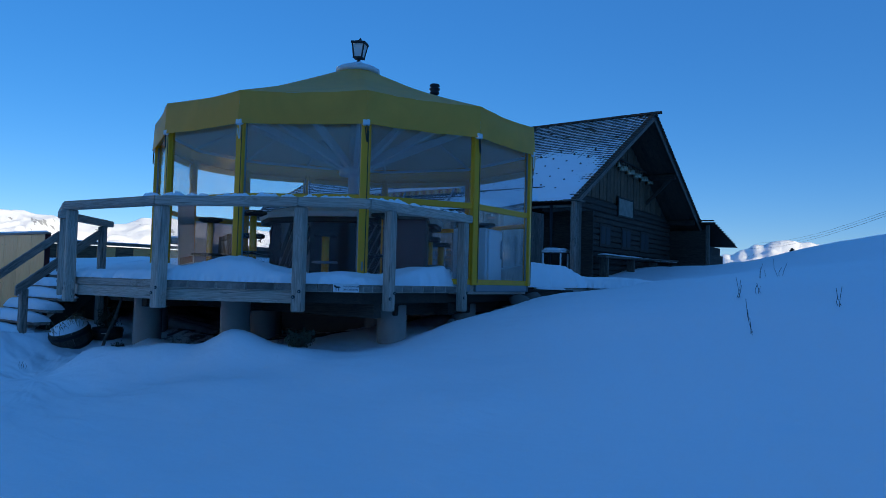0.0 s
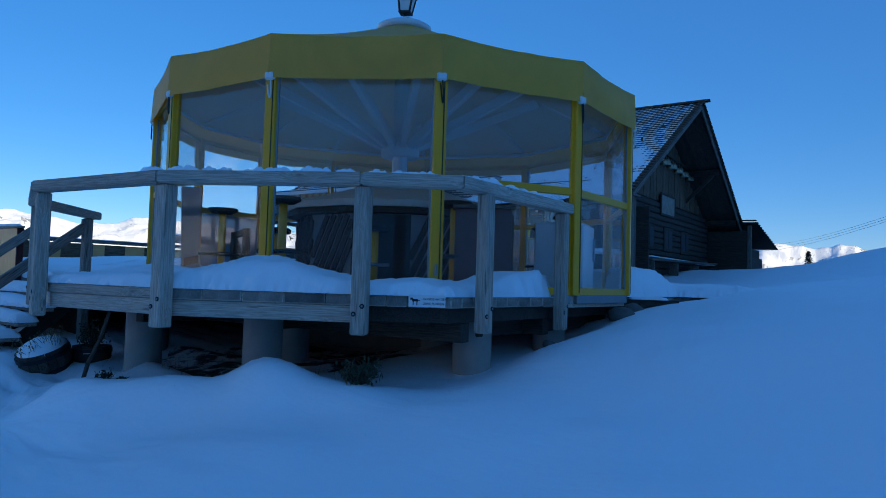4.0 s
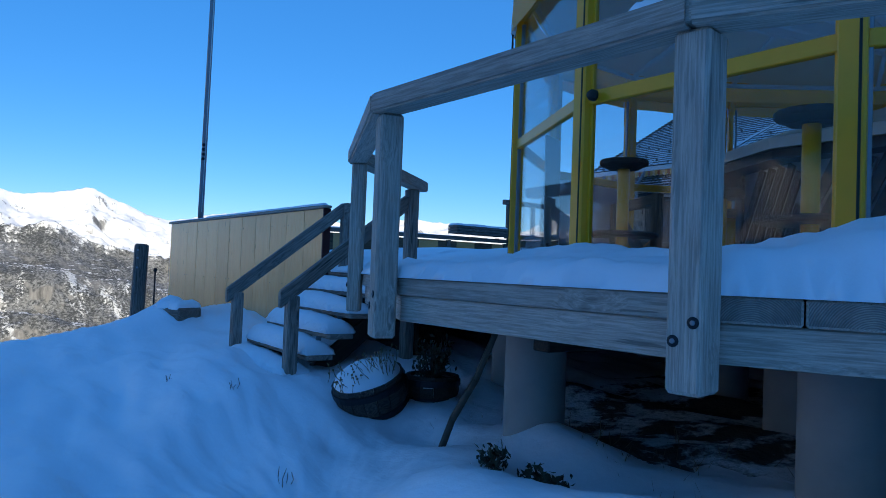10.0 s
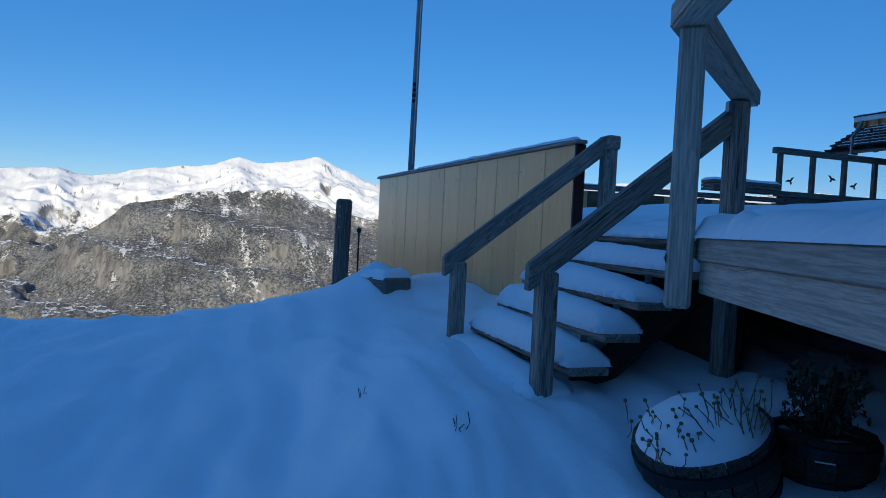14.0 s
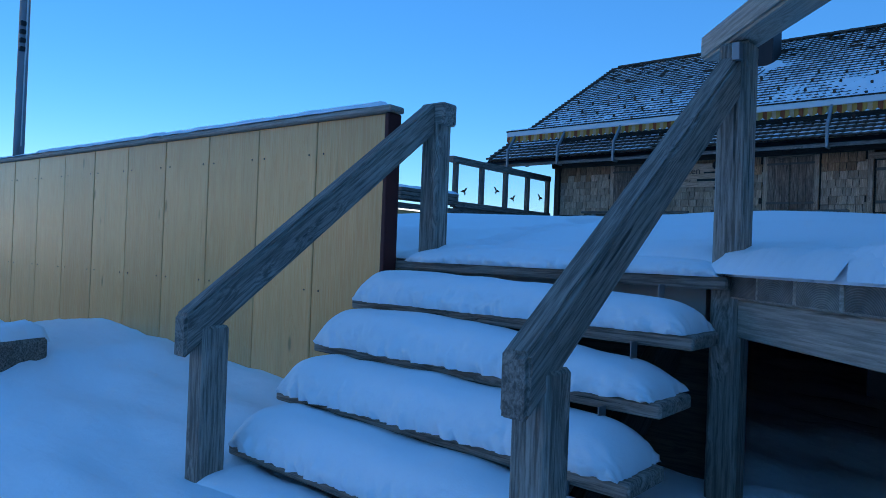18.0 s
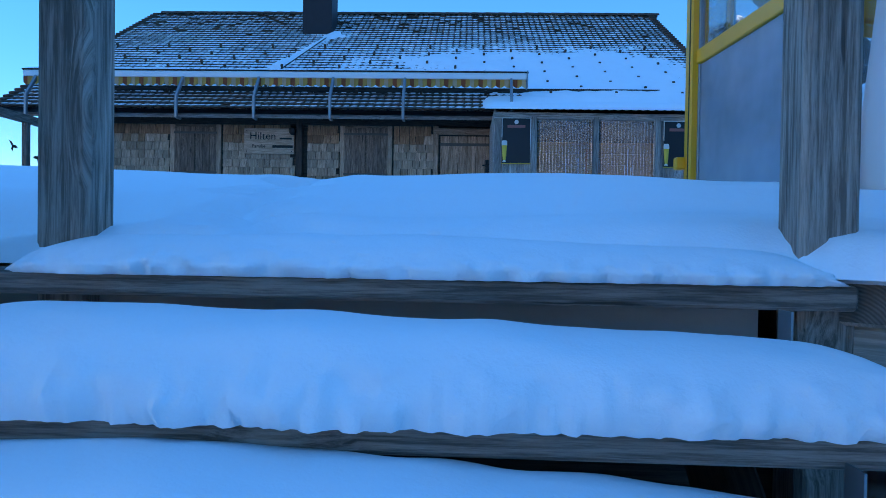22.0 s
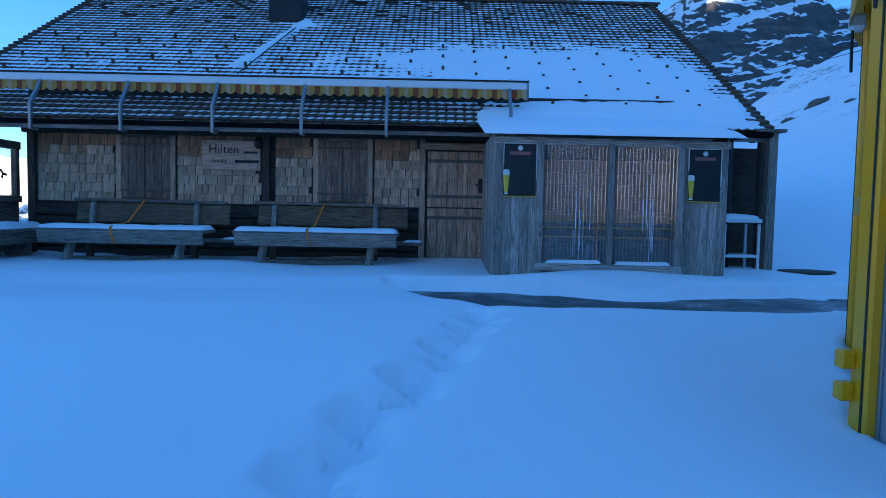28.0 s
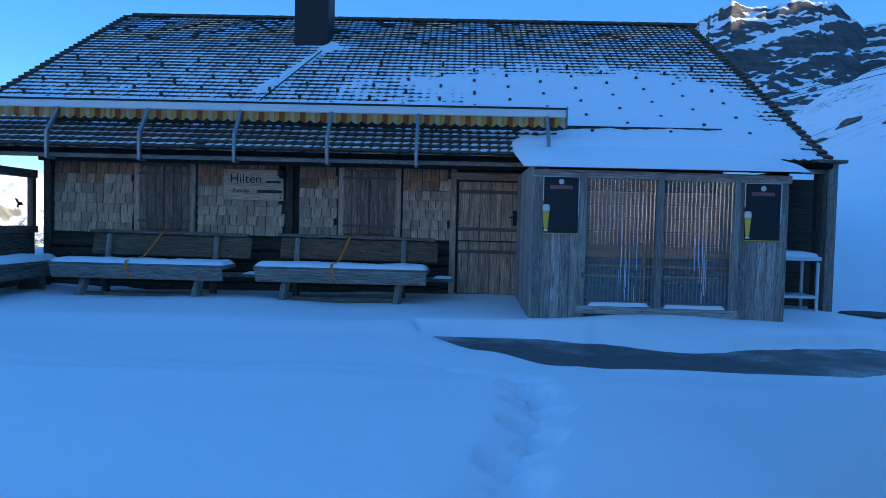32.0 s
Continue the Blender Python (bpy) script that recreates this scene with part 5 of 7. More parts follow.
bmesh.ops.create_cone(bm, cap_ends=True, segments=4, radius1=0.10, radius2=0.155, depth=0.24, matrix=Matrix.Translation((0, 0, 0.30)) @ Matrix.Rotation(radians(45), 4, "Z"))
part("panes", bm, CREAM, lamp, "pale panes", lm)
bm = bmesh.new()
for sx, sy in ((1, 1), (1, -1), (-1, 1), (-1, -1)):
    v0, v1 = Vector((0.073 * sx, 0.073 * sy, 0.17)), Vector((0.113 * sx, 0.113 * sy, 0.44))
    bmesh.ops.create_cube(bm, size=1, matrix=along(v0, v1) @ Matrix.Diagonal(((v1 - v0).length, 0.022, 0.022, 1)))
boxed(bm, -0.13, 0.13, -0.13, 0.13, 0.42, 0.46)
boxed(bm, -0.09, 0.09, -0.09, 0.09, 0.165, 0.19)
part("frame", bm, INK, lamp, "", lm)
part("finial", lathe([(0.14, 0.46), (0.07, 0.49), (0.03, 0.5), (0.02, 0.53), (0.004, 0.55)], 12), INK, lamp, "", lm)

# the round bar inside
bar = thing("round_bar", (PC[0], PC[1], 1.73), "round counter with dark diagonal slats under a grey tarpaulin cover", "bar counter")
part("cover", lathe([(1.64, 2.76), (1.66, 2.84), (1.5, 2.90), (1.1, 3.0), (0.7, 3.13), (0.3, 3.27), (0.2, 3.3)], 12), GREY_COVER, bar, "", Matrix.Translation((PC[0], PC[1], 0)) @ Matrix.Rotation(radians(PA), 4, "Z"))
part("counter_top", lathe([(1.62, 2.68), (1.62, 2.755)], 12), DARK_WOOD, bar, "", Matrix.Translation((PC[0], PC[1], 0)) @ Matrix.Rotation(radians(PA), 4, "Z"))
# pale core: the light between the slats is put into its colour
part("core", lathe([(1.40, 1.73), (1.40, 2.68)], 12), CONCRETE, bar, "", Matrix.Translation((PC[0], PC[1], 0)) @ Matrix.Rotation(radians(PA), 4, "Z"))
for k in range(12):
    p, q = rim(k, 1.45, 0), rim(k + 1, 1.45, 0)
    d = (q - p)
    if k in (0, 4, 8):
        # the unlit inside of an open bay, painted as a black panel
        part("hatch", block(d.length, 0.02, 0.94, 0), INK, bar, "", along((p.x, p.y, 2.2), (q.x, q.y, 2.2)))
        continue
    for i in range(6):
        s = i / 6
        x = p + d * (s - 0.22)
        y = p + d * (s + 0.38)
        if s - 0.22 < -0.03:
            x = p + d * 0.0
            a = Vector((x.x, x.y, 1.78 + 0.9 * (0.22 - s) / 0.6))
        else:
            a = Vector((x.x, x.y, 1.78))
        if s + 0.38 > 1.0:
            y = p + d * 1.0
            b = Vector((y.x, y.y, 2.66 - 0.88 * (s + 0.38 - 1.0) / 0.6))
        else:
            b = Vector((y.x, y.y, 2.66))
        beam("slat", a, b, 0.02, 0.078, DARK_WOOD, bar, "", 0.003)


def high_table(x, y):
    t = thing("high_table", (x, y, 1.73), "high round bar table, dark top on a yellow pole", "table", "high tables in the pavilion")
    m = Matrix.Translation((x, y, 0))
    part("tabletop", lathe([(0.19, 2.70), (0.20, 2.71), (0.20, 2.735), (0.19, 2.745)], 28), DARK_WOOD, t, "", m, False)
    part("underplate", lathe([(0.13, 2.67), (0.18, 2.70)], 16), INK, t, "", m)
    part("pole", tube(0.05, 0.05, 1.73, 2.68, 14), YELLOW, t, "", m, True)
    part("foot_ring", lathe([(0.28, 2.10), (0.30, 2.11), (0.30, 2.13), (0.28, 2.14)], 24), INK, t, "", m)
    part("base", lathe([(0.24, 1.73), (0.24, 1.75), (0.06, 1.79)], 20), INK, t, "", m)
    return t


for k in range(7):
    a = radians(-128 + 46 * k)
    high_table(PC[0] + (2.45 + 0.1 * (k % 2)) * math.cos(a), PC[1] + (2.45 + 0.1 * (k % 2)) * math.sin(a))
for k in range(6):
    a = radians(PA + 60 * k + 15)
    rod_p = (PC[0] + 1.75 * math.cos(a), PC[1] + 1.75 * math.sin(a))
    t = thing("bar_stool", (*rod_p, 1.73), "bar stool with a yellow pole and dark round seat", "stool", "stools round the bar")
    m = Matrix.Translation((*rod_p, 0))
    part("seat", lathe([(0.17, 2.42), (0.19, 2.44), (0.19, 2.48), (0.16, 2.5)], 20), INK, t, "", m)
    part("pole", tube(0.06, 0.06, 1.73, 2.42, 12), YELLOW, t, "", m, True)
    part("foot_ring", lathe([(0.18, 2.0), (0.2, 2.01), (0.2, 2.03), (0.18, 2.04)], 18), STEEL, t, "", m)
cab = thing("drinks_cabinet", (2.0, -9.9, 1.73), "tall brown drinks cabinet with pinkish side panel", "cabinet")
cm = Matrix.Translation((1.95, -9.75, 0)) @ Matrix.Rotation(radians(35), 4, "Z")
part("body", block(0.62, 0.66, 0.92, 0.01), plain("dark_red_panel", (0.14, 0.045, 0.035), 0.6), cab, "", cm @ Matrix.Translation((0, 0, 2.19)))
part("door", block(0.03, 0.55, 0.8, 0.006), BROWN_WOOD, cab, "", cm @ Matrix.Translation((0.32, 0, 2.19)))
part("top", block(0.68, 0.72, 0.04, 0.008), BENCH_WOOD, cab, "", cm @ Matrix.Translation((0, 0, 2.67)))
fr = thing("white_fridge", (2.35, -8.5, 1.73), "small white refrigerator standing inside the glass", "refrigerator")
fm = Matrix.Translation((2.3, -8.35, 0)) @ Matrix.Rotation(radians(10), 4, "Z")
part("body", block(0.58, 0.6, 0.88, 0.02), WHITE_PAINT, fr, "", fm @ Matrix.Translation((0, 0, 2.18)))
part("door", block(0.04, 0.56, 0.82, 0.012), WHITE_PAINT, fr, "", fm @ Matrix.Translation((0.31, 0, 2.18)))
part("handle", block(0.03, 0.03, 0.3, 0.008), STEEL, fr, "grey handle", fm @ Matrix.Translation((0.345, 0.22, 2.3)))
gate = thing("folded_ladder", (-2.2, -10.2, 1.73), "dark timber trestle leaning inside the glazing", "trestle")
for a, b in (((-2.6, -9.6, 1.74), (-2.6, -9.6, 2.5)), ((-1.7, -10.1, 1.74), (-1.7, -10.1, 2.5)), ((-2.6, -9.6, 2.45), (-1.7, -10.1, 2.45)), ((-2.6, -9.6, 2.42), (-1.75, -10.05, 1.8))):
    beam("bar", a, b, 0.07, 0.09, BROWN_WOOD, gate)

# ---- chalet ----
EAVE_Z, RIDGE_Y, RIDGE_Z = 4.14, 6.72, 8.02
SLOPE = (RIDGE_Z - EAVE_Z) / RIDGE_Y
PITCH = math.atan(SLOPE)
WALL_Y, GABLE_X = 0.76, -1.2


def roof_z(y):
    return EAVE_Z + SLOPE * (y if y < RIDGE_Y else 2 * RIDGE_Y - y)


chalet = thing("chalet", (-6, 6, 1.8), "old dark timber alpine chalet with a snow-dusted tiled roof", "house")


def shell(name, x0, x1, y0, y1, z0, z1, mt):
    return part(name, block(x1 - x0, y1 - y0, z1 - z0, 0), mt, chalet, "", Matrix.Translation(((x0 + x1) / 2, (y0 + y1) / 2, (z0 + z1) / 2)))


shell("front_wall", -12.13, GABLE_X, WALL_Y, WALL_Y + 0.18, 1.2, 4.68, LOG)
shell("end_wall", -12.13, -11.95, WALL_Y + 0.18, 12.4, 1.2, 4.7, LOG)
shell("back_wall", -12.13, GABLE_X, 12.4, 12.58, 1.2, 4.6, LOG)
for x, name in ((GABLE_X, "gable_wall"), (-11.95, "gable_wall")):
    bm = bmesh.new()
    v = [bm.verts.new(p) for dx in (0, -0.16) for p in ((x + dx, WALL_Y + 0.18, 1.2), (x + dx, 12.4, 1.2), (x + dx, 12.4, 4.6), (x + dx, RIDGE_Y, 7.78), (x + dx, WALL_Y + 0.18, 4.6))]
    bm.faces.new(v[:5])
    bm.faces.new(v[9:4:-1])
    for k in range(5):
        bm.faces.new((v[k], v[k + 5], v[(k + 1) % 5 + 5], v[(k + 1) % 5]))
    part(name, bm, LOG, chalet)
for y0, y1 in ((0.03, RIDGE_Y), (2 * RIDGE_Y - 0.03, RIDGE_Y)):
    bm = bmesh.new()
    v = [bm.verts.new((x, y, roof_z(y) + dz)) for dz in (-0.13, -0.045) for x, y in ((-13.72, y0), (0.1, y0), (0.1, y1), (-13.72, y1))]
    bm.faces.new(v[:4][::-1])
    bm.faces.new(v[4:])
    for k in range(4):
        bm.faces.new((v[k], v[(k + 1) % 4], v[(k + 1) % 4 + 4], v[k + 4]))
    part("roof_deck", bm, LOG, chalet)
# rafters, fascia, gutter
for k in range(17):
    x = -13.4 + 0.83 * k
    beam("rafter", (x, 0.08, roof_z(0.08) - 0.2), (x, WALL_Y + 0.1, roof_z(WALL_Y + 0.1) - 0.2), 0.11, 0.13, LOG, chalet)
beam("fascia", (-13.72, 0.03, 4.02), (0.1, 0.03, 4.02), 0.03, 0.16, BOOTH_WOOD, chalet)
bm = bmesh.new()
n = 8
for x in (-13.75, 0.1):
    for i in range(n + 1):
        a = math.pi + math.pi * i / n
        bm.verts.new((x, -0.075 + 0.075 * math.cos(a), 4.07 + 0.075 * math.sin(a)))
bm.verts.ensure_lookup_table()
for i in range(n):
    bm.faces.new((bm.verts[i], bm.verts[i + 1], bm.verts[n + 2 + i], bm.verts[n + 1 + i]))
bmesh.ops.solidify(bm, geom=bm.faces[:], thickness=0.006)
gutter = part("gutter", bm, IRON, chalet, "dark metal gutter", None, True)
for k in range(19):
    x = -13.5 + 0.72 * k
    part("gutter_hook", block(0.02, 0.16, 0.012, 0), IRON, gutter, "", Matrix.Translation((x, -0.07, 4.085)))
rod("downpipe", (-0.55, -0.07, 1.9), (-0.55, -0.07, 4.02), 0.045, IRON, chalet)

# roof tiles
TW, TL = 0.15, 0.196


def tile_verts():
    xs = (-0.5, -0.3, -0.1, 0.1, 0.3, 0.5)
    up = (0.009, 0.022, 0.012, 0.003, 0.007, 0.015)
    vs = [(x * TW * 1.02, 0.0, 0.042 + u) for x, u in zip(xs, up)] + [(x * TW * 1.02, TL * 1.08, 0.004 + u) for x, u in zip(xs, up)] + [(x * TW * 1.02, 0.004, 0.020 + 0.4 * u) for x, u in zip(xs, up)]
    fs = [(i, i + 1, i + 7, i + 6) for i in range(5)] + [(i + 12, i + 13, i + 1, i) for i in range(5)] + [(0, 6, 12), (5, 17, 11)]
    return vs, fs


tv, tf = tile_verts()
tile_me = bpy.data.meshes.new("roof_tile")
tile_me.from_pydata(tv, [], tf)
tile_me.materials.append(TILE)
FRONT = Matrix.Rotation(PITCH, 4, "X")
BACK = Matrix.Rotation(math.pi, 4, "Z") @ Matrix.Rotation(PITCH, 4, "X")
roof_len = RIDGE_Y / math.cos(PITCH)
rows_n, cols_n = int(roof_len / TL), int(13.8 / TW)
rest_v, rest_f, singles = [], [], 0
rr = random.Random(5)
for side in (0, 1):
    for j in range(rows_n + 1):
        for i in range(cols_n):
            x = -13.65 + TW * (i + 0.5)
            s = j * TL + rr.uniform(-0.004, 0.004) - 0.03
            y = s * math.cos(PITCH)
            base = Vector((x, y, EAVE_Z + s * math.sin(PITCH) - 0.045)) if not side else Vector((x, 2 * RIDGE_Y - y, EAVE_Z + s * math.sin(PITCH) - 0.045))
            m = Matrix.Translation(base) @ (BACK if side else FRONT) @ Matrix.Rotation(rr.uniform(-0.02, 0.02), 4, "Z")
            if side == 0 and singles < 290 and j < 5 and x < -4.2:
                part("roof_tile", tile_me, None, chalet, "", m)
                singles += 1
            else:
                k0 = len(rest_v)
                rest_v += [tuple(m @ Vector(p)) for p in tv]
                rest_f += [tuple(k0 + q for q in f) for f in tf]
me = bpy.data.meshes.new("roof_tiles")
me.from_pydata(rest_v, [], rest_f)
me.materials.append(TILE)
tagged(part("roof_tiles", me, None, chalet, "mossy dark brown interlocking roof tiles"), kind="stuff")
ridge_me = None
for k in range(38):
    x = -13.55 + 0.365 * k
    bm = bmesh.new()
    for a0, xx in ((0, 0), (1, 0.39)):
        for i in range(7):
            a = math.pi * i / 6
            rr2 = 0.12 - 0.012 * a0
            bm.verts.new((xx, rr2 * math.cos(a), rr2 * math.sin(a) * 0.8))
    bm.verts.ensure_lookup_table()
    for i in range(6):
        bm.faces.new((bm.verts[i], bm.verts[i + 1], bm.verts[i + 8], bm.verts[i + 7]))
    if ridge_me is None:
        ridge_me = bpy.data.meshes.new("ridge_tile")
        bm.to_mesh(ridge_me)
        ridge_me.materials.append(TILE)
    bm.free()
    part("ridge_tile", ridge_me, None, chalet, "", Matrix.Translation((x, RIDGE_Y, RIDGE_Z - 0.03)))
# verge boards and purlins at the gable
for x in (0.08, -13.7):
    for y0, y1 in ((0.0, RIDGE_Y), (2 * RIDGE_Y, RIDGE_Y)):
        beam("verge_board", (x, y0, roof_z(y0) - 0.17), (x, y1, roof_z(y1) - 0.17), 0.035, 0.2, BENCH_WOOD, chalet)
        for j in range(rows_n + 1):
            f0, f1 = (j + 0.0) / (rows_n + 1), (j + 1.12) / (rows_n + 1)
            a, b = y0 + (y1 - y0) * f0, y0 + (y1 - y0) * min(1, f1)
            beam("verge_tile", (x + 0.02, a, roof_z(a) + 0.035), (x + 0.02, b, roof_z(b) - 0.015), 0.15, 0.045, TILE, chalet, "", 0.01)
for y in (1.2, 3.9, RIDGE_Y, 9.55, 12.3):
    z = roof_z(y) - 0.28
    beam("purlin", (-1.6, y, z), (0.0, y, z), 0.17, 0.2, LOG, chalet)
    if y in (3.9, 9.55):
        beam("brace", (-1.18, y, z - 1.05), (-0.2, y, z - 0.1), 0.11, 0.12, LOG, chalet)
for k in range(7):
    beam("soffit_board", (-1.15 + 0.17 * k, 0.2, roof_z(0.2) - 0.145), (-1.15 + 0.17 * k, RIDGE_Y, RIDGE_Z - 0.145), 0.16, 0.02, LOG, chalet)
    beam("soffit_board", (-1.15 + 0.17 * k, 13.2, roof_z(13.2) - 0.145), (-1.15 + 0.17 * k, RIDGE_Y, RIDGE_Z - 0.145), 0.16, 0.02, LOG, chalet)


# snow on the roof: thin at the ridge, deep low down and to the right
def roof_snow_t(x, s):
    f = s / roof_len
    t = 0.030 + 0.030 * sig((0.50 - f) / 0.10)
    t += 0.05 * sig((x + 4.6 + 8.0 * (f - 0.22)) / 0.9) * sig((0.50 - f) / 0.06) * sig((-0.25 - 1.0 * f - x) / 0.2)
    t -= 0.026 * sig((-4.0 - x) / 0.3) * sig((0.12 - f) / 0.02) + 0.005 * sig((-6.0 - x) / 0.8)
    t -= 0.010 * sig((f - 0.72) / 0.08)
    t += 0.014 * fbm(x, s, 0.7, 4, 2.0) + 0.014 * fbm(x, s, 0.22, 3, 6.0)
    t += 0.05 * lump(x, s, -8.3 - 0.28 * (5.2 - s), s, 0.12) * (1 if 2.5 < s < 5.6 else 0)
    t += 0.05 * lump(x, s, -8.2, 5.3, 0.5, 0.3)
    return t


pad_v, pad_f = [], []
for j in range(rows_n + 1):
    for i in range(cols_n):
        x, s = -13.65 + TW * (i + 0.5), j * TL
        t = roof_snow_t(x, s) + rr.uniform(-0.012, 0.012)
        if t < 0.008 or s > roof_len - 0.1:
            continue
        full = min(1, max(0.15, (t - 0.006) / 0.055 + rr.uniform(-0.15, 0.15)))
        if s < 1.15 and x < -4.1:
            full *= 0.55 + 0.35 * noise.noise(Vector((x * 1.1, s * 1.5, 4)))
        a0, a1 = -0.10 - 0.46 * full, 0.44 + 0.12 * full
        s0, s1 = TL * (0.60 - 0.42 * full + rr.uniform(-0.08, 0.08)), TL * 0.98
        m = Matrix.Translation((x, s * math.cos(PITCH), EAVE_Z + s * math.sin(PITCH) - 0.045)) @ FRONT
        k0 = len(pad_v)
        for v in range(5):
            for u in range(6):
                f, g = u / 5, v / 4
                rim_k = 0.0 if u in (0, 5) or v == 0 else 1.0
                px = (a0 + (a1 - a0) * f) * TW + 0.008 * noise.noise(Vector((i * 3.1, j * 2.3, g * 3))) + 0.07 * (g - 0.5) * (1.15 - full)
                py = s0 + (s1 - s0) * g + 0.012 * noise.noise(Vector((i * 1.7, j * 5.1, f * 3)))
                pz = 0.042 - 0.038 * py / TL / 1.08 + 0.009 + rim_k * (0.008 + 0.014 * full)
                pad_v.append(tuple(m @ Vector((px, py, pz))))
        pad_f += [(k0 + v * 6 + u, k0 + v * 6 + u + 1, k0 + v * 6 + u + 7, k0 + v * 6 + u + 6) for v in range(4) for u in range(5)]
me = bpy.data.meshes.new("tile_snow")
me.from_pydata(pad_v, [], pad_f)
me.materials.append(SNOW)
me.shade_smooth()
tagged(part("tile_snow", me, None, chalet, "small pads of snow in the pans of the tiles"), kind="stuff")

vs, fs = [], []
nx, ns = 276, 156
for j in range(ns + 1):
    for i in range(nx + 1):
        x, s = -13.68 + 13.76 * i / nx, roof_len * j / ns - 0.02
        k = min(1, min(x + 13.70, 0.10 - x) / 0.1)
        t = roof_snow_t(x, s) * max(0, k) - 0.012 * (1 - sig((roof_snow_t(x, s) - 0.075) / 0.006)) - 0.02 * sig((0.06 - roof_snow_t(x, s)) / 0.006)
        if s < 0.12:
            t *= 0.55 + 0.45 * s / 0.12
        vs.append((x, s * math.cos(PITCH) - t * math.sin(PITCH), EAVE_Z - 0.045 + s * math.sin(PITCH) + t * math.cos(PITCH)))
for j in range(ns):
    for i in range(nx):
        a = j * (nx + 1) + i
        fs.append((a, a + 1, a + nx + 2, a + nx + 1))
me = bpy.data.meshes.new("roof_snow")
me.from_pydata(vs, [], fs)
me.materials.append(SNOW)
me.shade_smooth()
part("roof_snow", me, None, chalet, "thin snow among the tiles, deep near the porch")

guard_me = bpy.data.meshes.new("snow_guard")
bm = block(0.05, 0.05, 0.11, 0.008)
bm.to_mesh(guard_me)
bm.free()
guard_me.materials.append(TILE)
for j in range(2, 13):
    for i in range(11):
        x, s = -13.2 + 1.24 * i + 0.62 * (j % 2), (j + 0.35) * 0.335
        if x < -0.3 and roof_snow_t(x, s) > 0.02:
            part("snow_guard", guard_me, None, chalet, "", Matrix.Translation((x, s * math.cos(PITCH), EAVE_Z + s * math.sin(PITCH) + 0.035)) @ FRONT)
rod("roof_cable", (-8.35, 4.2, roof_z(4.2) + 0.06), (-9.05, 0.5, roof_z(0.5) + 0.10), 0.012, IRON, chalet)

# chimney
chim = part("chimney", block(0.74, 0.75, 1.9, 0.01), IRON, chalet, "dark metal-clad chimney", Matrix.Translation((-8.69, 5.1, 7.35)))
part("cap", block(0.82, 0.83, 0.05, 0.01), STEEL, chim, "", Matrix.Translation((-8.69, 5.1, 8.32)))
part("flue", tube(0.13, 0.13, 8.34, 9.55, 16), IRON, chim, "", Matrix.Translation((-8.66, 5.12, 0)), True)
part("cowl", lathe([(0.13, 9.5), (0.2, 9.56), (0.2, 9.62), (0.15, 9.64), (0.22, 9.72), (0.22, 9.78), (0.14, 9.8), (0.22, 9.88), (0.18, 9.95), (0.02, 9.98)], 18), IRON, chim, "", Matrix.Translation((-8.66, 5.12, 0)), True)

# shingles on the front
shingle_me = []
for w in (0.11, 0.14, 0.17, 0.2):
    bm = bmesh.new()
    bmesh.ops.create_cube(bm, size=1, matrix=Matrix.Diagonal((0.20, w - 0.012, 0.022, 1)))
    me = bpy.data.meshes.new("shingle")
    bm.to_mesh(me)
    bm.free()
    me.materials.append(SHINGLE)
    # darker, browner copy for the topmost rows
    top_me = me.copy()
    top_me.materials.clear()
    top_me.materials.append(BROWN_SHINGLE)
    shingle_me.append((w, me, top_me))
sr = random.Random(11)
for z_row in range(7):
    z = 2.80 + 0.158 * z_row
    for x0, x1 in ((-11.98, -10.67), (-9.62, -8.24), (-7.96, -7.34), (-6.28, -5.5)):
        x = x0
        while x < x1 - 0.06:
            w, me, top_me = sr.choice(shingle_me)
            if x + w > x1:
                w, me, top_me = min(shingle_me, key=lambda q: abs(x1 - x - q[0]))
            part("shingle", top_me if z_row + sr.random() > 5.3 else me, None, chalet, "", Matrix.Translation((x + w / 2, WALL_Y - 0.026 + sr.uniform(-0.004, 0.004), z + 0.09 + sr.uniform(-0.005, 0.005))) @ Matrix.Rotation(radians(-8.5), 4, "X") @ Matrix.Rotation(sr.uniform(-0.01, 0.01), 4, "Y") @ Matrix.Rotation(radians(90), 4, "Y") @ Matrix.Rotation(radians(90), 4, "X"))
            x += w
# log courses below and posts
for k in range(6):
    beam("log", (-12.1, WALL_Y - 0.02, 1.75 + 0.175 * k), (-5.48, WALL_Y - 0.02, 1.75 + 0.175 * k), 0.1, 0.165, LOG, chalet, "", 0.03)
beam("wall_post", (-8.1, WALL_Y - 0.05, 1.7), (-8.1, WALL_Y - 0.05, 4.1), 0.12, 0.16, LOG, chalet)
beam("wall_post", (-12.05, WALL_Y - 0.05, 1.7), (-12.05, WALL_Y - 0.05, 4.2), 0.12, 0.14, LOG, chalet)
beam("wall_plate", (-12.2, WALL_Y - 0.04, 4.03), (GABLE_X, WALL_Y - 0.04, 4.03), 0.16, 0.2, LOG, chalet)


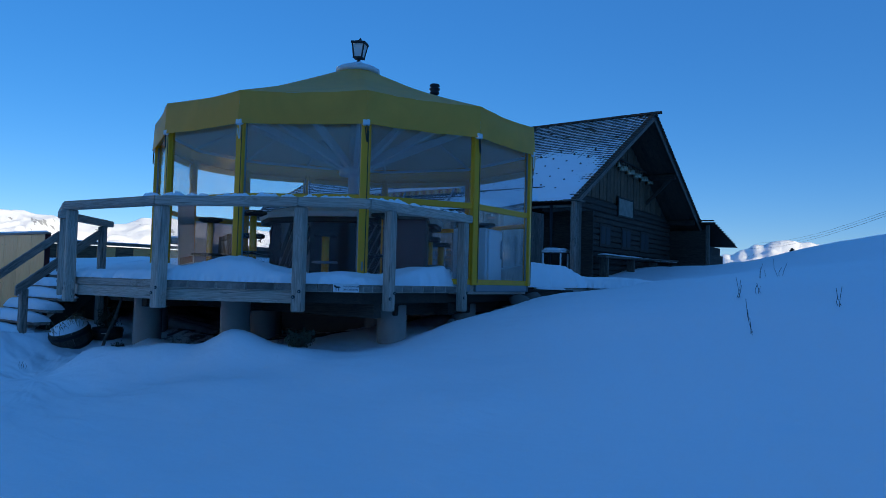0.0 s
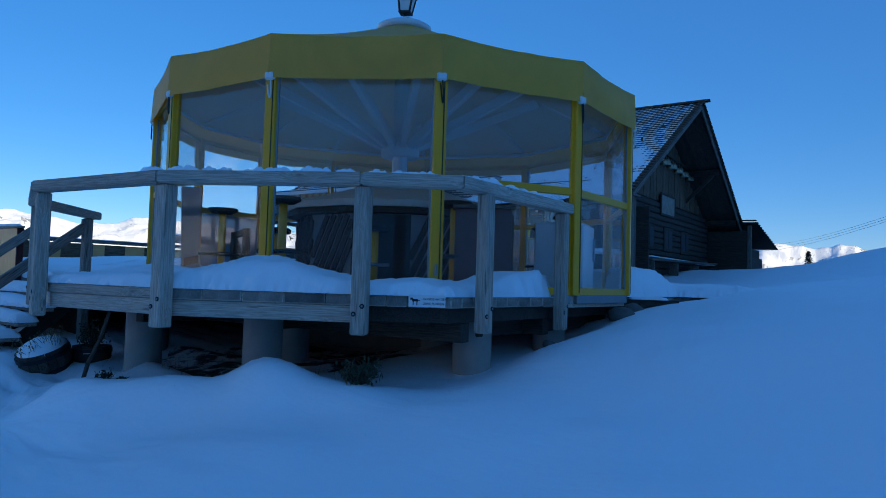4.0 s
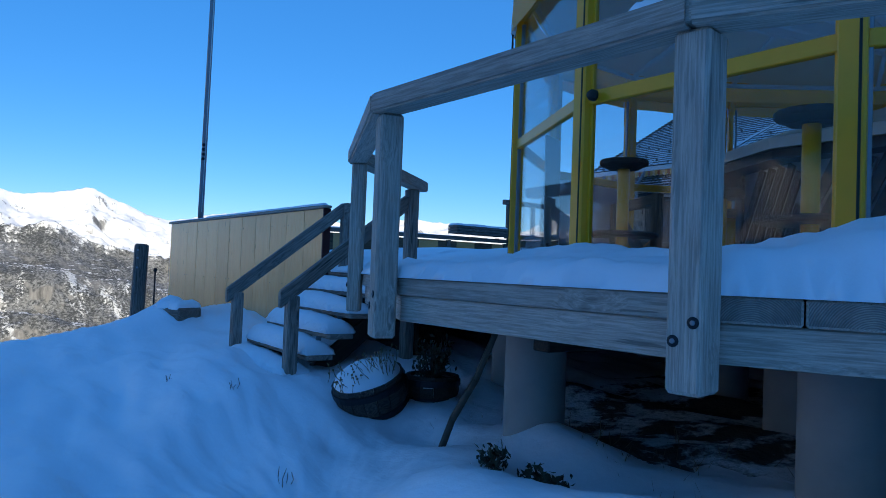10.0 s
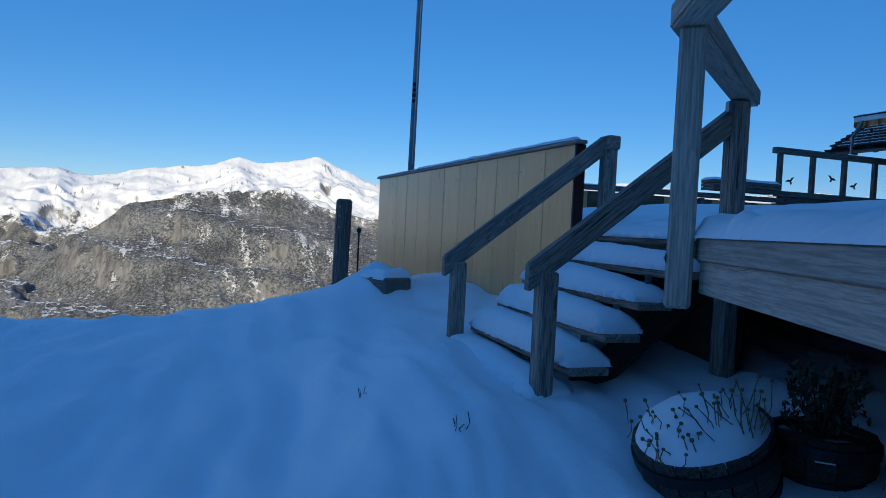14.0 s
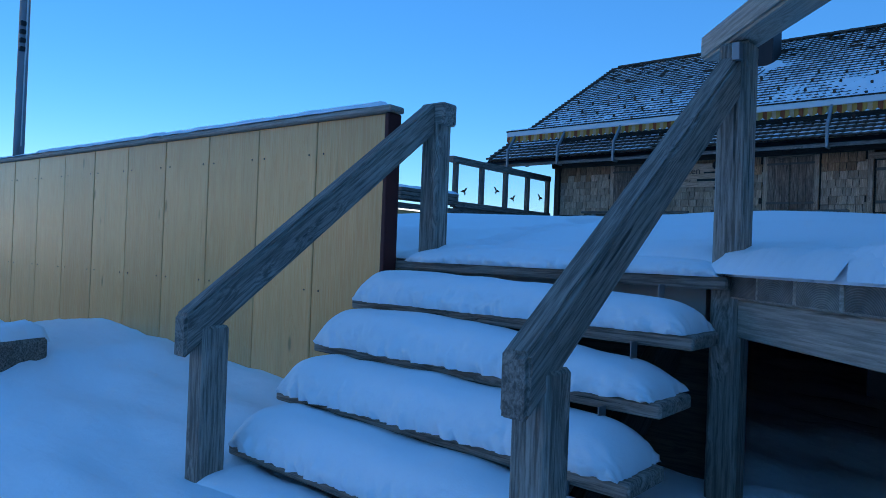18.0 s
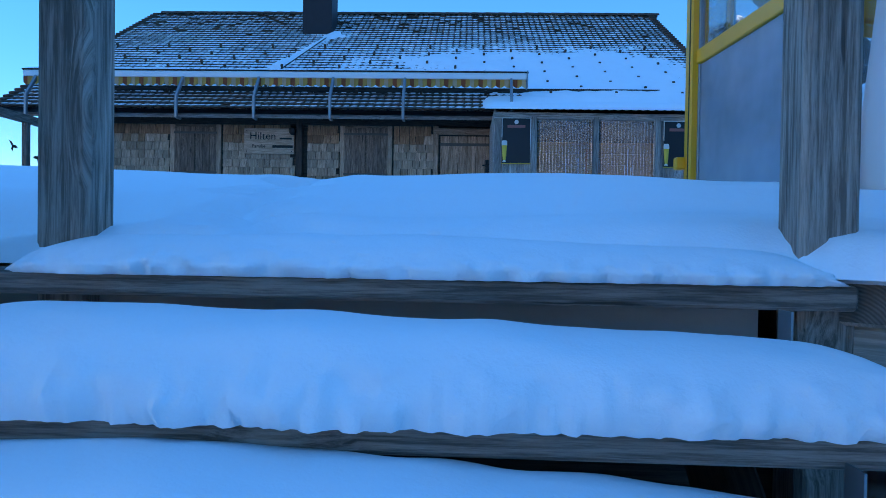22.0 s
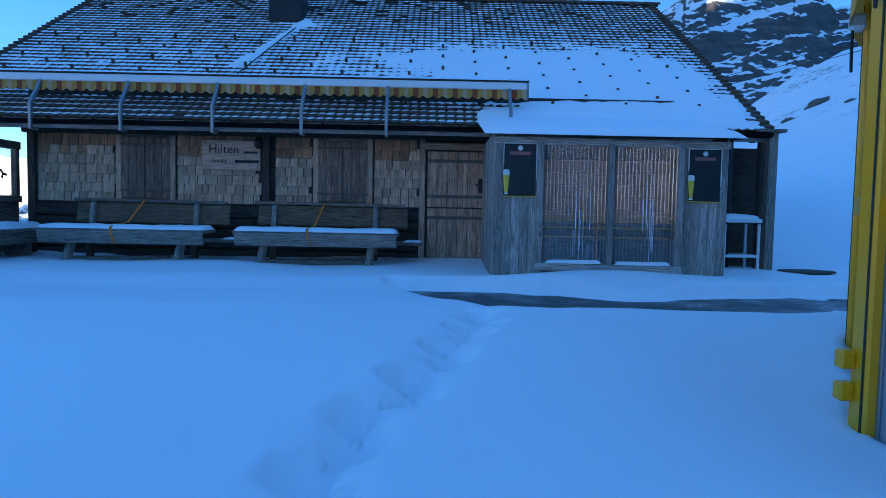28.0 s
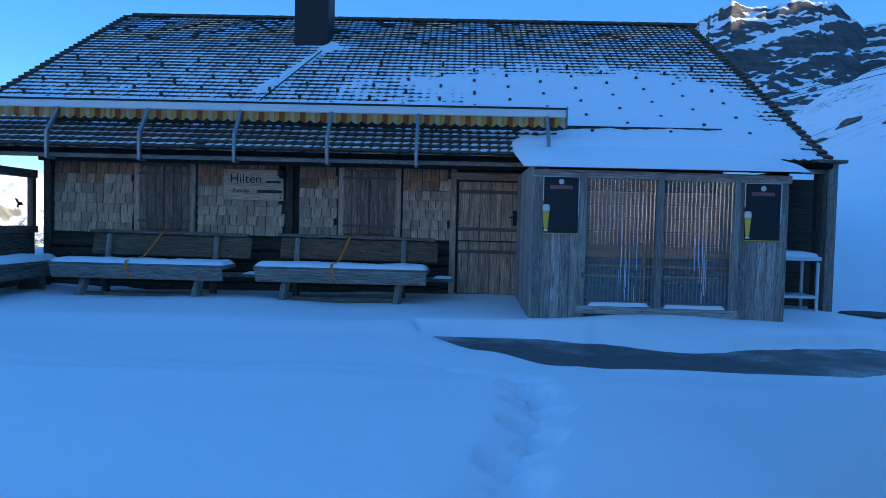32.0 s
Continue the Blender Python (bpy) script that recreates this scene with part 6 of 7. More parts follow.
def shuttered(x0, x1):
    w = part("window", block(x1 - x0 + 0.16, 0.05, 1.14, 0.006), PLANK, chalet, "shuttered window, both leaves closed", Matrix.Translation(((x0 + x1) / 2, WALL_Y - 0.02, 3.37)))
    mid = (x0 + x1) / 2
    for a, b in ((x0, mid - 0.012), (mid + 0.012, x1)):
        for k in range(3):
            c0, c1 = a + (b - a) * k / 3, a + (b - a) * (k + 1) / 3 - 0.004
            part("shutter_board", block(1.02, c1 - c0, 0.03, 0.004), PLANK, w, "", Matrix.Translation(((c0 + c1) / 2, WALL_Y - 0.06, 3.37)) @ Matrix.Rotation(radians(90), 4, "Y") @ Matrix.Rotation(radians(90), 4, "X"))
        for z in (2.99, 3.76):
            part("strap_hinge", block(b - a + 0.02, 0.01, 0.04, 0.003), DULL_IRON, w, "iron strap hinge", Matrix.Translation(((a + b) / 2, WALL_Y - 0.082, z)))
    part("sill", block(x1 - x0 + 0.2, 0.1, 0.04, 0.006), PLANK, w, "", Matrix.Translation((mid, WALL_Y - 0.05, 2.80)))
    for x in (x0 - 0.04, x1 + 0.04):
        part("frame", block(1.1, 0.09, 0.05, 0.006), SHINGLE, w, "", Matrix.Translation((x, WALL_Y - 0.05, 3.37)) @ Matrix.Rotation(radians(90), 4, "Y") @ Matrix.Rotation(radians(90), 4, "X"))


shuttered(-10.56, -9.73)
shuttered(-7.23, -6.39)
door = part("door", block(1.2, 0.06, 2.1, 0.006), LOG, chalet, "old plank stable door, closed", Matrix.Translation((-4.86, WALL_Y - 0.01, 2.85)))
for k in range(6):
    x0 = -5.37 + 0.172 * k
    for z0, z1 in ((1.80, 2.78), (2.80, 3.74)):
        part("door_board", block(z1 - z0, 0.166, 0.035, 0.005), DOOR_WOOD, door, "", Matrix.Translation((x0 + 0.083, WALL_Y - 0.055, (z0 + z1) / 2)) @ Matrix.Rotation(radians(90), 4, "Y") @ Matrix.Rotation(radians(90), 4, "X"))
for z in (3.58, 2.98, 2.62, 1.92):
    part("strap_hinge", block(0.95, 0.012, 0.055, 0.004), DULL_IRON, door, "iron strap hinge", Matrix.Translation((-4.9, WALL_Y - 0.08, z)))
part("lock_plate", block(0.07, 0.015, 0.24, 0.004), IRON, door, "iron lock", Matrix.Translation((-4.47, WALL_Y - 0.082, 3.17)))
rod("handle", (-4.47, WALL_Y - 0.09, 3.2), (-4.56, WALL_Y - 0.13, 3.18), 0.012, IRON, door)
for x in (-5.46, -4.28):
    beam("door_post", (x, WALL_Y - 0.05, 1.75), (x, WALL_Y - 0.05, 3.95), 0.1, 0.1, DOOR_WOOD, chalet)
beam("lintel", (-5.5, WALL_Y - 0.055, 3.83), (-4.24, WALL_Y - 0.055, 3.83), 0.1, 0.12, DOOR_WOOD, chalet)
# name board
sign = thing("name_board", (-8.7, WALL_Y - 0.05, 3.3), "pale weathered wooden name board with dark lettering", "sign")
part("board", block(0.98, 0.03, 0.5, 0.006), wood("pale_sign_board", (0.5, 0.29, 0.18), (0.9, 0.6, 0.42), spread=0.1, checks=0.2), sign, "", Matrix.Translation((-8.695, WALL_Y - 0.065, 3.61)))
fm = Matrix.Translation((-9.16, WALL_Y - 0.082, 3.64)) @ Matrix.Rotation(radians(90), 4, "X")
lettering("Hilten", 0.21, fm @ Matrix.Translation((0.08, 0.0, 0)), INK, sign)
lettering("Familie", 0.095, fm @ Matrix.Translation((0.13, -0.16, 0)), INK, sign)
part("print_bar", block(0.4, 0.003, 0.05, 0), INK, sign, "", Matrix.Translation((-8.43, WALL_Y - 0.082, 3.505)))
part("print_bar", block(0.24, 0.003, 0.035, 0), INK, sign, "", Matrix.Translation((-8.37, WALL_Y - 0.082, 3.66)))
for dx, dz in ((-0.44, 0.2), (0.44, 0.2), (-0.44, -0.2), (0.44, -0.2)):
    part("screw", lathe([(0.012, 0), (0.008, 0.006)], 8), INK, sign, "", Matrix.Translation((-8.695 + dx, WALL_Y - 0.08, 3.61 + dz)) @ Matrix.Rotation(radians(90), 4, "X"))
lampw = thing("wall_lamp", (-8.2, 0.64, 3.75), "small dark lamp on the wall beside the sign", "lamp")
part("body", lathe([(0.03, 0), (0.07, 0.05), (0.07, 0.12), (0.03, 0.15)], 12), IRON, lampw, "", Matrix.Translation((-8.22, 0.61, 3.72)))
rod("arm", (-8.22, 0.61, 3.84), (-8.22, 0.74, 3.90), 0.012, IRON, lampw)
# awning
awn = thing("awning", (-8.5, 0.2, 4.2), "rolled-in striped awning on steel brackets above the eave", "awning")
part("cassette", block(9.45, 0.26, 0.13, 0.02), WHITE_PAINT, awn, "", Matrix.Translation((-8.5, 0.25, 4.76)))
part("cover_board", block(9.5, 0.34, 0.03, 0.006), DARK_WOOD, awn, "", Matrix.Translation((-8.5, 0.3, 4.84)))
mound("snow_cap", -13.2, -3.8, 0.12, 0.44, 4.853, 0.03, awn, 8.0, (120, 5))
part("end_plate", block(0.02, 0.3, 0.3, 0.01), STEEL, awn, "", Matrix.Translation((-3.77, 0.25, 4.72)))
STRIPES = (plain("awning_yellow", (0.88, 0.47, 0.12), 0.8, vary=0.08), plain("awning_red", (0.60, 0.14, 0.05), 0.8, vary=0.08), plain("awning_cream", (0.88, 0.58, 0.34), 0.8, vary=0.08))
me_by = {}
x = -13.2
k = 0
while x < -3.82:
    key = (1, 0, 2, 0)[k % 4]
    w, half = 0.079, k % 2
    if (key, half) not in me_by:
        bm = bmesh.new()
        top = [bm.verts.new((w * i / 6, 0, 0.0)) for i in range(7)]
        low = [bm.verts.new((w * i / 6, 0.004 * math.sin(i), -0.115 - 0.04 * math.sin(math.pi * (i / 12 + half / 2)))) for i in range(7)]
        for i in range(6):
            bm.faces.new((low[i], low[i + 1], top[i + 1], top[i]))
        bmesh.ops.solidify(bm, geom=bm.faces[:], thickness=0.003)
        me = bpy.data.meshes.new("stripe")
        bm.to_mesh(me)
        bm.free()
        me.materials.append(STRIPES[key])
        me_by[key, half] = me
    part("stripe", me_by[key, half], None, awn, "", Matrix.Translation((x, 0.115, 4.70)))
    x += w
    k += 1
for x in (-12.97, -11.57, -10.17, -8.74, -7.35, -6.02, -4.07):
    b = beam("bracket", (x, -0.16, 3.9), (x, -0.16, 4.32), 0.05, 0.07, STEEL, awn)
    beam("bracket_arm", (x, -0.16, 4.30), (x, 0.16, 4.72), 0.05, 0.07, STEEL, b)
    beam("bracket_foot", (x, -0.15, 3.92), (x, 0.03, 3.92), 0.05, 0.05, STEEL, b)

# gable details
for k in range(34):
    y = 1.35 + 0.33 * k
    top = roof_z(y) - 0.3
    if top > 4.95:
        part("gable_board", block(top - 4.75, 0.30 + 0.02 * math.sin(k * 3.1), 0.03, 0.006), BROWN_WOOD, chalet, "", Matrix.Translation((GABLE_X + 0.02 + 0.008 * (k % 2), y, (top + 4.75) / 2)) @ Matrix.Rotation(radians(90), 4, "Y"))
for k in range(14):
    beam("log", (GABLE_X + 0.04, 1.1, 2.0 + 0.2 * k), (GABLE_X + 0.04, 12.5, 2.0 + 0.2 * k), 0.12, 0.185, LOG, chalet, "", 0.04)
beam("bell_rail", (GABLE_X + 0.08, 6.0, 6.46), (GABLE_X + 0.08, 10.0, 6.30), 0.06, 0.07, LOG, chalet)
for k in range(15):
    y = 6.2 + 0.25 * k
    t = thing("cow_bell", (GABLE_X + 0.15, y, 6.1), "old pale metal cowbell hung on the gable", "bell", "cowbells on the gable")
    r = 0.085 + 0.03 * ((k * 7) % 3) / 2
    part("bell", lathe([(r, 0), (r * 0.98, 0.05), (r * 0.8, 0.14), (r * 0.45, 0.19), (0.02, 0.2)], 14), plain("bell_metal", (0.45, 0.36, 0.24), 0.45, 0.6) if k == 0 else bpy.data.materials["bell_metal"], t, "", Matrix.Translation((GABLE_X + 0.16, y, 6.06 - 0.04 * ((k * 5) % 3) - 0.01 * k)), True)
    part("strap", block(0.02, 0.03, 0.22, 0.004), INK, t, "leather strap", Matrix.Translation((GABLE_X + 0.14, y, 6.30 - 0.03 * ((k * 5) % 3) - 0.012 * k)))
pic = thing("painted_panel", (GABLE_X + 0.1, 7.1, 4.4), "faded painted panel in a dark frame on the gable", "picture")
part("panel", block(0.03, 1.45, 0.62, 0.004), plain("faded_paint", (0.28, 0.25, 0.2), 0.7, vary=0.6, scale=4), pic, "", Matrix.Translation((GABLE_X + 0.12, 7.1, 4.65)))
for y0, z0, sy, sz in ((7.1, 4.99, 1.6, 0.07), (7.1, 4.31, 1.6, 0.07), (6.34, 4.65, 0.07, 0.62), (7.86, 4.65, 0.07, 0.62)):
    part("frame", block(0.05, sy, sz, 0.006), LOG, pic, "", Matrix.Translation((GABLE_X + 0.13, y0, z0)))
for y in (5.2, 7.2, 9.2):
    wdw = part("window", block(0.05, 0.95, 0.8, 0.006), LOG, chalet, "small dark window in the logs", Matrix.Translation((GABLE_X + 0.1, y, 3.5)))
    part("pane", block(0.02, 0.36, 0.62, 0), BLACK, wdw, "", Matrix.Translation((GABLE_X + 0.125, y - 0.22, 3.5)))
    part("pane", block(0.02, 0.36, 0.62, 0), BLACK, wdw, "", Matrix.Translation((GABLE_X + 0.125, y + 0.22, 3.5)))
bench = thing("gable_bench", (GABLE_X + 0.4, 8, 2.3), "plain timber bench along the gable, snow on its seat", "bench")
beam("seat", (GABLE_X + 0.38, 4.2, 2.72), (GABLE_X + 0.38, 12.2, 2.86), 0.38, 0.06, BENCH_WOOD, bench)
for y in (4.5, 7.0, 9.5, 12.0):
    beam("leg", (GABLE_X + 0.38, y, 2.0), (GABLE_X + 0.38, y, 2.70), 0.3, 0.08, BENCH_WOOD, bench)
sn = mound("seat_snow", GABLE_X + 0.2, GABLE_X + 0.55, 4.3, 12.1, 2.79, 0.05, bench, 5.0, (6, 60))
# lean-to shed behind the gable
shed = thing("lean_to_shed", (-0.6, 13.6, 2.4), "dark board lean-to shed with a sloping roof", "shed")
for k in range(11):
    beam("board", (-3.0, 12.68, 2.1 + 0.2 * k), (0.42, 12.68, 2.1 + 0.2 * k), 0.04, 0.2, LOG, shed)
bm = bmesh.new()
boxed(bm, -2.9, 0.36, 12.78, 15.1, 1.6, 3.55)
part("core", bm, LOG, shed)
beam("corner_post", (0.44, 12.70, 1.9), (0.44, 12.70, 4.42), 0.14, 0.14, BENCH_WOOD, shed)
for k in range(8):
    beam("side_board", (0.44, 12.8, 1.7 + 0.2 * k), (0.44, 15.2, 1.7 + 0.2 * k), 0.04, 0.2, LOG, shed)
bm = bmesh.new()
v = [bm.verts.new(p) for p in ((-3.2, 12.45, 4.62), (0.75, 12.45, 4.52), (1.05, 15.4, 3.6), (-3.2, 15.4, 3.7))]
f = bm.faces.new(v)
bmesh.ops.solidify(bm, geom=bm.faces[:], thickness=0.1)
part("roof", bm, LOG, shed)
for k in range(12):
    beam("roof_tile_row", (0.72 + 0.024 * k, 12.5 + 0.24 * k, 4.6 - 0.076 * k), (-3.1, 12.5 + 0.24 * k, 4.68 - 0.076 * k), 0.26, 0.04, TILE, shed)

# ---- porch in front of the door side ----
PX0, PX1, PY = -4.42, -1.22, -1.6
porch = thing("porch", (-2.8, -1.0, 1.8), "grey board porch with corrugated clear panels and a snowy roof", "porch")
for x0, x1 in ((PX0, -3.83), (-1.84, PX1)):
    nb = 5
    for k in range(nb):
        a, b = x0 + (x1 - x0) * k / nb, x0 + (x1 - x0) * (k + 1) / nb - 0.004
        part("board", block(1.95, b - a, 0.03, 0.004), BOOTH_WOOD, porch, "", Matrix.Translation(((a + b) / 2, PY + random.uniform(-0.003, 0.003), 2.74)) @ Matrix.Rotation(radians(90), 4, "Y") @ Matrix.Rotation(radians(90), 4, "X"))
for x in (PX0, PX1):
    for k in range(12):
        y0 = PY + 0.02 + 0.197 * k
        top = 2.1
        part("side_board", block(top, 0.196, 0.03, 0.004), BOOTH_WOOD, porch, "", Matrix.Translation((x, y0 + 0.1, 1.75 + top / 2)) @ Matrix.Rotation(radians(90), 4, "Y"))
for x in (-3.80, -2.83, -1.87):
    beam("mullion", (x, PY - 0.01, 1.9), (x, PY - 0.01, 3.72), 0.09, 0.09, BOOTH_WOOD, porch)
beam("head", (PX0 - 0.02, PY - 0.015, 3.74), (PX1 + 0.02, PY - 0.015, 3.72), 0.07, 0.1, BOOTH_WOOD, porch)
beam("sill", (-3.85, PY - 0.02, 2.02), (-1.82, PY - 0.02, 2.0), 0.1, 0.1, BOOTH_WOOD, porch)


def corrugated(name, x0, x1, z0, z1):
    bm = bmesh.new()
    n = int((x1 - x0) / 0.0125)
    for i in range(n + 1):
        x = x0 + (x1 - x0) * i / n
        y = PY + 0.012 * (1 if (i // 2) % 2 else -1) * (1 if i % 2 else 0.6)
        bm.verts.new((x, y, z0))
        bm.verts.new((x, y, z1))
    bm.verts.ensure_lookup_table()
    for i in range(n):
        bm.faces.new((bm.verts[2 * i], bm.verts[2 * i + 2], bm.verts[2 * i + 3], bm.verts[2 * i + 1]))
    bmesh.ops.solidify(bm, geom=bm.faces[:], thickness=0.002)
    g = part(name, bm, glass_mat("corrugated_sheet", (0.96, 0.94, 0.92), 0.10, 0.10, 0.0, (0.84, 0.80, 0.78), 0.30) if "corrugated_sheet" not in bpy.data.materials else bpy.data.materials["corrugated_sheet"], porch, "ribbed clear plastic sheet")
    g.visible_shadow = False


corrugated("pane", -3.755, -2.875, 2.06, 3.70)
corrugated("pane", -2.785, -1.915, 2.05, 3.69)
for k in range(20):
    x = (-3.22 if k < 10 else -2.28) + random.gauss(0, 0.07)
    z0, h = random.uniform(2.1, 2.6), random.uniform(0.15, 0.7)
    part("frost_streak", block(random.uniform(0.003, 0.007), 0.004, h, 0), SNOW, porch, "thin streak of frost", Matrix.Translation((x, PY - 0.015, z0 + h / 2)))
mound("sill_snow", -3.7, -2.93, PY - 0.08, PY + 0.02, 2.07, 0.05, porch, 3.0, (20, 4))
mound("sill_snow", -2.75, -1.98, PY - 0.08, PY + 0.02, 2.06, 0.045, porch, 7.0, (20, 4))
bm = bmesh.new()
v = [bm.verts.new(p) for p in ((PX0 - 0.12, PY - 0.2, 3.80), (PX1 + 0.12, PY - 0.2, 3.78), (PX1 + 0.12, 0.25, 4.17), (PX0 - 0.12, 0.25, 4.19))]
bm.faces.new(v)
bmesh.ops.solidify(bm, geom=bm.faces[:], thickness=0.05)
part("roof", bm, LOG, porch)
vs, fs = [], []
nx, ns = 60, 30
for j in range(ns + 1):
    for i in range(nx + 1):
        x = PX0 - 0.16 + (PX1 - PX0 + 0.34) * i / nx
        f = j / ns
        y = PY - 0.24 + 2.1 * f
        k = min(1, min(i, nx - i) / 5) * min(1, j / 4)
        z = 3.80 + (4.16 - 3.80) * min(1, f / 0.86) + max(0, f - 0.86) * 2.1 * SLOPE
        vs.append((x, y, z + 0.10 * math.sqrt(max(0, 1 - (1 - k) ** 2)) + 0.02 * fbm(x, y, 0.5, 3, 3.3) * k))
for j in range(ns):
    for i in range(nx):
        a = j * (nx + 1) + i
        fs.append((a, a + 1, a + nx + 2, a + nx + 1))
me = bpy.data.meshes.new("roof_snow")
me.from_pydata(vs, [], fs)
me.materials.append(SNOW)
me.shade_smooth()
part("roof_snow", me, None, porch, "thick snow sheet")
# things seen through the porch panels
for k in range(9):
    # tan above, grey below: reflections on the sheets put into the boards' colour
    beam("inner_board", (PX0 + 0.017, 0.60, 1.85 + 0.21 * k), (PX1 - 0.017, 0.60, 1.85 + 0.21 * k), 0.03, 0.205, TAN_WOOD if k > 3 else STAIR_WOOD, porch)
rod("broom_pole", (-2.96, -1.40, 1.93), (-2.93, -1.40, 3.25), 0.018, ORANGE, porch, "orange pole standing behind the sheet")
bm = bmesh.new()
boxed(bm, PX0 + 0.05, PX1 - 0.05, PY + 0.05, 0.57, 1.70, 1.92)
part("inner_floor", bm, BOOTH_WOOD, porch)
for z, h in ((2.40, 0.03), (2.54, 0.03), (2.70, 0.06)):
    beam("inner_rail", (PX0 + 0.1, -0.9, z), (PX1 - 0.1, -0.9, z), 0.04, h, TAN_WOOD, porch)


def menu_board(x0, x1, z0, z1):
    t = thing("menu_board", ((x0 + x1) / 2, PY, z0), "black chalkboard with a painted beer glass, blank", "board", "chalkboards on the porch")
    y = PY - 0.035
    part("panel", block(x1 - x0, 0.012, z1 - z0, 0.003), BLACK, t, "", Matrix.Translation(((x0 + x1) / 2, y, (z0 + z1) / 2)))
    for a, b, sx, sz, mt in (((x0 + x1) / 2, z0 - 0.005, x1 - x0 + 0.02, 0.012, BEER), (x1 + 0.004, (z0 + z1) / 2 + 0.1, 0.012, (z1 - z0) * 0.7, CREAM), ((x0 + x1) / 2, z1 + 0.004, x1 - x0 + 0.02, 0.012, CREAM), (x0 - 0.004, z1 - 0.15, 0.01, 0.3, CREAM)):
        part("frame", block(sx, 0.02, sz, 0.003), mt, t, "", Matrix.Translation((a, y - 0.004, b)))
    part("print_bar", block(0.28, 0.003, 0.045, 0), RED_PRINT, t, "", Matrix.Translation(((x0 + x1) / 2 + 0.0, y - 0.008, z1 - 0.13)))
    part("print_mark", lathe([(0.035, 0), (0.035, 0.003)], 10), CREAM, t, "", Matrix.Translation(((x0 + x1) / 2, y - 0.006, z1 - 0.06)) @ Matrix.Rotation(radians(90), 4, "X"))
    gm = Matrix.Translation((x0 + 0.035, y - 0.012, z0 + 0.02)) @ Matrix.Diagonal((1, 0.25, 1, 1))
    part("glass", lathe([(0.022, 0.03), (0.03, 0.1), (0.04, 0.25), (0.043, 0.26)], 14), BEER, t, "painted beer glass", gm)
    part("foam", lathe([(0.042, 0.26), (0.046, 0.29), (0.04, 0.33), (0.02, 0.34)], 14), CREAM, t, "white foam", gm)
    part("foot", lathe([(0.028, 0.0), (0.028, 0.012), (0.01, 0.03)], 12), CREAM, t, "", gm)


menu_board(-4.30, -3.86, 2.98, 3.69)
menu_board(-1.77, -1.33, 2.95, 3.66)
# corner wall and side table
corner = thing("corner_wall", (0.05, 0.1, 1.8), "grey board end wall carrying the roof corner", "wall")
for k in range(3):
    part("board", block(2.5, 0.14, 0.14, 0.006), BENCH_WOOD if k else STAIR_WOOD, corner, "", Matrix.Translation((0.13, -0.03 + 0.145 * k, 2.86)) @ Matrix.Rotation(radians(90), 4, "Y"))
beam("cap", (-0.15, 0.1, 4.11), (0.3, 0.1, 4.11), 0.55, 0.05, BENCH_WOOD, corner)
for k in range(5):
    beam("dark_board", (-1.15, 0.66, 2.0 + 0.42 * k), (0.42, 0.66, 2.0 + 0.42 * k), 0.04, 0.424, LOG, corner)
table = thing("side_table", (-0.1, 0.1, 1.9), "white metal side table with a lower shelf, snow on top", "table")
part("tabletop", block(0.6, 0.55, 0.06, 0.008), WHITE_PAINT, table, "", Matrix.Translation((-0.4, -0.05, 2.68)))
part("shelf", block(0.55, 0.5, 0.04, 0.006), WHITE_PAINT, table, "", Matrix.Translation((-0.4, -0.05, 2.12)))
for x in (-0.67, -0.13):
    for y in (-0.28, 0.18):
        beam("leg", (x, y, 1.75), (x, y, 2.63), 0.04, 0.04, WHITE_PAINT, table)
mound("snow_cap", -0.69, -0.11, -0.3, 0.2, 2.71, 0.07, table, 2.0, (18, 10))

# ---- benches along the front ----


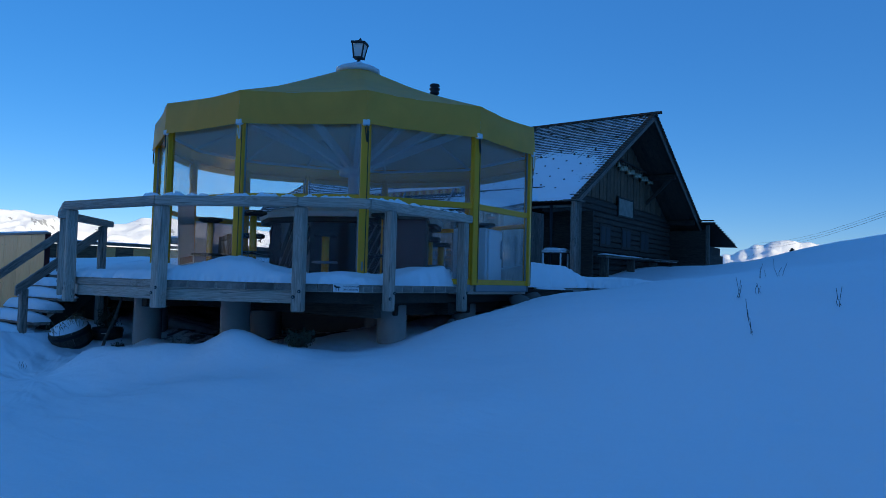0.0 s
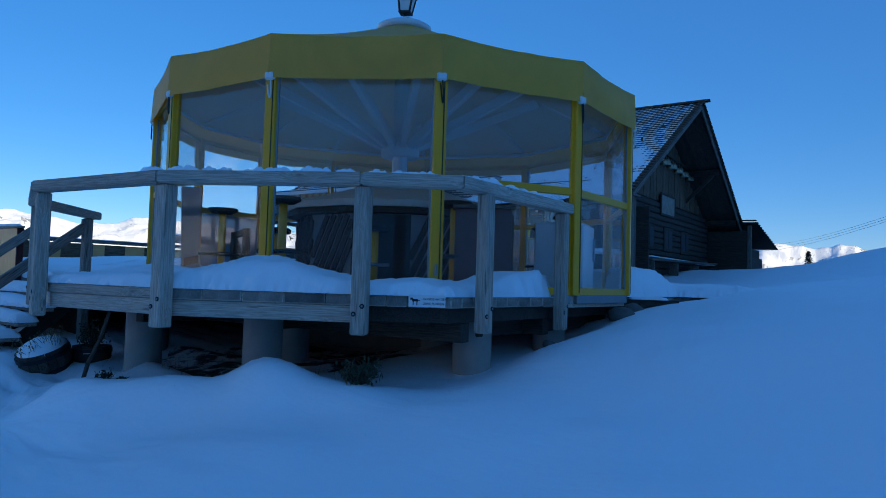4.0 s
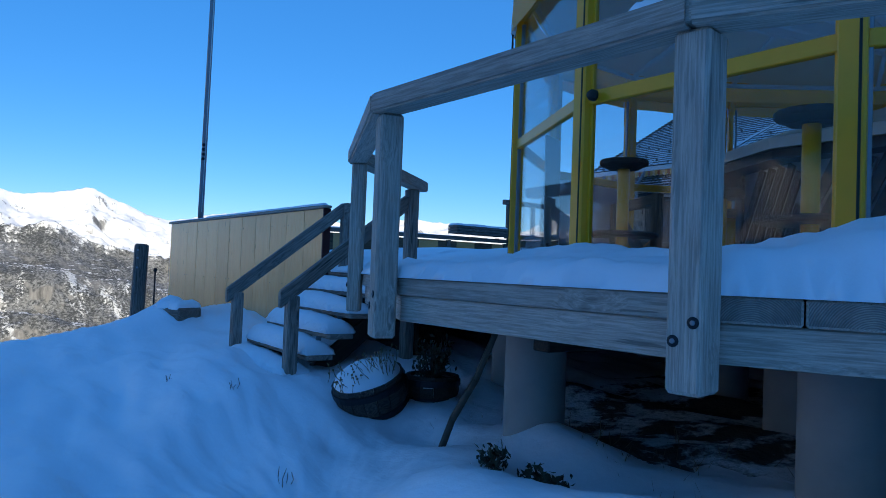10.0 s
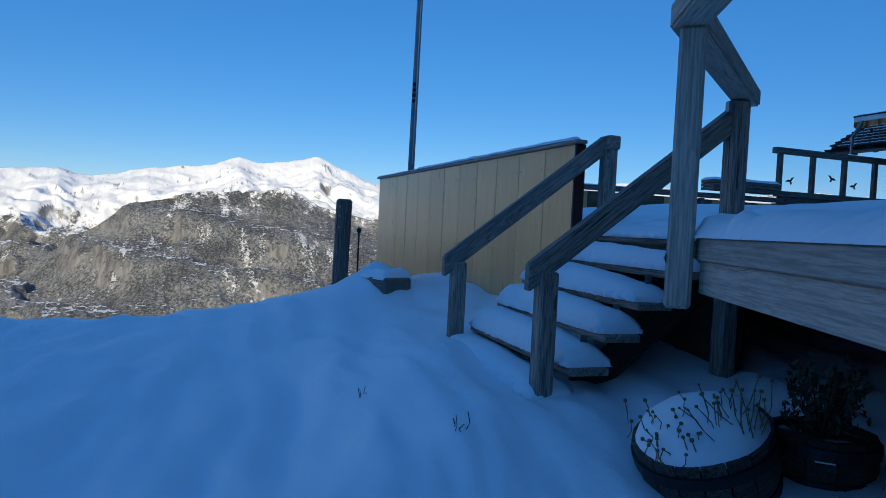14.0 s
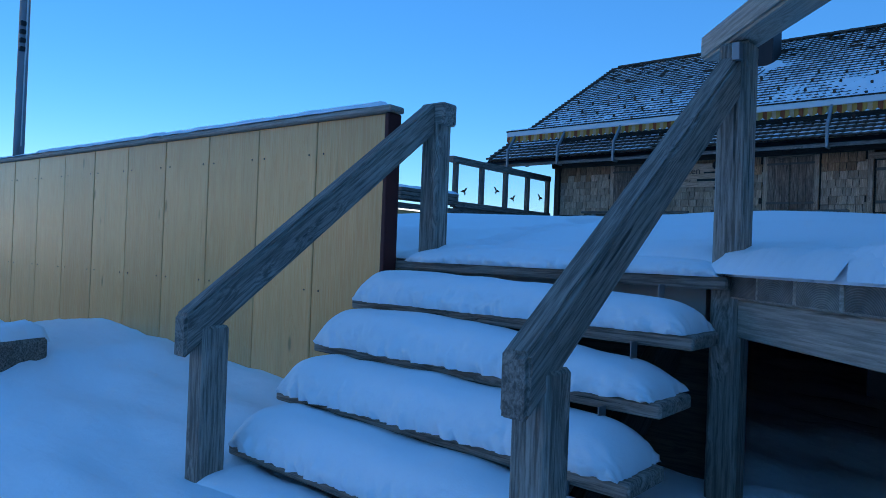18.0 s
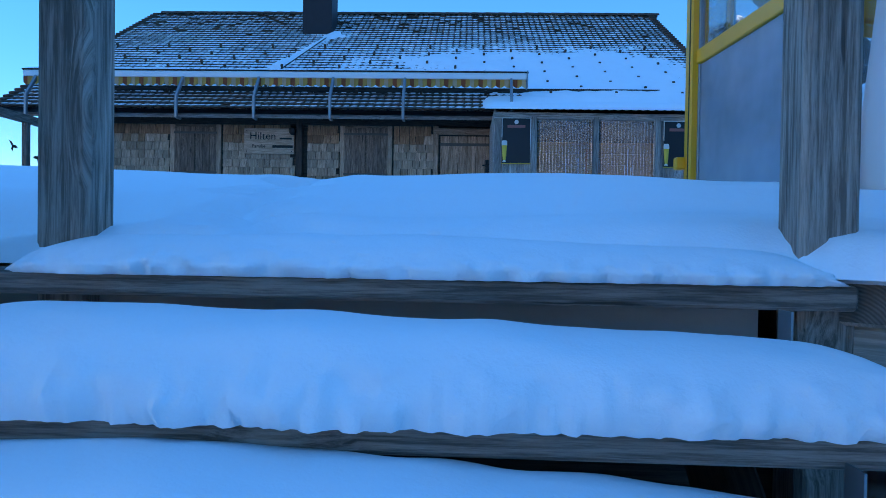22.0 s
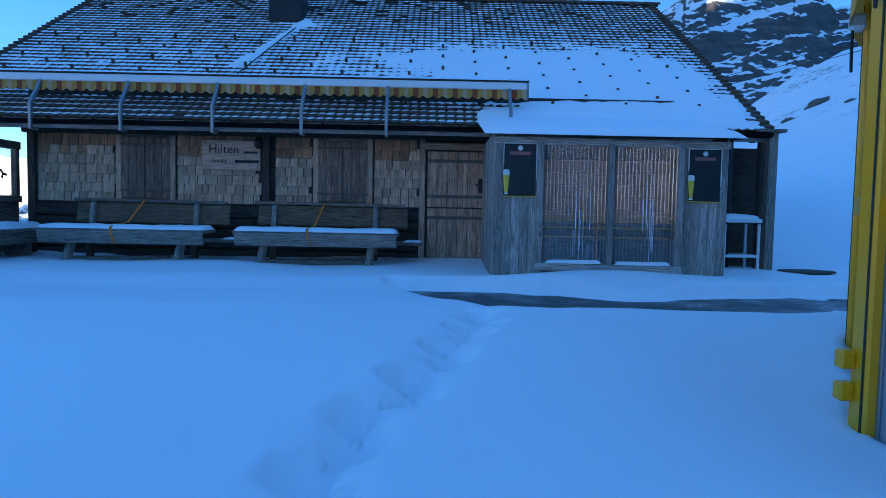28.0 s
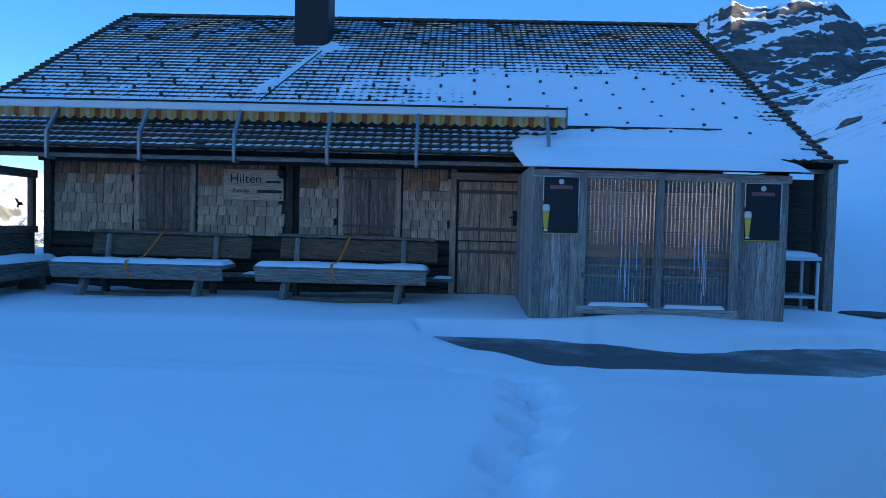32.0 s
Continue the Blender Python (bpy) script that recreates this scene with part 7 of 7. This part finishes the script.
def bench_set(x0, x1, yf, label):
    """A table and backed bench strapped together for the winter."""
    t = thing("garden_bench", ((x0 + x1) / 2, 0, 1.8), label, "bench", "benches before the chalet")
    beam("tabletop", (x0, yf + 0.3, 2.36), (x1, yf + 0.3, 2.36), 0.55, 0.055, BENCH_WOOD, t, "", 0.012)
    beam("apron", (x0 + 0.03, yf + 0.05, 2.26), (x1 - 0.03, yf + 0.05, 2.26), 0.03, 0.2, STAIR_WOOD, t, "", 0.008, radians(18))
    mound("snow_cap", x0 + 0.02, x1 - 0.02, yf + 0.04, yf + 0.56, 2.386, 0.06, t, x0, (70, 10), 0, "even snow cushion")
    beam("backrest", (x0 + 0.15, yf + 1.0, 2.62), (x1 + 0.1, yf + 1.0, 2.60), 0.05, 0.34, BROWN_WOOD, t, "brown sheltered back board", 0.014, radians(-14))
    beam("back_cap", (x0 + 0.1, yf + 1.02, 2.82), (x1 + 0.05, yf + 1.02, 2.80), 0.09, 0.05, BENCH_WOOD, t)
    beam("seat", (x0 + 0.1, yf + 0.8, 2.2), (x1 + 0.35, yf + 0.8, 2.2), 0.3, 0.05, BENCH_WOOD, t)
    mound("seat_snow", x1 + 0.05, x1 + 0.34, yf + 0.66, yf + 0.94, 2.225, 0.03, t, 4 + x0, (10, 8))
    for f in (0.17, 0.83):
        x = x0 + (x1 - x0) * f
        beam("leg", (x - 0.05, yf + 0.1, 1.74), (x + 0.02, yf + 0.32, 2.33), 0.09, 0.13, STAIR_WOOD, t, "", 0.015)
        beam("leg", (x, yf + 0.85, 1.74), (x, yf + 0.8, 2.18), 0.09, 0.1, BENCH_WOOD, t)
        beam("back_post", (x, yf + 0.86, 2.2), (x, yf + 0.98, 2.78), 0.08, 0.09, STAIR_WOOD, t, "", 0.014)
        beam("foot", (x, yf + 0.02, 1.76), (x, yf + 0.95, 1.76), 0.09, 0.08, BENCH_WOOD, t)
    beam("stretcher", (x0 + 0.4, yf + 0.25, 1.9), (x1 - 0.4, yf + 0.25, 1.9), 0.05, 0.1, BENCH_WOOD, t)
    xs_ = x0 + (x1 - x0) * 0.45
    pts = ((xs_ + 0.12, yf + 0.97, 2.83), (xs_ + 0.02, yf + 0.55, 2.47), (xs_, yf + 0.02, 2.43), (xs_ + 0.02, yf - 0.02, 2.3), (xs_ + 0.1, yf - 0.03, 2.17))
    for a, b in zip(pts, pts[1:]):
        beam("strap", a, b, 0.035, 0.008, ORANGE, t, "orange ratchet strap", 0.001)
    return t


bench_set(-11.22, -8.68, -0.75, "dark timber bench and table strapped together, snow on top")
bench_set(-8.30, -5.78, -0.65, "dark timber bench and table strapped together, snow on top")
side = thing("corner_bench", (-11.9, -1.2, 1.8), "dark timber bench along the windbreak under snow", "bench")
beam("seat", (-11.9, -3.2, 2.32), (-11.9, 0.3, 2.32), 0.55, 0.06, BENCH_WOOD, side)
mound("snow_cap", -12.15, -11.64, -3.2, 0.3, 2.35, 0.09, side, 1.0, (10, 50))
for y in (-2.9, -1.4, 0.0):
    beam("leg", (-11.9, y, 1.75), (-11.9, y, 2.29), 0.4, 0.08, BENCH_WOOD, side)
beam("apron", (-11.66, -3.2, 2.2), (-11.66, 0.3, 2.2), 0.03, 0.18, BENCH_WOOD, side)

# ---- flagpole, stakes and stones ----
pole = thing("flagpole", (-11.35, -11.2, 1.0), "tall grey metal flagpole with its halyard", "flagpole")
rod("mast", (-11.35, -11.3, 1.0), (-11.55, -11.2, 12.0), 0.055, STEEL, pole, "", 14, 0.04)
rod("halyard", (-11.27, -11.3, 2.7), (-11.43, -11.2, 11.8), 0.006, CREAM, pole, "", 6)
rod("halyard", (-11.24, -11.3, 3.6), (-11.40, -11.2, 11.8), 0.006, CREAM, pole, "", 6)
for k in range(4):
    part("cleat", block(0.05, 0.06, 0.05, 0.01), IRON, pole, "", Matrix.Translation((-11.29, -11.32, 3.72 + 0.09 * k)))
stake = thing("gate_post", (-9.37, -12.71, 0.8), "stout dark weathered post leaning in the snow", "post")
bm = block(1.25, 0.19, 0.17, 0.03)
for v in bm.verts:
    v.co.y += 0.008 * math.sin(v.co.x * 9)
part("post", bm, BENCH_WOOD, stake, "", Matrix.Translation((-9.37, -12.71, 1.375)) @ Matrix.Rotation(radians(1.5), 4, "Y") @ Matrix.Rotation(radians(90), 4, "Y"))
for dz in (1.7, 1.85, 1.97):
    part("peg", block(0.02, 0.03, 0.03, 0.004), STEEL, stake, "", Matrix.Translation((-9.27, -12.77, dz - 0.07)))
marker = thing("path_marker", (-9.05, -12.55, 0.8), "thin dark marker rod beside the post", "marker")
rod("rod", (-9.05, -12.55, 0.8), (-9.06, -12.55, 1.6), 0.012, INK, marker)
part("head", lathe([(0.012, 0), (0.03, 0.02), (0.03, 0.05), (0.01, 0.07)], 10), INK, marker, "", Matrix.Translation((-9.06, -12.55, 1.57)))
blk = thing("timber_block", (-8.27, -12.33, 0.9), "short grey timber block capped with deep snow", "block")
part("block", block(0.42, 0.38, 0.2, 0.02), BENCH_WOOD, blk, "", Matrix.Translation((-8.27, -12.33, 0.99)) @ Matrix.Rotation(radians(20), 4, "Z"))
sn = mound("snow_cap", -0.36, 0.2, -0.2, 0.2, 0, 0.12, blk, 3.0, (20, 16))
sn.matrix_basis = Matrix.Translation((-8.27, -12.33, 1.06)) @ Matrix.Rotation(radians(20), 4, "Z")


def stone(x, y, z, r, seed):
    bm = bmesh.new()
    bmesh.ops.create_icosphere(bm, subdivisions=2, radius=1)
    for v in bm.verts:
        k = 1 + 0.35 * noise.noise(v.co * 1.2 + Vector((seed, 0, 0)))
        v.co = Vector((v.co.x * r * 1.3, v.co.y * r, v.co.z * r * 0.8)) * k
    ob = part("stone", bm, STONE, None, "", Matrix.Translation((x, y, z)), True)
    return tagged(ob, "rough grey stone under the deck edge", "stone", "stones beside the deck")


for k, (x, y, r) in enumerate(((3.05, -8.2, 0.15), (2.95, -7.6, 0.14), (2.8, -9.7, 0.06))):
    stone(x, y, ground_h(x, y) + 0.01, r, k * 3.1)
beam_end = thing("bearing_timber", (3.2, -7.4, 1.5), "dark timber bearer sticking out from under the pavilion", "timber")
beam("timber", (2.2, -7.6, 1.6), (3.35, -6.97, 1.6), 0.2, 0.16, DARK_WOOD, beam_end)
mound("snow_cap", 2.75, 3.25, -7.25, -7.0, 1.68, 0.04, beam_end, 1.0, (14, 6))

bm = bmesh.new()
bmesh.ops.create_circle(bm, cap_ends=True, segments=28, radius=1)
for v in bm.verts:
    k = 1 + 0.35 * noise.noise(v.co * 2.3)
    v.co = Vector((v.co.x * 0.42 * k, v.co.y * 0.3 * k, 0))
bmesh.ops.solidify(bm, geom=bm.faces[:], thickness=0.02)
PATCH_Z = 1.703 + terrace_t(0.62, -0.35)
tagged(part("bare_patch", bm, BARK, None, "", Matrix.Translation((0.62, -0.35, PATCH_Z + 0.03))), "small dark thawed patch beside the corner wall", "ground", kind="structure")

# ---- tubs, stick, plants ----


def tub(name, x, y, z, r0, r1, h, tilt, az, material, label, staves=18):
    t = thing(name, (x, y, z), label, "planter")
    m = Matrix.Translation((x, y, z)) @ Matrix.Rotation(radians(az), 4, "Z") @ Matrix.Rotation(radians(tilt), 4, "Y")
    for k in range(staves):
        bm = bmesh.new()
        a0, a1 = k * math.tau / staves + 0.01, (k + 1) * math.tau / staves - 0.01
        vs_ = []
        for f in (0, 0.5, 1):
            r = r0 + (r1 - r0) * f + 0.025 * math.sin(math.pi * f)
            for rr_ in (r, r - 0.03):
                for a in (a0, a1):
                    vs_.append(bm.verts.new((rr_ * math.cos(a), rr_ * math.sin(a), h * f)))
        for j in (0, 4):
            o = vs_[j:j + 8]
            bm.faces.new((o[0], o[1], o[5], o[4]))
            bm.faces.new((o[3], o[2], o[6], o[7]))
            bm.faces.new((o[2], o[0], o[4], o[6]))
            bm.faces.new((o[1], o[3], o[7], o[5]))
        bm.faces.new((vs_[8], vs_[9], vs_[11], vs_[10]))
        part("stave", bm, material, t, "", m)
    for f in (0.25, 0.8):
        r = r0 + (r1 - r0) * f + 0.025 * math.sin(math.pi * f) + 0.002
        part("hoop", lathe([(r, h * f - 0.025), (r + 0.005, h * f - 0.025), (r + 0.006, h * f + 0.025), (r, h * f + 0.025)], 32), IRON, t, "iron hoop", m)
    part("soil", lathe([(r0 - 0.035, 0.02), (r1 - 0.04, h * 0.9)], 20), EARTH, t, "", m)
    return t, m


TUB_WOOD = wood("old_barrel_oak", (0.035, 0.027, 0.022), (0.15, 0.115, 0.09), spread=0.3)
barrel, bmx = tub("barrel_planter", -2.93, -12.06, 0.545, 0.25, 0.30, 0.35, 22, -80, TUB_WOOD, "half-barrel planter tilted in the snow, filled with snow")
vs, fs, nr, na = [], [], 8, 30
for j in range(nr + 1):
    for i in range(na):
        r, a = 0.29 * j / nr, i * math.tau / na
        z = 0.335 + 0.13 * math.sqrt(max(0, 1 - (j / nr) ** 2)) + 0.015 * noise.noise(Vector((r * math.cos(a) * 6, r * math.sin(a) * 6, 2)))
        vs.append((r * math.cos(a), r * math.sin(a), z))
for j in range(nr):
    for i in range(na):
        fs.append((j * na + i, j * na + (i + 1) % na, (j + 1) * na + (i + 1) % na, (j + 1) * na + i))
me = bpy.data.meshes.new("snow_dome")
me.from_pydata(vs, [], [f[::-1] for f in fs])
me.materials.append(SNOW)
me.shade_smooth()
part("snow_dome", me, None, barrel, "domed snow", bmx)


def stalks(name, parent, m, n, spread, height, seed, head=True, lean=0.5, material=None):
    """Thin dry stems with small seed heads, as one plant."""
    rs = random.Random(seed)
    bm = bmesh.new()
    for _ in range(n):
        a, r = rs.uniform(0, math.tau), spread * math.sqrt(rs.random())
        p = Vector((r * math.cos(a), r * math.sin(a), 0))
        h = height * rs.uniform(0.5, 1.1)
        q = p + Vector((rs.uniform(-lean, lean) * h, rs.uniform(-lean, lean) * h, h))
        mid = (p + q) / 2 + Vector((rs.uniform(-0.02, 0.02), rs.uniform(-0.02, 0.02), 0))
        for u, w in ((p, mid), (mid, q)):
            bmesh.ops.create_cone(bm, cap_ends=False, segments=4, radius1=0.0028, radius2=0.002, depth=(w - u).length, matrix=Matrix.Translation((u + w) / 2) @ (w - u).to_track_quat("Z", "Y").to_matrix().to_4x4())
        if head:
            bmesh.ops.create_icosphere(bm, subdivisions=1, radius=rs.uniform(0.006, 0.011), matrix=Matrix.Translation(q))
    return tagged(part(name, bm, material or STRAW, parent, "", m), kind="stuff")


stalks("dry_plant", barrel, bmx @ Matrix.Translation((-0.02, 0.18, 0.39)), 26, 0.12, 0.2, 3)
stalks("dry_plant", barrel, bmx @ Matrix.Translation((0.11, -0.07, 0.41)), 14, 0.2, 0.10, 4)
stalks("dry_plant", barrel, bmx @ Matrix.Translation((0.2, 0.05, 0.36)), 22, 0.12, 0.10, 5)
pot, _ = tub("plant_pot", -2.82, -11.6, 0.60, 0.19, 0.23, 0.27, 0, 0, DARK_WOOD, "dark wooden tub with a withered shrub", 12)
part("emblem", block(0.08, 0.006, 0.035, 0.002), CREAM, pot, "pale emblem", Matrix.Translation((-2.82 + 0.235 * math.cos(radians(-42)), -11.6 + 0.235 * math.sin(radians(-42)), 0.80)) @ Matrix.Rotation(radians(48), 4, "Z"))


def shrub(name, parent, at, n, r, h, seed, label=None):
    rs = random.Random(seed)
    stem, leaf = bmesh.new(), bmesh.new()
    for _ in range(n):
        a, e = rs.uniform(0, math.tau), rs.uniform(0.25, 1.0)
        q = Vector((r * math.cos(a) * rs.uniform(0.3, 1), r * math.sin(a) * rs.uniform(0.3, 1), h * e))
        bmesh.ops.create_cone(stem, cap_ends=False, segments=4, radius1=0.005, radius2=0.002, depth=q.length, matrix=Matrix.Translation(q / 2) @ q.to_track_quat("Z", "Y").to_matrix().to_4x4())
        for _ in range(7):
            c = q * rs.uniform(0.55, 1.05) + Vector((rs.uniform(-0.04, 0.04), rs.uniform(-0.04, 0.04), rs.uniform(-0.03, 0.04)))
            m = Matrix.Translation(c) @ Euler((rs.uniform(0, 6), rs.uniform(0, 6), rs.uniform(0, 6))).to_matrix().to_4x4()
            s = rs.uniform(0.018, 0.032)
            v = [leaf.verts.new(m @ Vector(p)) for p in ((-s, 0, 0), (0, -s * 0.45, 0.004), (s, 0, 0), (0, s * 0.45, 0.004))]
            leaf.faces.new(v)
    t = parent
    if parent is None:
        t = thing(name, at, label, "shrub")
    part("stem", stem, BARK, t, "", Matrix.Translation(at))
    tagged(part("leaves", leaf, LEAF, t, "", Matrix.Translation(at)), kind="stuff")


shrub("shrub", pot, (-2.82, -11.6, 0.81), 60, 0.2, 0.36, 7)
shrub("low_shrub", None, (2.15, -11.95, ground_h(2.15, -11.95)), 80, 0.2, 0.2, 9, "low dark evergreen shrub poking through the snow")
shrub("low_shrub", None, (-0.45, -12.5, ground_h(-0.45, -12.5)), 26, 0.14, 0.1, 10, "sparse withered shrub beside a pier")
shrub("low_shrub", None, (-0.82, -12.55, ground_h(-0.82, -12.55)), 14, 0.11, 0.1, 12, "sparse withered shrub beside a pier")
stick = thing("leaning_stick", (-1.56, -12.38, 0.6), "crooked bark-covered branch leaning against the deck", "branch")
pts = [Vector((-1.60, -12.36, 0.55)), Vector((-1.40, -12.40, 0.84)), Vector((-1.19, -12.39, 1.12)), Vector((-0.97, -12.43, 1.42))]
for i, (a, b) in enumerate(zip(pts, pts[1:])):
    rod("branch", a, b + (b - a) * 0.02, 0.024 - 0.002 * i, BARK, stick, "", 10, 0.022 - 0.002 * i)
for k in range(5):
    f = 0.15 + 0.18 * k
    p = pts[0].lerp(pts[3], f)
    rod("twig_stub", p, p + Vector((random.uniform(-0.03, 0.03), random.uniform(-0.03, 0.03), 0.02)), 0.009, BARK, stick, "", 6, 0.005)

# grass and dry stems that pierce the snow
rs = random.Random(21)
spots = [(7.02, -11.07, 0.30), (6.58, -9.72, 0.26), (6.75, -9.55, 0.2), (6.4, -7.6, 0.22), (6.62, -7.5, 0.25), (7.6, -10.4, 0.2), (8.1, -9.2, 0.25), (8.0, -9.0, 0.2), (8.2, -7.0, 0.15), (-3.5, -13.1, 0.10), (-1.9, -13.3, 0.13), (-4.4, -13.4, 0.08)]
for k, (x, y, h) in enumerate(spots):
    t = thing("dry_stem", (x, y, ground_h(x, y)), "thin dark dry stem standing in the snow", "stem", "dry stems in the snow")
    stalks("stem", t, Matrix.Translation((x, y, ground_h(x, y) - 0.02)), 3 if h > 0.14 else 4, 0.05, h, 40 + k, False, 0.3, BARK)
gm = bmesh.new()
for _ in range(900):
    x, y = rs.uniform(-3.2, 2.9), rs.uniform(-12.75, -11.2)
    if abs(fbm(x, y, 0.6, 2, 8)) < 0.12:
        continue
    z = earth_h(x, y)
    h = rs.uniform(0.05, 0.18)
    a = rs.uniform(0, 6.28)
    q = Vector((x + rs.uniform(-0.09, 0.09), y + rs.uniform(-0.09, 0.09), z + h))
    p = Vector((x, y, z - 0.02))
    w = Vector((math.cos(a), math.sin(a), 0)) * 0.004
    v = [gm.verts.new(p - w), gm.verts.new(p + w), gm.verts.new(q)]
    gm.faces.new(v)
tagged(part("withered_grass", gm, STRAW), "withered grass blades under the deck edge", "grass", kind="stuff")

# ---- trees and wires far off ----


def spruce(x, y, z, h, seed):
    t = thing("spruce", (x, y, z), "small dark spruce tree in the snow", "tree", "distant spruces")
    rod("trunk", (x, y, z - 0.3), (x, y, z + h), 0.02 * h, BARK, t, "", 8, 0.005)
    bm = bmesh.new()
    r2 = random.Random(seed)
    for _ in range(1100):
        f = r2.random() ** 0.8
        zz = h * (0.08 + 0.92 * f)
        rad = 0.26 * h * (1 - f) * r2.uniform(0.25, 1.1) + 0.01 * h
        a = r2.uniform(0, math.tau)
        c = Vector((rad * math.cos(a), rad * math.sin(a), zz - 0.35 * rad))
        d = Vector((math.cos(a), math.sin(a), -0.35)) * 0.09 * h * r2.uniform(0.4, 1)
        s = Vector((-math.sin(a), math.cos(a), 0)) * 0.022 * h
        v = [bm.verts.new(c - s), bm.verts.new(c + d), bm.verts.new(c + s)]
        bm.faces.new(v)
    tagged(part("crown", bm, LEAF, t, "", Matrix.Translation((x, y, z))), kind="stuff")


for k, (x, y, h) in enumerate(((-2.3, 52, 3.2), (1.2, 120, 5.0), (27.5, 33, 0.9))):
    spruce(x, y, ground_h(x, y) - 0.2, h, k + 3)
for k in range(3):
    w = thing("power_line", (-52, 276, 18), "thin overhead wire crossing the sky", "cable", "overhead wires")
    off = Vector((1.6 * k, 0.0, 1.1 * k))
    a, b = Vector((-52, 276, 17.5)) + off, Vector((26.0, 19.0, 13.5)) + off * 0.55
    prev = a
    for i in range(1, 13):
        f = i / 12
        p = a.lerp(b, f) - Vector((0, 0, 3.0 * math.sin(math.pi * f)))
        rod("wire", prev, p, 0.022, IRON, w, "", 4)
        prev = p


def outcrop(x, y, length, width, height, turn, seed):
    """Bare rock breaking through the snow of the hillside."""
    bm = bmesh.new()
    bmesh.ops.create_icosphere(bm, subdivisions=3, radius=1.0)
    for v in bm.verts:
        q = v.co.copy()
        s = 1 + 0.45 * noise.noise(q * 1.3 + Vector((seed, 0, 0))) + 0.25 * noise.noise(q * 3.1 + Vector((seed, 4, 0))) + 0.12 * noise.noise(q * 7 + Vector((seed, 8, 0)))
        v.co = Vector((q.x * length / 2, q.y * width / 2, q.z * height)) * s
    z = ground_h(x, y)
    t = thing("rock_outcrop", (x, y, z), "dark bare rock breaking through the hillside snow", "rock", "rocks on the snowy hillside")
    up = Vector((ground_h(x - 1, y) - ground_h(x + 1, y), ground_h(x, y - 1) - ground_h(x, y + 1), 2)).normalized()
    part("rock", bm, plain("hill_rock", (0.11, 0.095, 0.08), 0.95, vary=0.5, scale=0.6, relief=0.6) if "hill_rock" not in bpy.data.materials else bpy.data.materials["hill_rock"], t, "", Matrix.Translation((x, y, z)) @ up.to_track_quat("Z", "Y").to_matrix().to_4x4() @ Matrix.Rotation(radians(turn), 4, "Z"))


outcrop(39.0, 69.8, 4.2, 2.6, 0.55, -20, 1.0)
outcrop(25.0, 48.7, 2.2, 1.2, 0.3, -20, 5.0)
outcrop(19.5, 30.5, 1.3, 0.6, 0.14, -25, 9.0)
outcrop(33.5, 46.0, 1.8, 0.7, 0.16, -25, 12.0)
outcrop(46.0, 66.0, 2.4, 0.9, 0.22, -25, 15.0)
